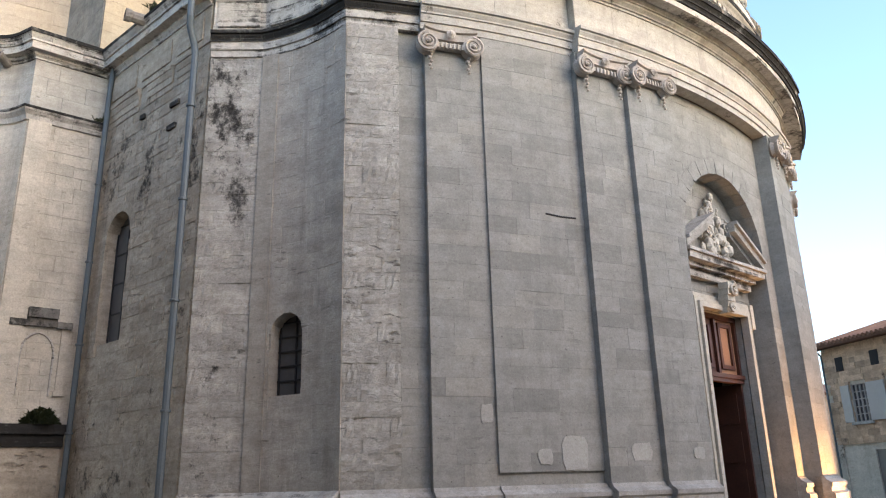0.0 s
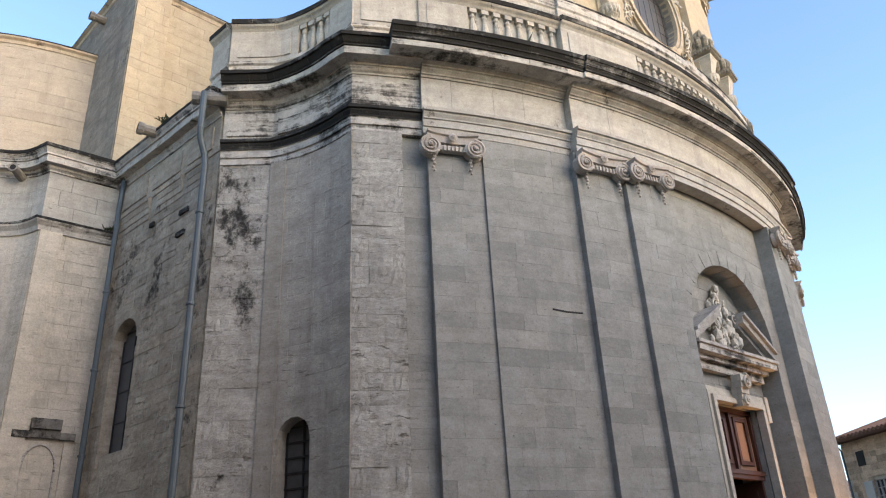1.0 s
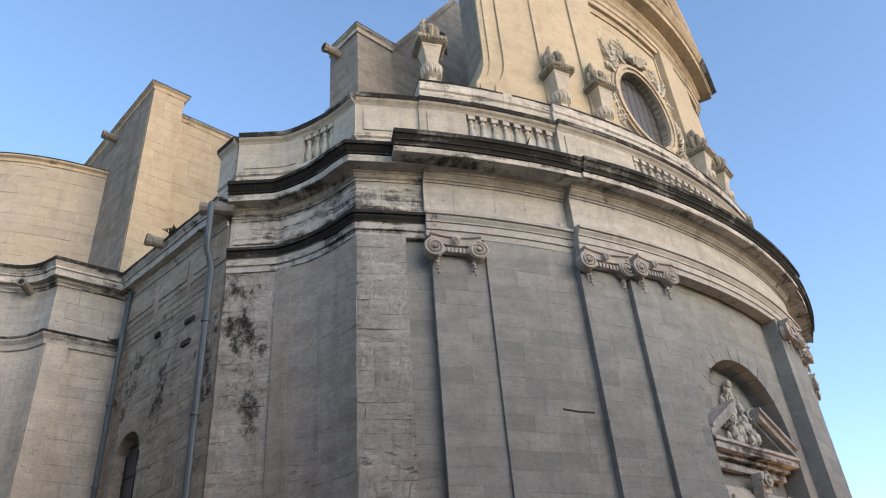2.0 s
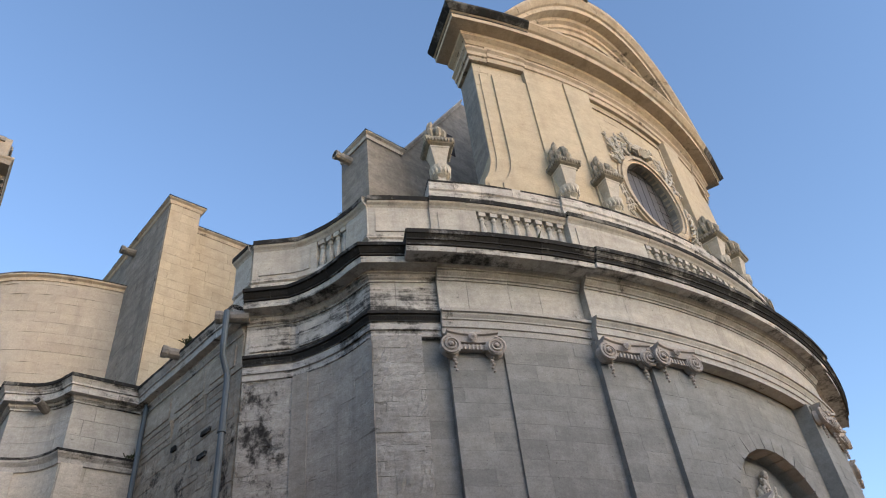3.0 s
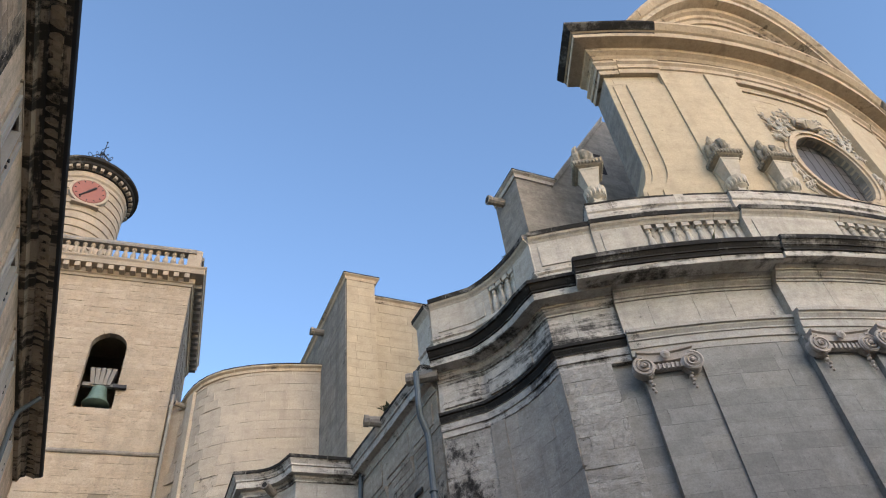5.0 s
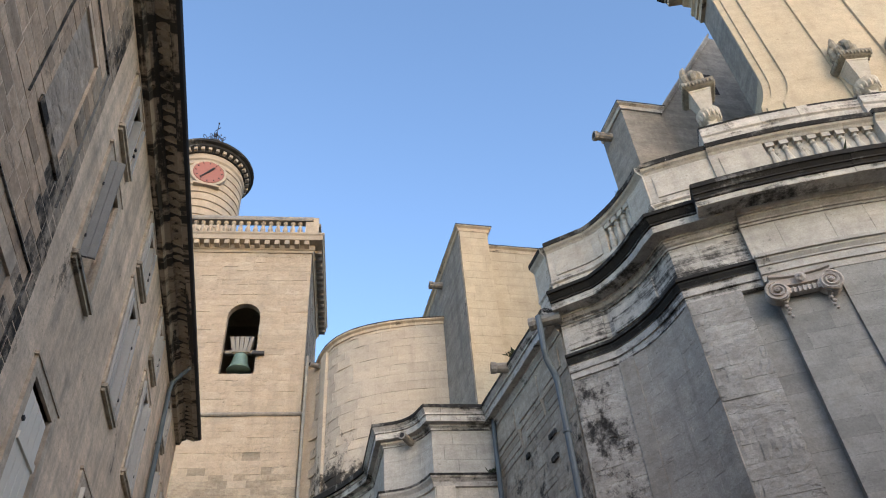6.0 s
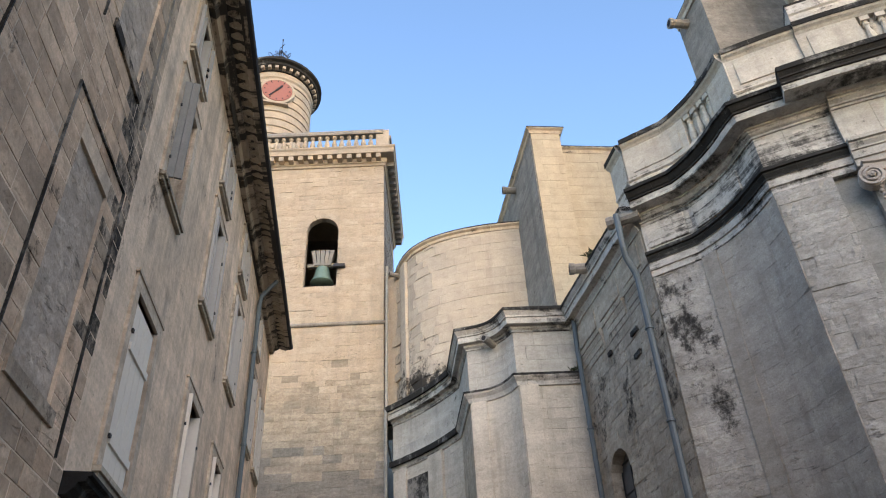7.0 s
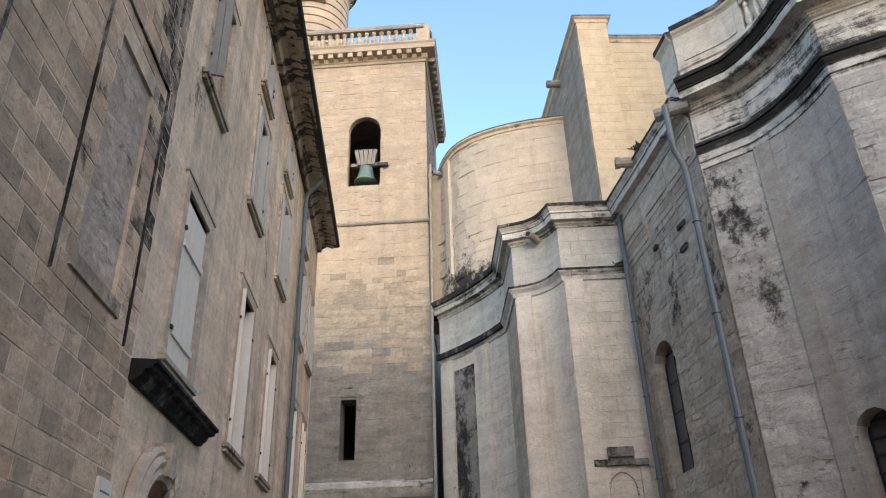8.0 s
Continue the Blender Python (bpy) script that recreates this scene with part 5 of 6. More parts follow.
W = Vector((-2.25, 16.85))
wx, wy = Vector(DX).normalized(), Vector(DY).normalized()
bm = bmesh.new()
block_between(bm, W, DX, 1.4, DY, 1.5, 13.2, 21.66)
part("buttress", bm, M_UPDARK, church, "grey buttress behind the parapet")
coped(Path([W + wy * 1.5, W, W + wx * 1.4, W + wx * 1.4 + wy * 0.3]), 21.66, M_STREAK)
bm = bmesh.new()
g0 = W + wx * 1.4 + wy * 0.35
pr = [(0.0, 13.2), (9.0, 13.2), (9.0, 27.4), (3.9, 27.4), (0.0, 21.4)]
v = [bm.verts.new((*(g0 + wx * s + wy * d), z)) for d in (0.0, 1.0) for s, z in pr]
bm.faces.new(v[:5])
bm.faces.new(v[5:])
for i in range(5):
    j = (i + 1) % 5
    bm.faces.new((v[i], v[j], v[5 + j], v[5 + i]))
part("gable_wall", bm, M_UPDARK, church)
bm = bmesh.new()
for (s0, z0), (s1, z1) in (((-0.05, 21.4), (3.9, 27.45)),):
    for d0, d1, h0, h1 in ((-0.14, 1.1, 0.0, 0.14), (-0.06, 1.0, -0.16, 0.0)):
        vv = [bm.verts.new((*(g0 + wx * s + wy * d), z + h)) for s, z in ((s0, z0), (s1, z1)) for d in (d0, d1) for h in (h0, h1)]
        for q in ((0, 1, 3, 2), (4, 5, 7, 6), (0, 1, 5, 4), (2, 3, 7, 6), (1, 3, 7, 5), (0, 2, 6, 4)):
            bm.faces.new([vv[i] for i in q])
part("raking_coping", bm, M_MOULD, church)
# solid near-black block, its colour standing in for the shade of an opening
bm = bmesh.new()
block_between(bm, g0 + wx * 2.5 - wy * 0.02, DX, 0.6, DY, 0.3, 23.5, 24.7)
part("opening", bm, M_DARK, church, "near-black block painted as a shaded gable opening")

# -- high crossing block with its pier --
B = Vector((-9.90, 19.02))
bm = bmesh.new()
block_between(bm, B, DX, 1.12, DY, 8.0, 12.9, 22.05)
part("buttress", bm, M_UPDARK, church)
pier_face = Path([B, B + wx * 1.12])
lay("stone_block", ashlar(pier_face, 13.2, 21.9, 0.38, (0.5, 0.8), (), rng, 0.003), M_UPPER, church, lift=0.03)
# street side in the grey copy: stained, with its shade coloured in
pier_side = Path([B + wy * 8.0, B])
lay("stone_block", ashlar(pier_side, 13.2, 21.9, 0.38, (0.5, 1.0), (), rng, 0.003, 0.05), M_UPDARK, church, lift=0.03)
coped(Path([B + wy * 8.0, B, B + wx * 1.12, B + wx * 1.12 + wy * 0.4]), 22.1, M_UPMOULD)
b2 = B + wx * 1.12 + wy * 0.35
bm = bmesh.new()
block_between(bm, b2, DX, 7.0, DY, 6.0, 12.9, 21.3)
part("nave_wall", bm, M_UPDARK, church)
nave_face = Path([b2, b2 + wx * 7.0])
lay("stone_block", ashlar(nave_face, 13.2, 21.2, 0.38, (0.5, 1.1), (), rng, 0.003), M_UPPER, church, lift=0.03)
coped(nave_face, 21.45, M_UPMOULD)

# -- round upper wall of the transept --
DRUM = Path([(-19.6, 21.3), (-18.75, 20.5)] + quad_bezier((-18.15, 20.6), (-16.7, 19.35), (-15.2, 19.7), 8) + quad_bezier((-15.2, 19.7), (-13.4, 20.1), (-11.2, 21.9), 10)[1:])
bm = bmesh.new()
wall(bm, DRUM, 12.9, 19.7, -0.6, -0.05)
part("wall", bm, M_DRUM, church)
lay("stone_block", ashlar(DRUM, 13.2, 19.65, 0.40, (0.5, 1.1), (), rng, 0.004), M_DRUM, church)
stones("coping", DRUM, [(-0.5, 19.62), (0.03, 19.62), (0.05, 19.74), (0.14, 19.80), (0.14, 19.90), (0.0, 19.98), (-0.5, 19.98)], M_UPMOULD, church)
lip(DRUM, 0.14, 19.865, 19.91, 0.4)
for a, b in ((1.0, 1.75), (2.6, 3.1)):
    sub = Path([DRUM.at(a + (b - a) * i / 3).to_2d() for i in range(4)])
    part("pilaster", sweep(bmesh.new(), sub, [(-0.05, 13.2), (0.10, 13.2), (0.10, 19.62), (-0.05, 19.62)]), M_DRUM, church)
# ledge stones where drum meets cornice
sub = Path([DRUM.at(DRUM.length * i / 12, 0.0).to_2d() for i in range(13)])
part("ledge", sweep(bmesh.new(), sub, [(-0.1, 13.0), (0.5, 13.0), (0.16, 13.45), (-0.1, 13.5)]), M_CRUST, church, "black weathered sloping ledge")

# roofs that close the body
bm = bmesh.new()
ring = [(-18.1, 20.8), (-12, 17.6), (-9.1, 18.6), (-5.2, 15.2), (-3.8, 15.2), (-1.9, 14.4), (3, 16), (9, 20.5), (12.5, 27), (9, 45), (-14, 50), (-24, 34)]
lo = [bm.verts.new((x, y, 12.7)) for x, y in ring]
hi = [bm.verts.new((x, y, 12.95)) for x, y in ring]
bm.faces.new(hi)
bm.faces.new(lo[::-1])
for i in range(len(ring)):
    j = (i + 1) % len(ring)
    bm.faces.new((lo[i], lo[j], hi[j], hi[i]))
part("roof", bm, M_TILE, church)
bm = bmesh.new()
back_ring = Path([on_front(73, R0, 0).to_2d(), (13.5, 31.0), (9.0, 45.0), (-14.0, 50.0), (-24.0, 34.0), (-22.5, 24.0)])
wall(bm, back_ring, 0, 13.0, -0.6, 0.0)
part("wall", bm, M_LOWER, church)


# -- gargoyle spouts --
def gargoyle(at, way, label, k=1.0):
    g = thing("gargoyle", at, label, "gargoyle", "rain spouts of the church")
    a, d = Vector(at), Vector(way).normalized()
    bm = bmesh.new()
    tube(bm, [a - d * 0.3, a, a + d * 0.35 * k, a + d * 0.40 * k, a + d * 0.52 * k], [0.17 * k, 0.16 * k, 0.14 * k, 0.17 * k, 0.17 * k], 10)
    part("spout", bm, M_UPDARK, g)
    # closed disc coloured near black to read as a shaded hollow
    bm = bmesh.new()
    tube(bm, [a + d * 0.50 * k, a + d * 0.525 * k], 0.11 * k, 10)
    part("mouth", bm, M_DARK, g)


gargoyle((-5.28, 14.52, 12.72), (-0.97, -0.12, 0.05), "dark round stone rain spout above a drainpipe")
gargoyle((-7.35, 16.28, 13.05), (-0.8, -0.55, 0.05), "mossy round stone rain spout")
gargoyle((-11.3, 17.0, 12.5), (0.1, -0.99, 0.0), "worn stone spout in a cornice", 0.72)
gargoyle((W + wy * 1.0 - wx * 0.1).to_tuple() + (21.1,), (-0.72, -0.69, 0.0), "dark stone spout of a buttress")
gargoyle((B + wy * 2.9 - wx * 0.05).to_tuple() + (21.4,), (-0.72, -0.69, 0.0), "dark stone spout of a high wall")
dq = DRUM.at(2.0, 0.1)
gargoyle((dq.x, dq.y, 19.6), (-0.4, -0.9, 0.0), "small stone spout under a coping", 0.7)


# -- drainpipes --
def drainpipe(pts, r, mt, label):
    d = thing("drainpipe", pts[-1], label, "drainpipe", "rain pipes")
    bm = bmesh.new()
    tube(bm, pts, r, 10)
    part("pipe", bm, mt, d)
    a, b = Vector(pts[-2]), Vector(pts[-1])
    k = int((a - b).length / 2.0)
    for i in range(k):
        c = a.lerp(b, (i + 0.6) / max(k, 1))
        bm = bmesh.new()
        lathe(bm, Matrix.Translation(c), [(r * 1.15, 0), (r * 1.35, 0.01), (r * 1.35, 0.05), (r * 1.15, 0.06)], 10)
        part("collar", bm, mt, d)


drainpipe([(-5.44, 14.20, 12.7), (-5.44, 14.20, 11.7), (-5.46, 14.28, 11.5), (-5.38, 14.44, 11.1), (-5.36, 14.46, 10.9), (-5.36, 14.46, 0.1)], 0.075, M_ZINC, "blue-grey zinc drainpipe beside a stone pier")
drainpipe([(-8.80, 17.78, 12.6), (-8.82, 17.76, 11.6), (-8.74, 17.62, 11.0), (-8.76, 17.64, 10.4), (-8.76, 17.64, 0.1)], 0.07, M_ZINC, "blue-grey zinc drainpipe in a corner")
drainpipe([(-17.85, 19.55, 19.6), (-17.85, 19.5, 13.3), (-17.75, 19.35, 12.9), (-17.75, 19.35, 0.1)], 0.06, M_LOWER, "pale drainpipe between tower and church")

# weeds on ledges
def weed(at, s, n, seed, label):
    w = thing("weeds", at, label, "plant")
    bm = bmesh.new()
    r = random.Random(seed)
    for i in range(n):
        a = r.uniform(0, 6.28)
        b = Vector(at) + Vector((r.uniform(-s, s) * 0.6, r.uniform(-s, s) * 0.6, 0))
        if n > 1000:            # a low cushion of many short leaves
            b.z += s * 0.75 * r.random() * max(0.0, 1 - ((b.xy - Vector(at).xy).length / (s * 0.85)) ** 2)
        k = 0.25 if n > 1000 else 1.0
        tip = b + Vector((math.cos(a), math.sin(a), r.uniform(0.2, 1.0))) * s * r.uniform(0.4, 0.9) * k
        side = Vector((-math.sin(a), math.cos(a), 0)) * s * 0.09 * (0.6 if n > 1000 else 1.0)
        m_ = b.lerp(tip, 0.5) + Vector((0, 0, s * 0.08 * k))
        v = [bm.verts.new(q) for q in (b, m_ - side, tip, m_ + side)]
        bm.faces.new(v)
    part("leaves", bm, M_LEAF, w)


q = TRANS_FRONT.at(1.62, 0.2, 11.08)
weed(q, 0.16, 60, 3, "small dark weed tuft on a stone band")
weed(TRANS_FRONT.at(1.15, 0.22, 3.2), 0.5, 2600, 4, "dark moss and weeds on a stone ledge")
weed((-7.1, 16.1, 13.25), 0.2, 90, 5, "green weed tuft on a cornice")
weed(on_front(22.6, R0 + 0.35, 13.36), 0.42, 90, 6, "dry twiggy weed on a cornice")
weed((-2.62, 14.15, 15.25), 0.14, 50, 8, "small weed on a coping")
weed((-3.6, 14.75, 15.25), 0.12, 40, 9, "small weed on a coping")

# ================= bell tower =================
TC = Vector((-18.30, 19.84))
tx = Vector((-0.785, -0.62)).normalized()      # along the front, away from the church
ty = Vector((tx.y, -tx.x))                    # back
TW = 6.9
tower = thing("bell_tower", (*(TC + tx * TW / 2 + ty * TW / 2), 0), "square limestone bell tower with balustrade and open belfry", "tower")
c1, c2, c3 = TC + tx * TW, TC + tx * TW + ty * TW, TC + ty * TW
T_FRONT, T_LEFT, T_BACK, T_RIGHT = Path([c1, TC]), Path([c2, c1 + ty * 0.12]), Path([c3, c2]), Path([TC + ty * 0.12, c3])


def tower_s(az):
    """Station on the tower's front for a bearing seen from the street."""
    d = Vector((-math.sin(radians(az)), math.cos(radians(az))))
    e = T_FRONT.p[1] - T_FRONT.p[0]
    den = d.x * e.y - d.y * e.x
    a = T_FRONT.p[0]
    f = (a.y * d.x - a.x * d.y) / -den
    return f * T_FRONT.length


BL, BR = tower_s(49.85), tower_s(46.95)
belfry = Hole(min(BL, BR), max(BL, BR), 19.1, 22.75, True)
sl0, sl1 = tower_s(49.75), tower_s(48.55)
slit = Hole(min(sl0, sl1), max(sl0, sl1), 7.55, 9.75)
for p, hs in ((T_FRONT, [belfry, slit]), (T_LEFT, []), (T_BACK, [Hole(TW / 2 - 0.9, TW / 2 + 0.9, 18.6, 22.75, True)]), (T_RIGHT, [])):
    bm = bmesh.new()
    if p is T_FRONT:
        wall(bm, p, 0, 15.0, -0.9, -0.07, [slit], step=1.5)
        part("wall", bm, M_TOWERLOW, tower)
        bm = bmesh.new()
        wall(bm, p, 15.0, 25.9, -0.32, -0.07, [belfry], step=1.5)
    else:
        wall(bm, p, 0, 25.9, -0.9, -0.07, hs, step=1.5)
    part("wall", bm, M_TOWER, tower)
trng = random.Random(23)
up_blocks = ashlar(T_FRONT, 17.25, 25.8, 0.30, (0.35, 0.8), [belfry], trng, 0.014)
lay("stone_block", up_blocks, M_TOWER, tower, singles=150, near=(-20.4, 18.1, 21), rough=True, gap=0.0008, edge=0.006)
low_all = ashlar(T_FRONT, 0.0, 17.15, 0.29, (0.3, 0.75), [slit], trng, 0.016)
# front courses go from pale through dull to grey towards the ground
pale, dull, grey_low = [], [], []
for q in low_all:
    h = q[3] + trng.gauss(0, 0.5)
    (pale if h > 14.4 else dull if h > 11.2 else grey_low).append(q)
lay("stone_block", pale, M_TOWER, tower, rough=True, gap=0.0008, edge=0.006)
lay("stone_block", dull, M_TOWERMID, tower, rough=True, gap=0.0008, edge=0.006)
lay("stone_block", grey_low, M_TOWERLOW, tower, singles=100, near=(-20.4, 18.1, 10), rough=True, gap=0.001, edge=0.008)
# right side takes the grey stone at full height: its shade is coloured in
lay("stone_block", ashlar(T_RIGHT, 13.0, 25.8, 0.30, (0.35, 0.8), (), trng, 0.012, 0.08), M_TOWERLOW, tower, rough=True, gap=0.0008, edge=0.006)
T_ALL = Path([c2, c1, TC, c3])
part("string_course", sweep(bmesh.new(), T_ALL, [(-0.2, 17.12), (0.06, 17.12), (0.10, 17.18), (0.04, 17.28), (-0.2, 17.28)]), M_UPDARK, tower)
part("ledge", sweep(bmesh.new(), T_FRONT, [(-0.2, 6.2), (0.05, 6.2), (0.16, 6.32), (0.30, 6.5), (0.32, 6.66), (0.05, 6.78), (-0.2, 6.78)]), M_STREAK, tower)
part("blind_panel", sweep(bmesh.new(), Path([T_FRONT.at(2.6).to_2d(), T_FRONT.at(4.6).to_2d()]), [(-0.05, 4.0), (0.05, 4.0), (0.05, 6.2), (-0.05, 6.2)]), M_TOWERLOW, tower)
# cornice on modillions, balustrade
part("cornice", sweep(bmesh.new(), T_ALL, [(-0.9, 25.75), (0.05, 25.75), (0.08, 25.86), (0.14, 25.90), (0.14, 26.16), (0.50, 26.20), (0.52, 26.44), (0.58, 26.52), (0.58, 26.60), (0.0, 26.70), (-0.9, 26.70)]), M_TOWER, tower)
for p in (T_FRONT, T_RIGHT):
    k = 15
    for i in range(k):
        s = p.length * (i + 0.5) / k
        bm = bmesh.new()
        hexa(bm, p.at, s - 0.11, s + 0.11, 0.10, 0.46, 25.95, 25.95, 26.2, 26.2)
        # right-hand modillions get the grey copy as painted side shade
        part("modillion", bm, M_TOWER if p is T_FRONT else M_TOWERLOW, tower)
for p in (T_FRONT, T_RIGHT, T_LEFT):
    part("balustrade_base", sweep(bmesh.new(), p, [(-0.05, 26.68), (0.30, 26.68), (0.30, 26.82), (-0.05, 26.82)]), M_TOWER, tower)
    part("rail", sweep(bmesh.new(), p, [(-0.08, 27.62), (0.33, 27.62), (0.36, 27.72), (0.33, 27.86), (-0.08, 27.86)]), M_UPDARK, tower)
    if p is T_LEFT:
        continue
    k = 17
    for i in range(k):
        s = 0.45 + (p.length - 0.9) * (i + 0.5) / k
        c = p.at(s, 0.13, 26.8)
        bm = bmesh.new()
        lathe(bm, Matrix.Translation(c), [(0.11, 0), (0.11, 0.08), (0.07, 0.10), (0.13, 0.30), (0.12, 0.40), (0.06, 0.62), (0.11, 0.70), (0.11, 0.83)], 8)
        part("baluster", bm, M_TOWER, tower)
for q in (TC, c1, c3):
    bm = bmesh.new()
    ctr = q + (c1 - TC).normalized() * (0.05 if q is not c1 else -0.05) + ty * (0.05 if q is not c3 else -0.05)
    box(bm, Matrix.Translation((*ctr, 26.68)) @ Matrix.Rotation(math.atan2(tx.y, tx.x), 4, "Z"), 0.62, 0.62, 1.2)
    part("corner_pier", bm, M_TOWER, tower)
bm = bmesh.new()
block_between(bm, TC, tx, TW, ty, TW, 26.0, 26.65)
part("roof", bm, M_TOWER, tower)
# floor inside the belfry, painted near black for shade, and headstock with its bell
bm = bmesh.new()
block_between(bm, TC + tx * 0.9 + ty * 0.9, tx, TW - 1.8, ty, TW - 1.8, 17.6, 18.1)
part("floor", bm, M_DARK, tower)
arch_ring(T_FRONT, belfry, 0.3, 0.0, M_TOWER, tower, 11, 0.2)
bc = (belfry.s0 + belfry.s1) / 2
bpos = T_FRONT.at(bc, -0.55, 0)
ang = math.atan2(tx.y, tx.x)
bell = thing("bell", (bpos.x, bpos.y, 19.5), "green bronze bell hung from a pale wooden headstock", "bell")
bmx = Matrix.Translation((bpos.x, bpos.y, 19.55)) @ Matrix.Rotation(ang, 4, "Z")
bm = bmesh.new()
lathe(bm, bmx, [(0.50, 0.0), (0.52, 0.03), (0.44, 0.14), (0.36, 0.34), (0.31, 0.60), (0.28, 0.78), (0.18, 0.86), (0.06, 0.88)], 20)
part("bell_body", bm, M_BRONZE, bell, smooth=True)
for k in range(5):
    bm = bmesh.new()
    x = -0.30 + 0.15 * k
    box(bm, bmx @ Matrix.Translation((x, 0, 0.9)) @ Matrix.Rotation(x * 0.55, 4, "Y"), 0.145, 0.3, 0.78, 1.18)
    part("headstock_plank", bm, M_OAK, bell)
bm = bmesh.new()
box(bm, bmx @ Matrix.Translation((0, 0, 0.86)), 1.36, 0.16, 0.16)
part("axle_beam", bm, M_OAK, bell)
bm = bmesh.new()
box(bm, Matrix.Translation(T_FRONT.at(belfry.s1 + 0.12, 0.12, 19.95)) @ Matrix.Rotation(ang, 4, "Z"), 0.5, 0.16, 0.14)
part("bracket", bm, M_IRON, bell)

# round clock turret
turret = thing("clock_turret", (-25.1, 18.2, 26.6), "round stone clock turret with banded courses", "turret")
tm = Matrix.Translation((-25.1, 18.2, 0))
prof = [(2.0, 26.4)]
z = 26.6
while z < 32.9:
    prof += [(2.0, z), (2.0, z + 0.40), (1.93, z + 0.42), (1.93, z + 0.50), (2.0, z + 0.52)]
    z += 0.54
prof += [(2.0, 33.3), (2.08, 33.4), (2.08, 33.55), (2.0, 33.6), (2.0, 33.85)]
bm = bmesh.new()
lathe(bm, tm, prof, 40)
part("shaft", bm, M_TOWER, turret)
bm = bmesh.new()
lathe(bm, tm, [(1.9, 33.85), (2.08, 33.85), (2.12, 33.97), (2.34, 34.12), (2.36, 34.26), (2.52, 34.34), (2.52, 34.5), (2.36, 34.56), (0.9, 35.9), (0.5, 36.9), (0.45, 37.0)], 40)
part("cornice_cap", bm, M_CRUST, turret, "dark domed cap above a dentil cornice")
for i in range(36):
    a = 2 * math.pi * i / 36
    bm = bmesh.new()
    box(bm, tm @ Matrix.Rotation(a, 4, "Z") @ Matrix.Translation((2.18, 0, 33.9)), 0.2, 0.18, 0.2)
    part("dentil", bm, M_TOWER, turret)
cdir = Vector((25.1, -18.2)).normalized()
ca = math.atan2(cdir.y, cdir.x) + 0.0
cmx = Matrix.Translation((-25.1 + cdir.x * 1.98, 18.2 + cdir.y * 1.98, 32.35)) @ Matrix.Rotation(ca + math.pi / 2, 4, "Z") @ Matrix.Rotation(radians(90), 4, "X")
clock = bmesh.new()
lathe(clock, cmx, [(0.80, -0.1), (0.80, 0.06), (0.76, 0.09)], 36)
dial = part("clock_dial", clock, M_CLOCK, turret, "faded red clock dial")
bm = bmesh.new()
lathe(bm, cmx, [(0.94, -0.2), (0.94, 0.07), (0.81, 0.07), (0.81, -0.2)], 36)
part("dial_surround", bm, M_TOWER, turret)
for a, ln, w in ((0.95, 0.42, 0.06), (4.05, 0.62, 0.045)):
    bm = bmesh.new()
    d = Vector((math.cos(a), math.sin(a), 0))
    tube(bm, [cmx @ (d * -0.1 + Vector((0, 0, 0.12))), cmx @ (d * ln + Vector((0, 0, 0.12)))], w, 5)
    part("pointer", bm, M_IRON, dial)
for i in range(12):
    bm = bmesh.new()
    a = math.pi * i / 6
    d = Vector((math.cos(a), math.sin(a), 0))
    tube(bm, [cmx @ (d * 0.62 + Vector((0, 0, 0.1))), cmx @ (d * 0.71 + Vector((0, 0, 0.1)))], 0.025, 4)
    part("hour_mark", bm, M_IRON, dial)
bm = bmesh.new()
box(bm, Matrix.Translation((-25.1 + cdir.x * 2.05, 18.2 + cdir.y * 2.05, 31.25)) @ Matrix.Rotation(ca + math.pi / 2, 4, "Z"), 1.3, 0.3, 0.12)
part("dial_sill", bm, M_TOWER, turret)
# iron cage with scrolls and a vane
bm = bmesh.new()
for i in range(8):
    a = 2 * math.pi * i / 8
    d = Vector((math.cos(a), math.sin(a), 0))
    c = Vector((-25.1, 18.2, 0))
    tube(bm, [c + d * r + Vector((0, 0, zz)) for r, zz in ((1.05, 36.35), (0.95, 37.15), (0.6, 37.70), (0.25, 38.15), (0.05, 38.55))], 0.035, 5)
    tube(bm, [c + d * (1.15 + 0.22 * math.cos(q)) + Vector((0, 0, 37.15 + 0.22 * math.sin(q))) for q in (3.1, 2.2, 1.3, 0.4, -0.5, -1.4, -2.3)], 0.028, 4)
    tube(bm, [c + d * (0.55 + 0.15 * math.cos(q)) + Vector((0, 0, 37.95 + 0.15 * math.sin(q))) for q in (3.6, 2.4, 1.2, 0.0, -1.2)], 0.025, 4)
tube(bm, [(-25.1, 18.2, 36.85), (-25.1, 18.2, 39.95)], 0.035, 5)
tube(bm, [(-25.45, 18.2, 39.15), (-24.75, 18.2, 39.15)], 0.03, 4)
bmesh.ops.create_icosphere(bm, subdivisions=1, radius=0.09, matrix=Matrix.Translation((-25.1, 18.2, 39.95)))
bmesh.ops.transform(bm, matrix=Matrix.Translation((-25.1, 18.2, 36.4)) @ Matrix.Diagonal((0.66, 0.66, 0.72, 1)) @ Matrix.Translation((25.1, -18.2, -36.4)), verts=bm.verts)
part("iron_cage", bm, M_IRON, turret, "wrought-iron bell cage with scrolls and vane")

# ================= house across the street =================
hx = Vector((-math.sin(radians(45)), math.cos(radians(45))))     # along the street, away
hn = Vector((math.cos(radians(45)), math.sin(radians(45))))      # out of the wall, to the street
HD = 2.6
house = thing("house", (*(-hn * (HD + 3) + hx * 8), 0), "three-storey street house of pale stone and worn plaster with shutters", "house")
S_START, S_END = -9.0, 20.9


def hs(s):
    return s - S_START


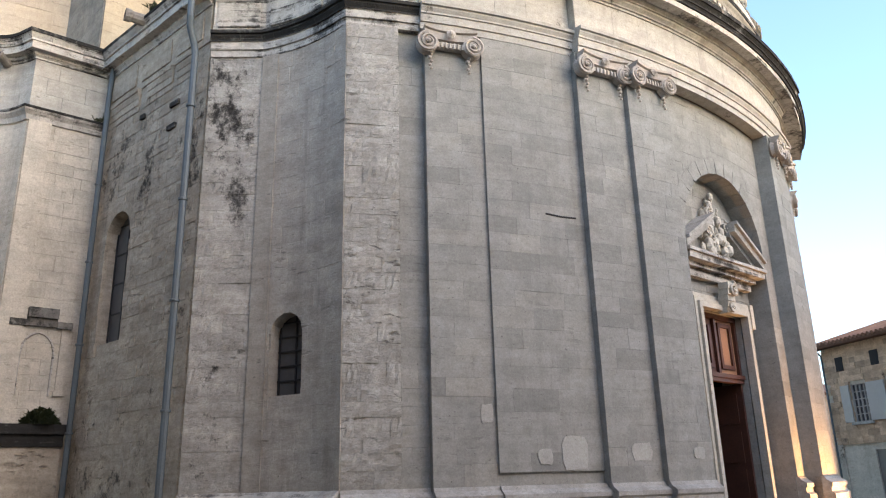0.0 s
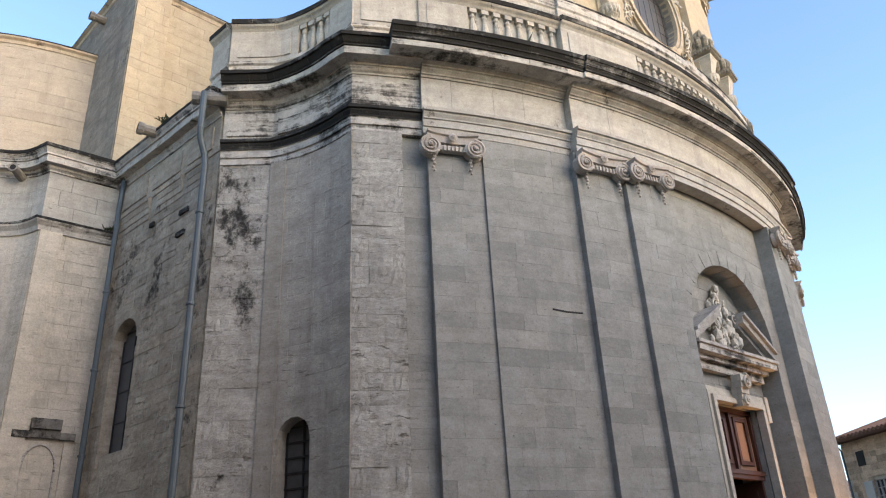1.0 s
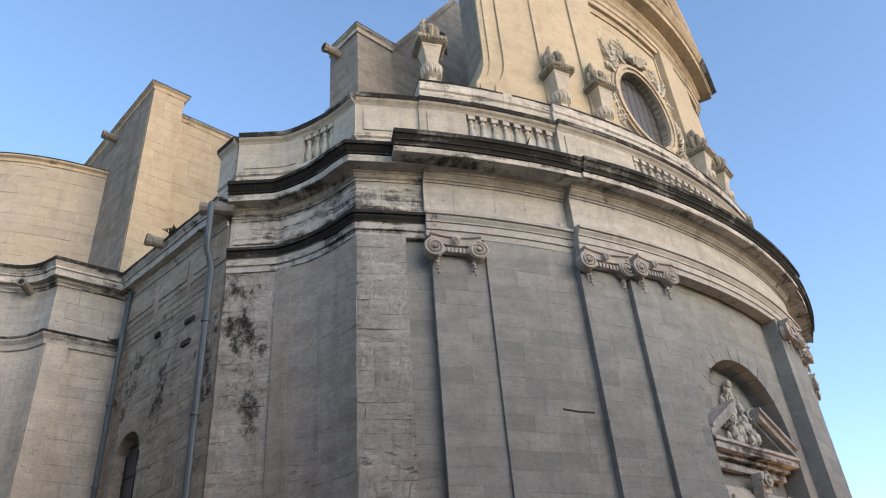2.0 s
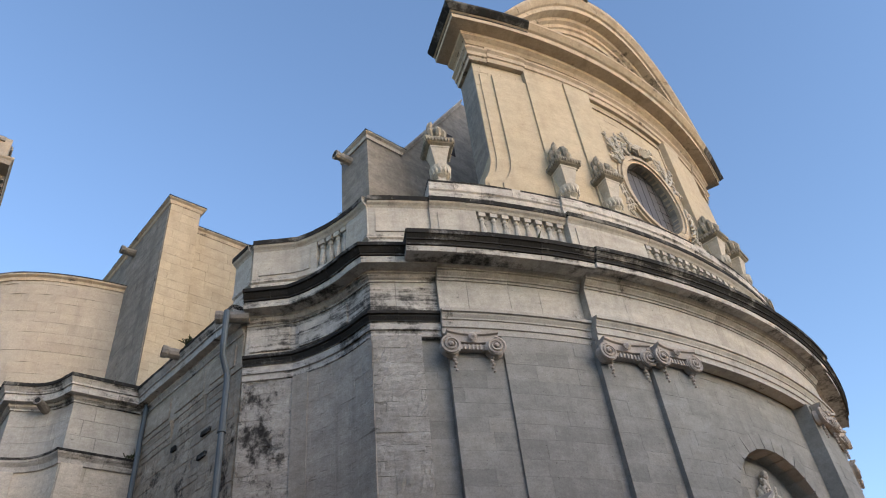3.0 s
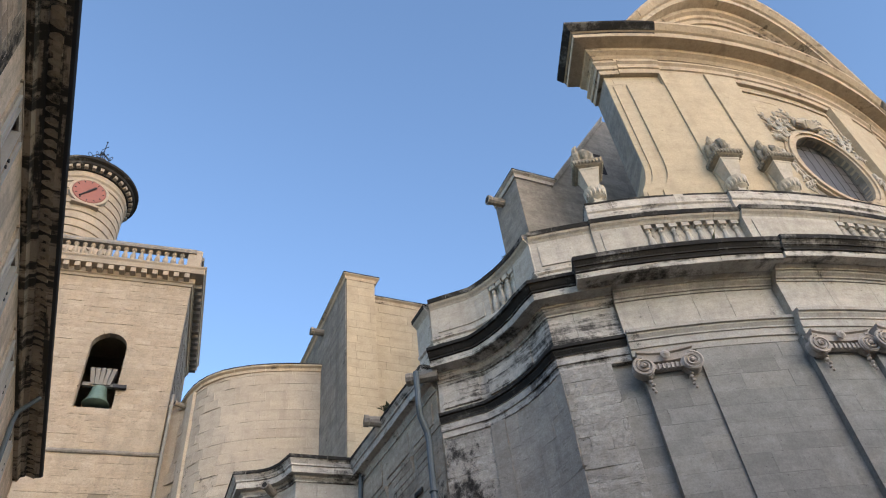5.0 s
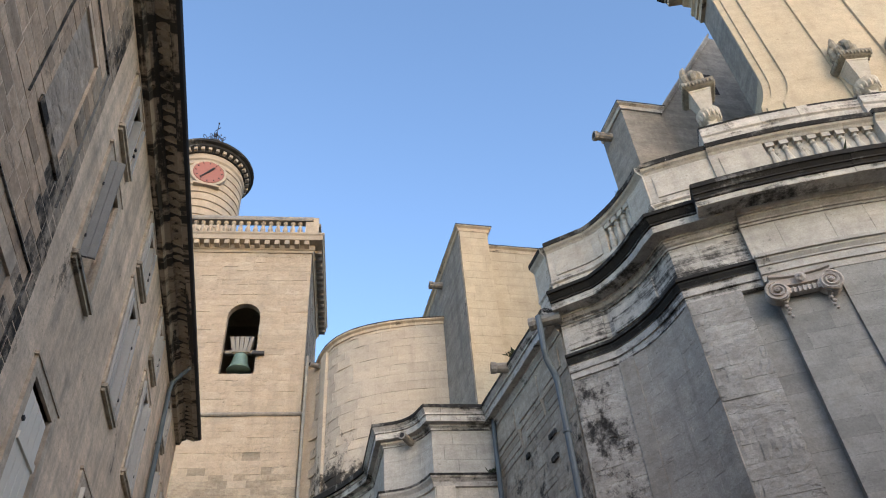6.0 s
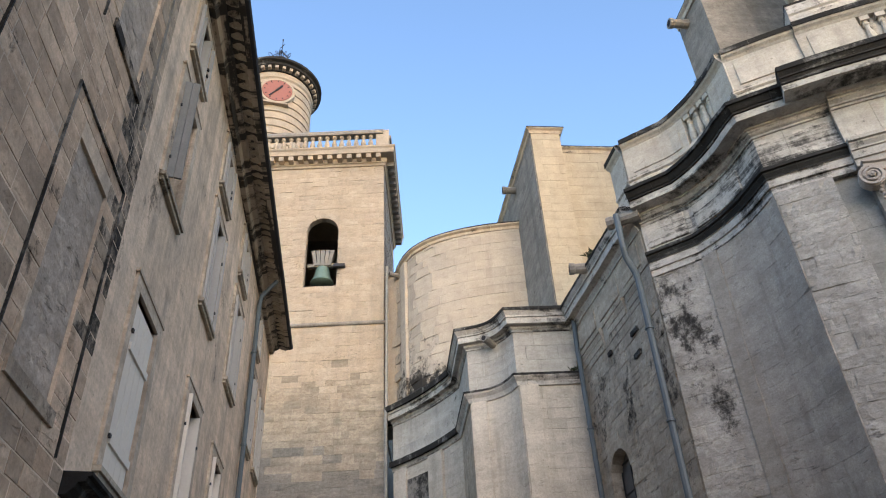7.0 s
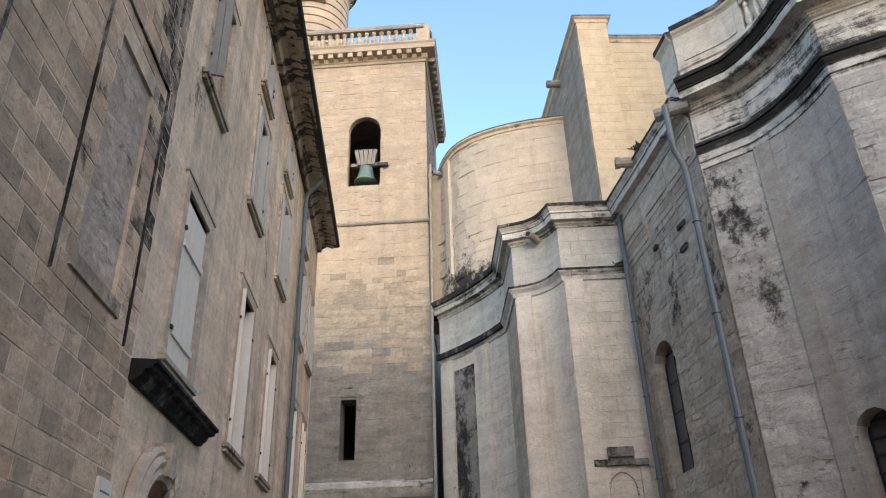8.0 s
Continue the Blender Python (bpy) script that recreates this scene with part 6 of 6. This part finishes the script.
H_WALL = Path([hx * S_START - hn * HD, hx * S_END - hn * HD])
# windows: station, half width, sill, head, open-shutter style
WINS = [(8.55, 0.52, 4.45, 6.62, 2), (11.85, 0.52, 4.30, 6.85, 1), (14.5, 0.5, 4.40, 6.80, 1), (17.9, 0.5, 4.4, 6.8, 1), (19.9, 0.45, 4.4, 6.8, 1),
        (8.5, 0.5, 8.40, 10.3, 3), (11.7, 0.5, 8.42, 10.4, 0), (14.7, 0.5, 8.45, 10.4, 0), (17.9, 0.5, 8.45, 10.4, 0), (19.9, 0.45, 8.45, 10.4, 0),
        (11.7, 0.42, 11.05, 12.1, 0), (14.7, 0.42, 11.05, 12.1, 0), (17.9, 0.42, 11.05, 12.1, 0), (8.5, 0.42, 11.05, 12.1, 0)]
holes = [Hole(hs(s - w), hs(s + w), zb, zt) for s, w, zb, zt, _ in WINS]
house_door = Hole(hs(7.75), hs(8.95), 0.05, 3.27, True, 0.6)
panels = [(6.02, 0.46, 4.45, 6.80), (3.05, 0.46, 4.45, 6.80), (6.02, 0.46, 8.45, 10.4), (3.05, 0.46, 8.45, 10.4)]
EAVE = 12.55


def stacked_wall(bm, path, bands, o_back, o_front, all_holes):
    for z0, z1 in bands:
        inside = [h for h in all_holes if h.zb >= z0 - 1e-3 and h.zt <= z1 + 1e-3]
        wall(bm, path, z0, z1, o_back, o_front, inside, step=2.0)


bm = bmesh.new()
stacked_wall(bm, H_WALL, ((0, 4.0), (4.0, 7.6), (7.6, 10.8), (10.8, EAVE)), -0.5, -0.015, holes + [house_door] + [Hole(hs(q - w), hs(q + w), zb, zt) for q, w, zb, zt in panels])
part("wall", bm, M_PLASTER, house, "worn beige plaster wall")
hrng = random.Random(31)
ASH = Path([H_WALL.at(hs(-5.0)).to_2d(), H_WALL.at(hs(7.15)).to_2d()])
pan_h = [Hole(p - w + 5.0, p + w + 5.0, zb, zt) for p, w, zb, zt in panels]
ash_blocks = ashlar(ASH, 0.0, 12.4, 0.215, (0.26, 0.56), pan_h, hrng, 0.004)
sooty = [q for q in ash_blocks if q[3] > 4.6 + hrng.uniform(0, 1.5) and (q[1] + q[2]) / 2 > 11.55 + hrng.gauss(0, 0.16)]
lay("stone_block", sooty, M_HOUSEDARK, house, gap=0.009, edge=0.003, lift=-0.0105)
lay("stone_block", [q for q in ash_blocks if q not in sooty], M_HOUSE, house, singles=280, near=(*(hx * 6 - hn * HD), 5), gap=0.009, edge=0.003, lift=-0.0105)
# ashlar low beside the door
LOWASH = Path([H_WALL.at(hs(9.75)).to_2d(), H_WALL.at(hs(S_END)).to_2d()])
lay("stone_block", ashlar(LOWASH, 0.0, 2.6, 0.25, (0.3, 0.66), (), hrng, 0.004), M_HOUSE, house, gap=0.010, lift=-0.006)
for p, w, zb, zt in panels:
    bm = bmesh.new()
    hexa(bm, H_WALL.at, hs(p - w), hs(p + w), -0.3, -0.05, zb, zb, zt, zt)
    ob = part("blocked_window", bm, M_RUBBLE, house, "walled-up window with rough fill")
    bm = bmesh.new()
    for i in range(150):
        q = H_WALL.at(hs(p + hrng.uniform(-w + 0.06, w - 0.06)), -0.055, hrng.uniform(zb + 0.06, zt - 0.06))
        e = hrng.uniform(0.05, 0.13)
        bmesh.ops.create_icosphere(bm, subdivisions=1, radius=e, matrix=Matrix.Translation(q) @ Matrix.Rotation(radians(135), 4, "Z") @ Matrix.Rotation(hrng.uniform(-0.4, 0.4), 4, "Y") @ Matrix.Diagonal((1.3, 0.13, 0.75, 1)))
    part("rubble", bm, M_RUBBLE, ob)["kind"] = "stuff"
    for o, wd in ((0.016, 0.016),):
        e = w + 0.36
        for nm, a, b, z0, z1 in (("jamb", p - e - wd, p - e, zb - 0.3, zt + e - w + wd), ("jamb", p + e, p + e + wd, zb - 0.3, zt + e - w + wd), ("lintel", p - e, p + e, zt + e - w, zt + e - w + wd)):
            bm = bmesh.new()
            hexa(bm, H_WALL.at, hs(a), hs(b), -0.1, o, z0, z0, z1, z1)
            part(nm, bm, M_STAINED, ob)
    bm = bmesh.new()
    hexa(bm, H_WALL.at, hs(p - w - 0.1), hs(p + w + 0.1), -0.1, 0.02, zb - 0.14, zb - 0.14, zb - 0.002, zb - 0.002)
    part("window_sill", bm, M_HOUSEDARK, ob)


def house_window(s, w, zb, zt, style):
    bm = bmesh.new()
    hexa(bm, H_WALL.at, hs(s - w), hs(s + w), -0.46, -0.42, zb, zb, zt, zt)
    win = part("window", bm, M_GLASS, house)
    bm = bmesh.new()
    for a, b in ((s - w, s - w + 0.07), (s - 0.04, s + 0.04), (s + w - 0.07, s + w)):
        hexa(bm, H_WALL.at, hs(a), hs(b), -0.46, -0.38, zb, zb, zt, zt)
    for z in (zb, zb + (zt - zb) * 0.36, zb + (zt - zb) * 0.7, zt - 0.07):
        hexa(bm, H_WALL.at, hs(s - w), hs(s + w), -0.46, -0.385, z, z, z + 0.05, z + 0.05)
    part("window_frame", bm, M_FRAME, win)
    e = 0.17
    for nm, a, b, z0, z1, o in (("jamb", s - w - e, s - w, zb, zt + e, 0.025), ("jamb", s + w, s + w + e, zb, zt + e, 0.025), ("lintel", s - w, s + w, zt, zt + e, 0.025),
                                ("hood", s - w - e - 0.04, s + w + e + 0.04, zt + e, zt + e + 0.04, 0.04)):
        bm = bmesh.new()
        hexa(bm, H_WALL.at, hs(a), hs(b), -0.1, o, z0, z0, z1, z1)
        part(nm, bm, M_SURROUND, win)
    bm = bmesh.new()
    hexa(bm, H_WALL.at, hs(s - w - 0.16), hs(s + w + 0.16), -0.32, 0.075, zb - 0.06, zb - 0.06, zb, zb)
    hexa(bm, H_WALL.at, hs(s - w - 0.12), hs(s + w + 0.12), -0.1, 0.045, zb - 0.12, zb - 0.12, zb - 0.06, zb - 0.06)
    part("window_sill", bm, M_SOFFIT, win)
    # shutters: 0 folded against the jambs, 1 half open, 2 closed
    for sgn in (-1, 1):
        bm = bmesh.new()
        if style == 2:
            a, b = sorted((s + sgn * 0.005, s + sgn * (w - 0.01)))
            if sgn > 0:
                continue
            hexa(bm, H_WALL.at, hs(s - w + 0.01), hs(s + w * 0.72), -0.03, 0.005, zb + 0.01, zb + 0.01, zt - 0.14, zt - 0.14)
            n_board = 4
            for i in range(n_board):
                a = s - w + 0.01 + (w * 1.72 - 0.02) * i / n_board
                hexa(bm, H_WALL.at, hs(a + 0.006), hs(a + (w * 1.72 - 0.02) / n_board - 0.006), -0.01, 0.02, zb + 0.02, zb + 0.02, zt - 0.15, zt - 0.15)
            for z in (zb + 0.3, zt - 0.75):
                hexa(bm, H_WALL.at, hs(s - w + 0.03), hs(s + w * 0.70), 0.01, 0.045, z, z, z + 0.09, z + 0.09)
        elif style == 1:
            x = s + sgn * (w - 0.03)
            hexa(bm, H_WALL.at, hs(x - 0.02), hs(x + 0.02), -0.40, 0.08 if sgn < 0 else 0.03, zb + 0.01, zb + 0.01, zt - 0.02, zt - 0.02)
        elif style == 3:
            if sgn > 0:
                continue
            # one leaf swung out from the near jamb, of boards on two ledges
            for i in range(2):
                o0, o1 = 0.03 + 0.10 * i, 0.122 + 0.10 * i
                v = [bm.verts.new(H_WALL.at(hs(s - w - 0.02 + 0.25 * o + t_), o, z)) for z in (zb + 0.03, zt - 0.03) for o, t_ in ((o0, 0), (o1, 0), (o1, 0.035), (o0, 0.035))]
                for q in ((0, 1, 2, 3), (4, 5, 6, 7), (0, 1, 5, 4), (1, 2, 6, 5), (2, 3, 7, 6), (3, 0, 4, 7)):
                    bm.faces.new([v[j] for j in q])
            for z in (zb + 0.3, zt - 0.45):
                hexa(bm, H_WALL.at, hs(s - w + 0.03), hs(s - w + 0.11), 0.04, 0.21, z, z, z + 0.09, z + 0.09)
        else:
            x = s + sgn * (w + 0.02)
            hexa(bm, H_WALL.at, hs(min(x, x + sgn * 0.06)), hs(max(x, x + sgn * 0.06)), 0.03, 0.075, zb + 0.02, zb + 0.02, zt, zt)
            hexa(bm, H_WALL.at, hs(s + sgn * (w - 0.18) - 0.02), hs(s + sgn * (w - 0.18) + 0.02), -0.26, 0.06, zb + 0.01, zb + 0.01, zt - 0.02, zt - 0.02)
        shut = part("shutter", bm, M_OAK if style == 3 else M_WHITE if style else M_SHUTTER, win, "weathered grey board shutter" if style == 3 else "grey-white wooden shutter")
        for z in (zb + 0.35, zt - 0.55):
            bm = bmesh.new()
            hexa(bm, H_WALL.at, hs(s + sgn * w) - 0.03, hs(s + sgn * w) + 0.03, 0.0, 0.05, z, z, z + 0.04, z + 0.04)
            part("hinge", bm, M_IRON, shut)


for wdw in WINS:
    house_window(*wdw)

# stone canopy over the arched street door
bm = bmesh.new()
CAN = Path([H_WALL.at(hs(7.15)).to_2d(), H_WALL.at(hs(9.85)).to_2d()])
sweep(bm, CAN, [(-0.05, 3.92), (0.05, 3.92), (0.07, 3.95), (0.11, 3.98), (0.13, 4.03), (0.20, 4.04), (0.21, 4.08), (0.25, 4.09), (0.25, 4.125), (-0.05, 4.14)])
part("door_canopy", bm, M_LICHEN, house, "blackened moulded stone hood")
bm = bmesh.new()
for k, (r, o) in enumerate(((0.60, 0.10), (0.72, 0.14), (0.82, 0.08))):
    pts = [H_WALL.at(hs(8.35 - r), o * 0.5, 0.05)] + [H_WALL.at(hs(8.35 - r * math.cos(math.pi * i / 14)), o * 0.5, 2.67 + r * math.sin(math.pi * i / 14)) for i in range(15)] + [H_WALL.at(hs(8.35 + r), o * 0.5, 0.05)]
    tube(bm, pts, 0.07, 6)
part("door_surround", bm, M_SURROUND, house, "moulded stone arch round the street door")
bm = bmesh.new()
box(bm, Matrix.Translation(H_WALL.at(hs(8.35), 0.06, 3.24)) @ Matrix.Rotation(radians(135), 4, "Z"), 0.17, 0.2, 0.34, 1.25)
part("keystone", bm, M_SURROUND, house)
bm = bmesh.new()
hexa(bm, H_WALL.at, hs(7.74), hs(8.96), -0.42, -0.36, 0.05, 0.05, 3.27, 3.27)
dl = part("door", bm, M_WOOD, house, "dark wooden street door")
bm = bmesh.new()
for x in (7.85, 8.42):
    for z0, z1 in ((0.25, 0.95), (1.1, 2.0)):
        hexa(bm, H_WALL.at, hs(x), hs(x + 0.44), -0.37, -0.33, z0, z0, z1, z1)
part("door_panel", bm, M_WOOD, dl)
# small pale sign plate by the door, with bars for its writing
bm = bmesh.new()
hexa(bm, H_WALL.at, hs(6.82), hs(7.14), -0.01, 0.02, 2.42, 2.42, 2.96, 2.96)
plate = part("sign_plate", bm, M_WHITE, house, "small pale plaque with grey lines")
for k in range(4):
    bm = bmesh.new()
    hexa(bm, H_WALL.at, hs(6.87), hs(7.09 - 0.05 * (k % 2)), 0.018, 0.024, 2.84 - 0.11 * k, 2.84 - 0.11 * k, 2.855 - 0.11 * k, 2.855 - 0.11 * k)
    part("writing_bar", bm, M_OAK, plate)

# dark gutter edge
bm = bmesh.new()
tube(bm, [H_WALL.at(hs(S_START), 0.60, 12.74), H_WALL.at(hs(S_END + 0.25), 0.60, 12.74)], 0.075, 8)
part("gutter", bm, M_IRON, house, "dark metal gutter under the tiles")

# eaves: rows of tiles on a soffit, gutter
bm = bmesh.new()
sweep(bm, Path([H_WALL.at(hs(S_START)).to_2d(), H_WALL.at(hs(S_END + 0.25)).to_2d()]), [(-0.5, 12.5), (0.10, 12.5), (0.14, 12.62), (0.24, 12.66), (0.28, 12.78), (-0.5, 12.8)])
part("eaves_cornice", bm, M_EAVES, house)
s = S_START
while s < S_END + 0.2:
    bm = bmesh.new()
    p0, p1 = H_WALL.at(hs(s), -0.1, 12.92), H_WALL.at(hs(s), 0.50, 12.74)
    tube(bm, [p0, p1], [0.10, 0.115], 8)
    part("eaves_tile", bm, M_SOFFIT, house)
    s += 0.235
bm = bmesh.new()
sweep(bm, Path([H_WALL.at(hs(S_START)).to_2d(), H_WALL.at(hs(S_END + 0.25)).to_2d()]), [(-0.5, 12.79), (0.40, 12.70), (0.46, 12.66), (0.58, 12.66), (0.62, 12.80), (0.54, 12.86), (0.40, 12.84), (-6.0, 14.7), (-6.0, 14.5)])
part("roof", bm, M_EAVES, house, "dark tiled roof edge with gutter")
# end wall and back
bm = bmesh.new()
e0 = hx * S_END - hn * HD
wall(bm, Path([e0, e0 - hn * 9]), 0, 12.6, 0.0, 0.02)
wall(bm, Path([hx * S_START - hn * (HD + 9), hx * S_START - hn * HD]), 0, 12.6, 0.0, 0.02)
part("wall", bm, M_PLASTER, house)
# drainpipe on the house
pb = H_WALL.at(hs(17.0), 0.10)
drainpipe([(*(H_WALL.at(hs(16.95), 0.50).to_2d()), 12.6), (*(H_WALL.at(hs(16.97), 0.14).to_2d()), 12.15), (pb.x, pb.y, 11.9), (pb.x, pb.y, 0.1)], 0.055, M_ZINC, "grey zinc drainpipe on the house front")

# ================= far house beyond the church =================
far = thing("house", (22.5, 40.5, 0), "old two-storey stone house with a tiled roof", "house")
f0, f1 = Vector((19.58, 39.6)), Vector((21.3, 33.0))
FW = Path([f0, f1])
fl = FW.length
fh = [Hole(1.55 + 2.25 * i, 2.6 + 2.25 * i, 4.05, 5.85) for i in range(2)]
fd = [Hole(2.4, 4.3, 0.0, 2.7)]
bm = bmesh.new()
wall(bm, FW, 0, 3.2, -0.4, -0.07, fd)
wall(bm, FW, 3.2, 7.9, -0.4, -0.07, fh)
wall(bm, Path([f1, f1 + Vector((9, 3))]), 0, 7.9, -0.4, 0)
wall(bm, Path([f0 + Vector((9, 3)), f0]), 0, 7.9, -0.4, 0)
part("wall", bm, M_TRANS, far)
lay("stone_block", ashlar(FW, 3.0, 7.9, 0.3, (0.3, 0.8), fh, rng, 0.02), M_HOUSE, far, rough=True)
for h in fh:
    w = part("window", bmesh_pane(FW, h, 0.2), M_GLASS, far)
    bm = bmesh.new()
    for i in range(5):
        s = h.s0 + (h.s1 - h.s0) * i / 4
        hexa(bm, FW.at, s - 0.02, s + 0.02, -0.18, -0.1, h.zb, h.zb, h.zt, h.zt)
    for j in range(6):
        z = h.zb + (h.zt - h.zb) * j / 5
        hexa(bm, FW.at, h.s0, h.s1, -0.18, -0.11, z - 0.02, z - 0.02, z + 0.02, z + 0.02)
    part("window_frame", bm, M_FRAME, w)
    for a, b in ((h.s0 - 0.6, h.s0 - 0.04), (h.s1 + 0.04, h.s1 + 0.6)):
        bm = bmesh.new()
        hexa(bm, FW.at, a, b, 0.0, 0.06, h.zb, h.zb, h.zt, h.zt)
        part("shutter", bm, M_SHUTTER, w)
    bm = bmesh.new()
    hexa(bm, FW.at, h.s0 - 0.15, h.s1 + 0.15, -0.1, 0.12, h.zb - 0.15, h.zb - 0.15, h.zb, h.zb)
    part("window_sill", bm, M_MOULD, w)
bm = bmesh.new()
hexa(bm, FW.at, 2.4, 4.3, -0.25, -0.15, 0, 0, 2.7, 2.7)
part("door", bm, M_OAK, far)
bm = bmesh.new()
sweep(bm, Path([f0 + (f0 - f1).normalized() * 0.4, f1]), [(0.5, 7.85), (0.55, 8.0), (-4.5, 9.5), (-4.5, 9.3), (-0.1, 7.85)])
part("roof", bm, M_TILE, far)
k = 0
while k * 0.28 < fl:
    bm = bmesh.new()
    tube(bm, [FW.at(k * 0.28, 0.58, 8.02), FW.at(k * 0.28, -4.4, 9.5)], 0.10, 6)
    part("roof_tile", bm, M_TILE, far)
    k += 1

# attic openings are near-black slabs on the wall, their shade painted
for x in (0.9, 3.2):
    bm = bmesh.new()
    hexa(bm, FW.at, x, x + 0.5, -0.05, 0.03, 6.6, 6.6, 7.3, 7.3)
    part("attic_opening", bm, M_DARK, far)
drainpipe([(*FW.at(0.1, 0.5).to_2d(), 7.9), (*FW.at(0.1, 0.12).to_2d(), 7.5), (*FW.at(0.1, 0.12).to_2d(), 0.1)], 0.05, M_ZINC, "grey drainpipe at the corner of an old house")
near_house = thing("house", (20.5, 47.0, 0), "low plastered house end in a side lane", "house")
bm = bmesh.new()
wall(bm, Path([(16.0, 47.5), (23.0, 46.0)]), 0, 6.2, -4.0, 0.0)
part("wall", bm, M_PLASTER, near_house)
bm = bmesh.new()
sweep(bm, Path([(15.8, 47.5), (23.2, 46.0)]), [(0.3, 6.15), (0.35, 6.3), (-3.5, 7.4), (-3.5, 7.2)])
part("roof", bm, M_TILE, near_house)

# ================= ground and unseen shading walls behind =======
bm = bmesh.new()
v = [bm.verts.new(q) for q in ((-400, -400, 0), (400, -400, 0), (400, 400, 0), (-400, 400, 0))]
bm.faces.new(v)
g = part("ground", bm, M_PAVE)
tagged(g, "grey stone paving of the church square", "ground", kind="structure")
# added walls out of view; their heights keep low sun off the front
for pts, h, nm in ((((3.0, -7.5), (-14.0, -9.0)), 12.5, "wall_south"), (((24.0, -3.0), (4.5, -7.3)), 13.0, "wall_east"), (((33.0, 26.0), (25.0, -2.0)), 11.0, "wall_far")):
    bm = bmesh.new()
    wall(bm, Path(pts), 0, h, -0.5, 0.0, step=4)
    tagged(part(nm, bm, M_PLASTER), "unseen plain walls closing the square, sized to shade the lower front", "wall", kind="structure")

# warm floodlight at the foot of the far pilasters
lm = on_front(50.2, R0 + 1.9, 0.12)
lamp = thing("ground_floodlight", lm, "small warm floodlight set at the foot of the front", "lamp")
bm = bmesh.new()
lathe(bm, Matrix.Translation(lm - Vector((0, 0, 0.12))), [(0.14, 0), (0.14, 0.08), (0.11, 0.10)], 12)
part("housing", bm, M_IRON, lamp)
ld = bpy.data.lights.new("floodlight", "SPOT")
ld.energy, ld.color, ld.spot_size, ld.spot_blend, ld.shadow_soft_size = 420, (1.0, 0.52, 0.18), radians(115), 1.0, 0.08
lo_ = new("floodlight", ld)
lo_.matrix_world = look(lm + Vector((0, 0, 0.05)), on_front(51.2, R0 - 0.2, 1.9))
lo_.parent = lamp
lo_.matrix_parent_inverse = lamp.matrix_world.inverted()
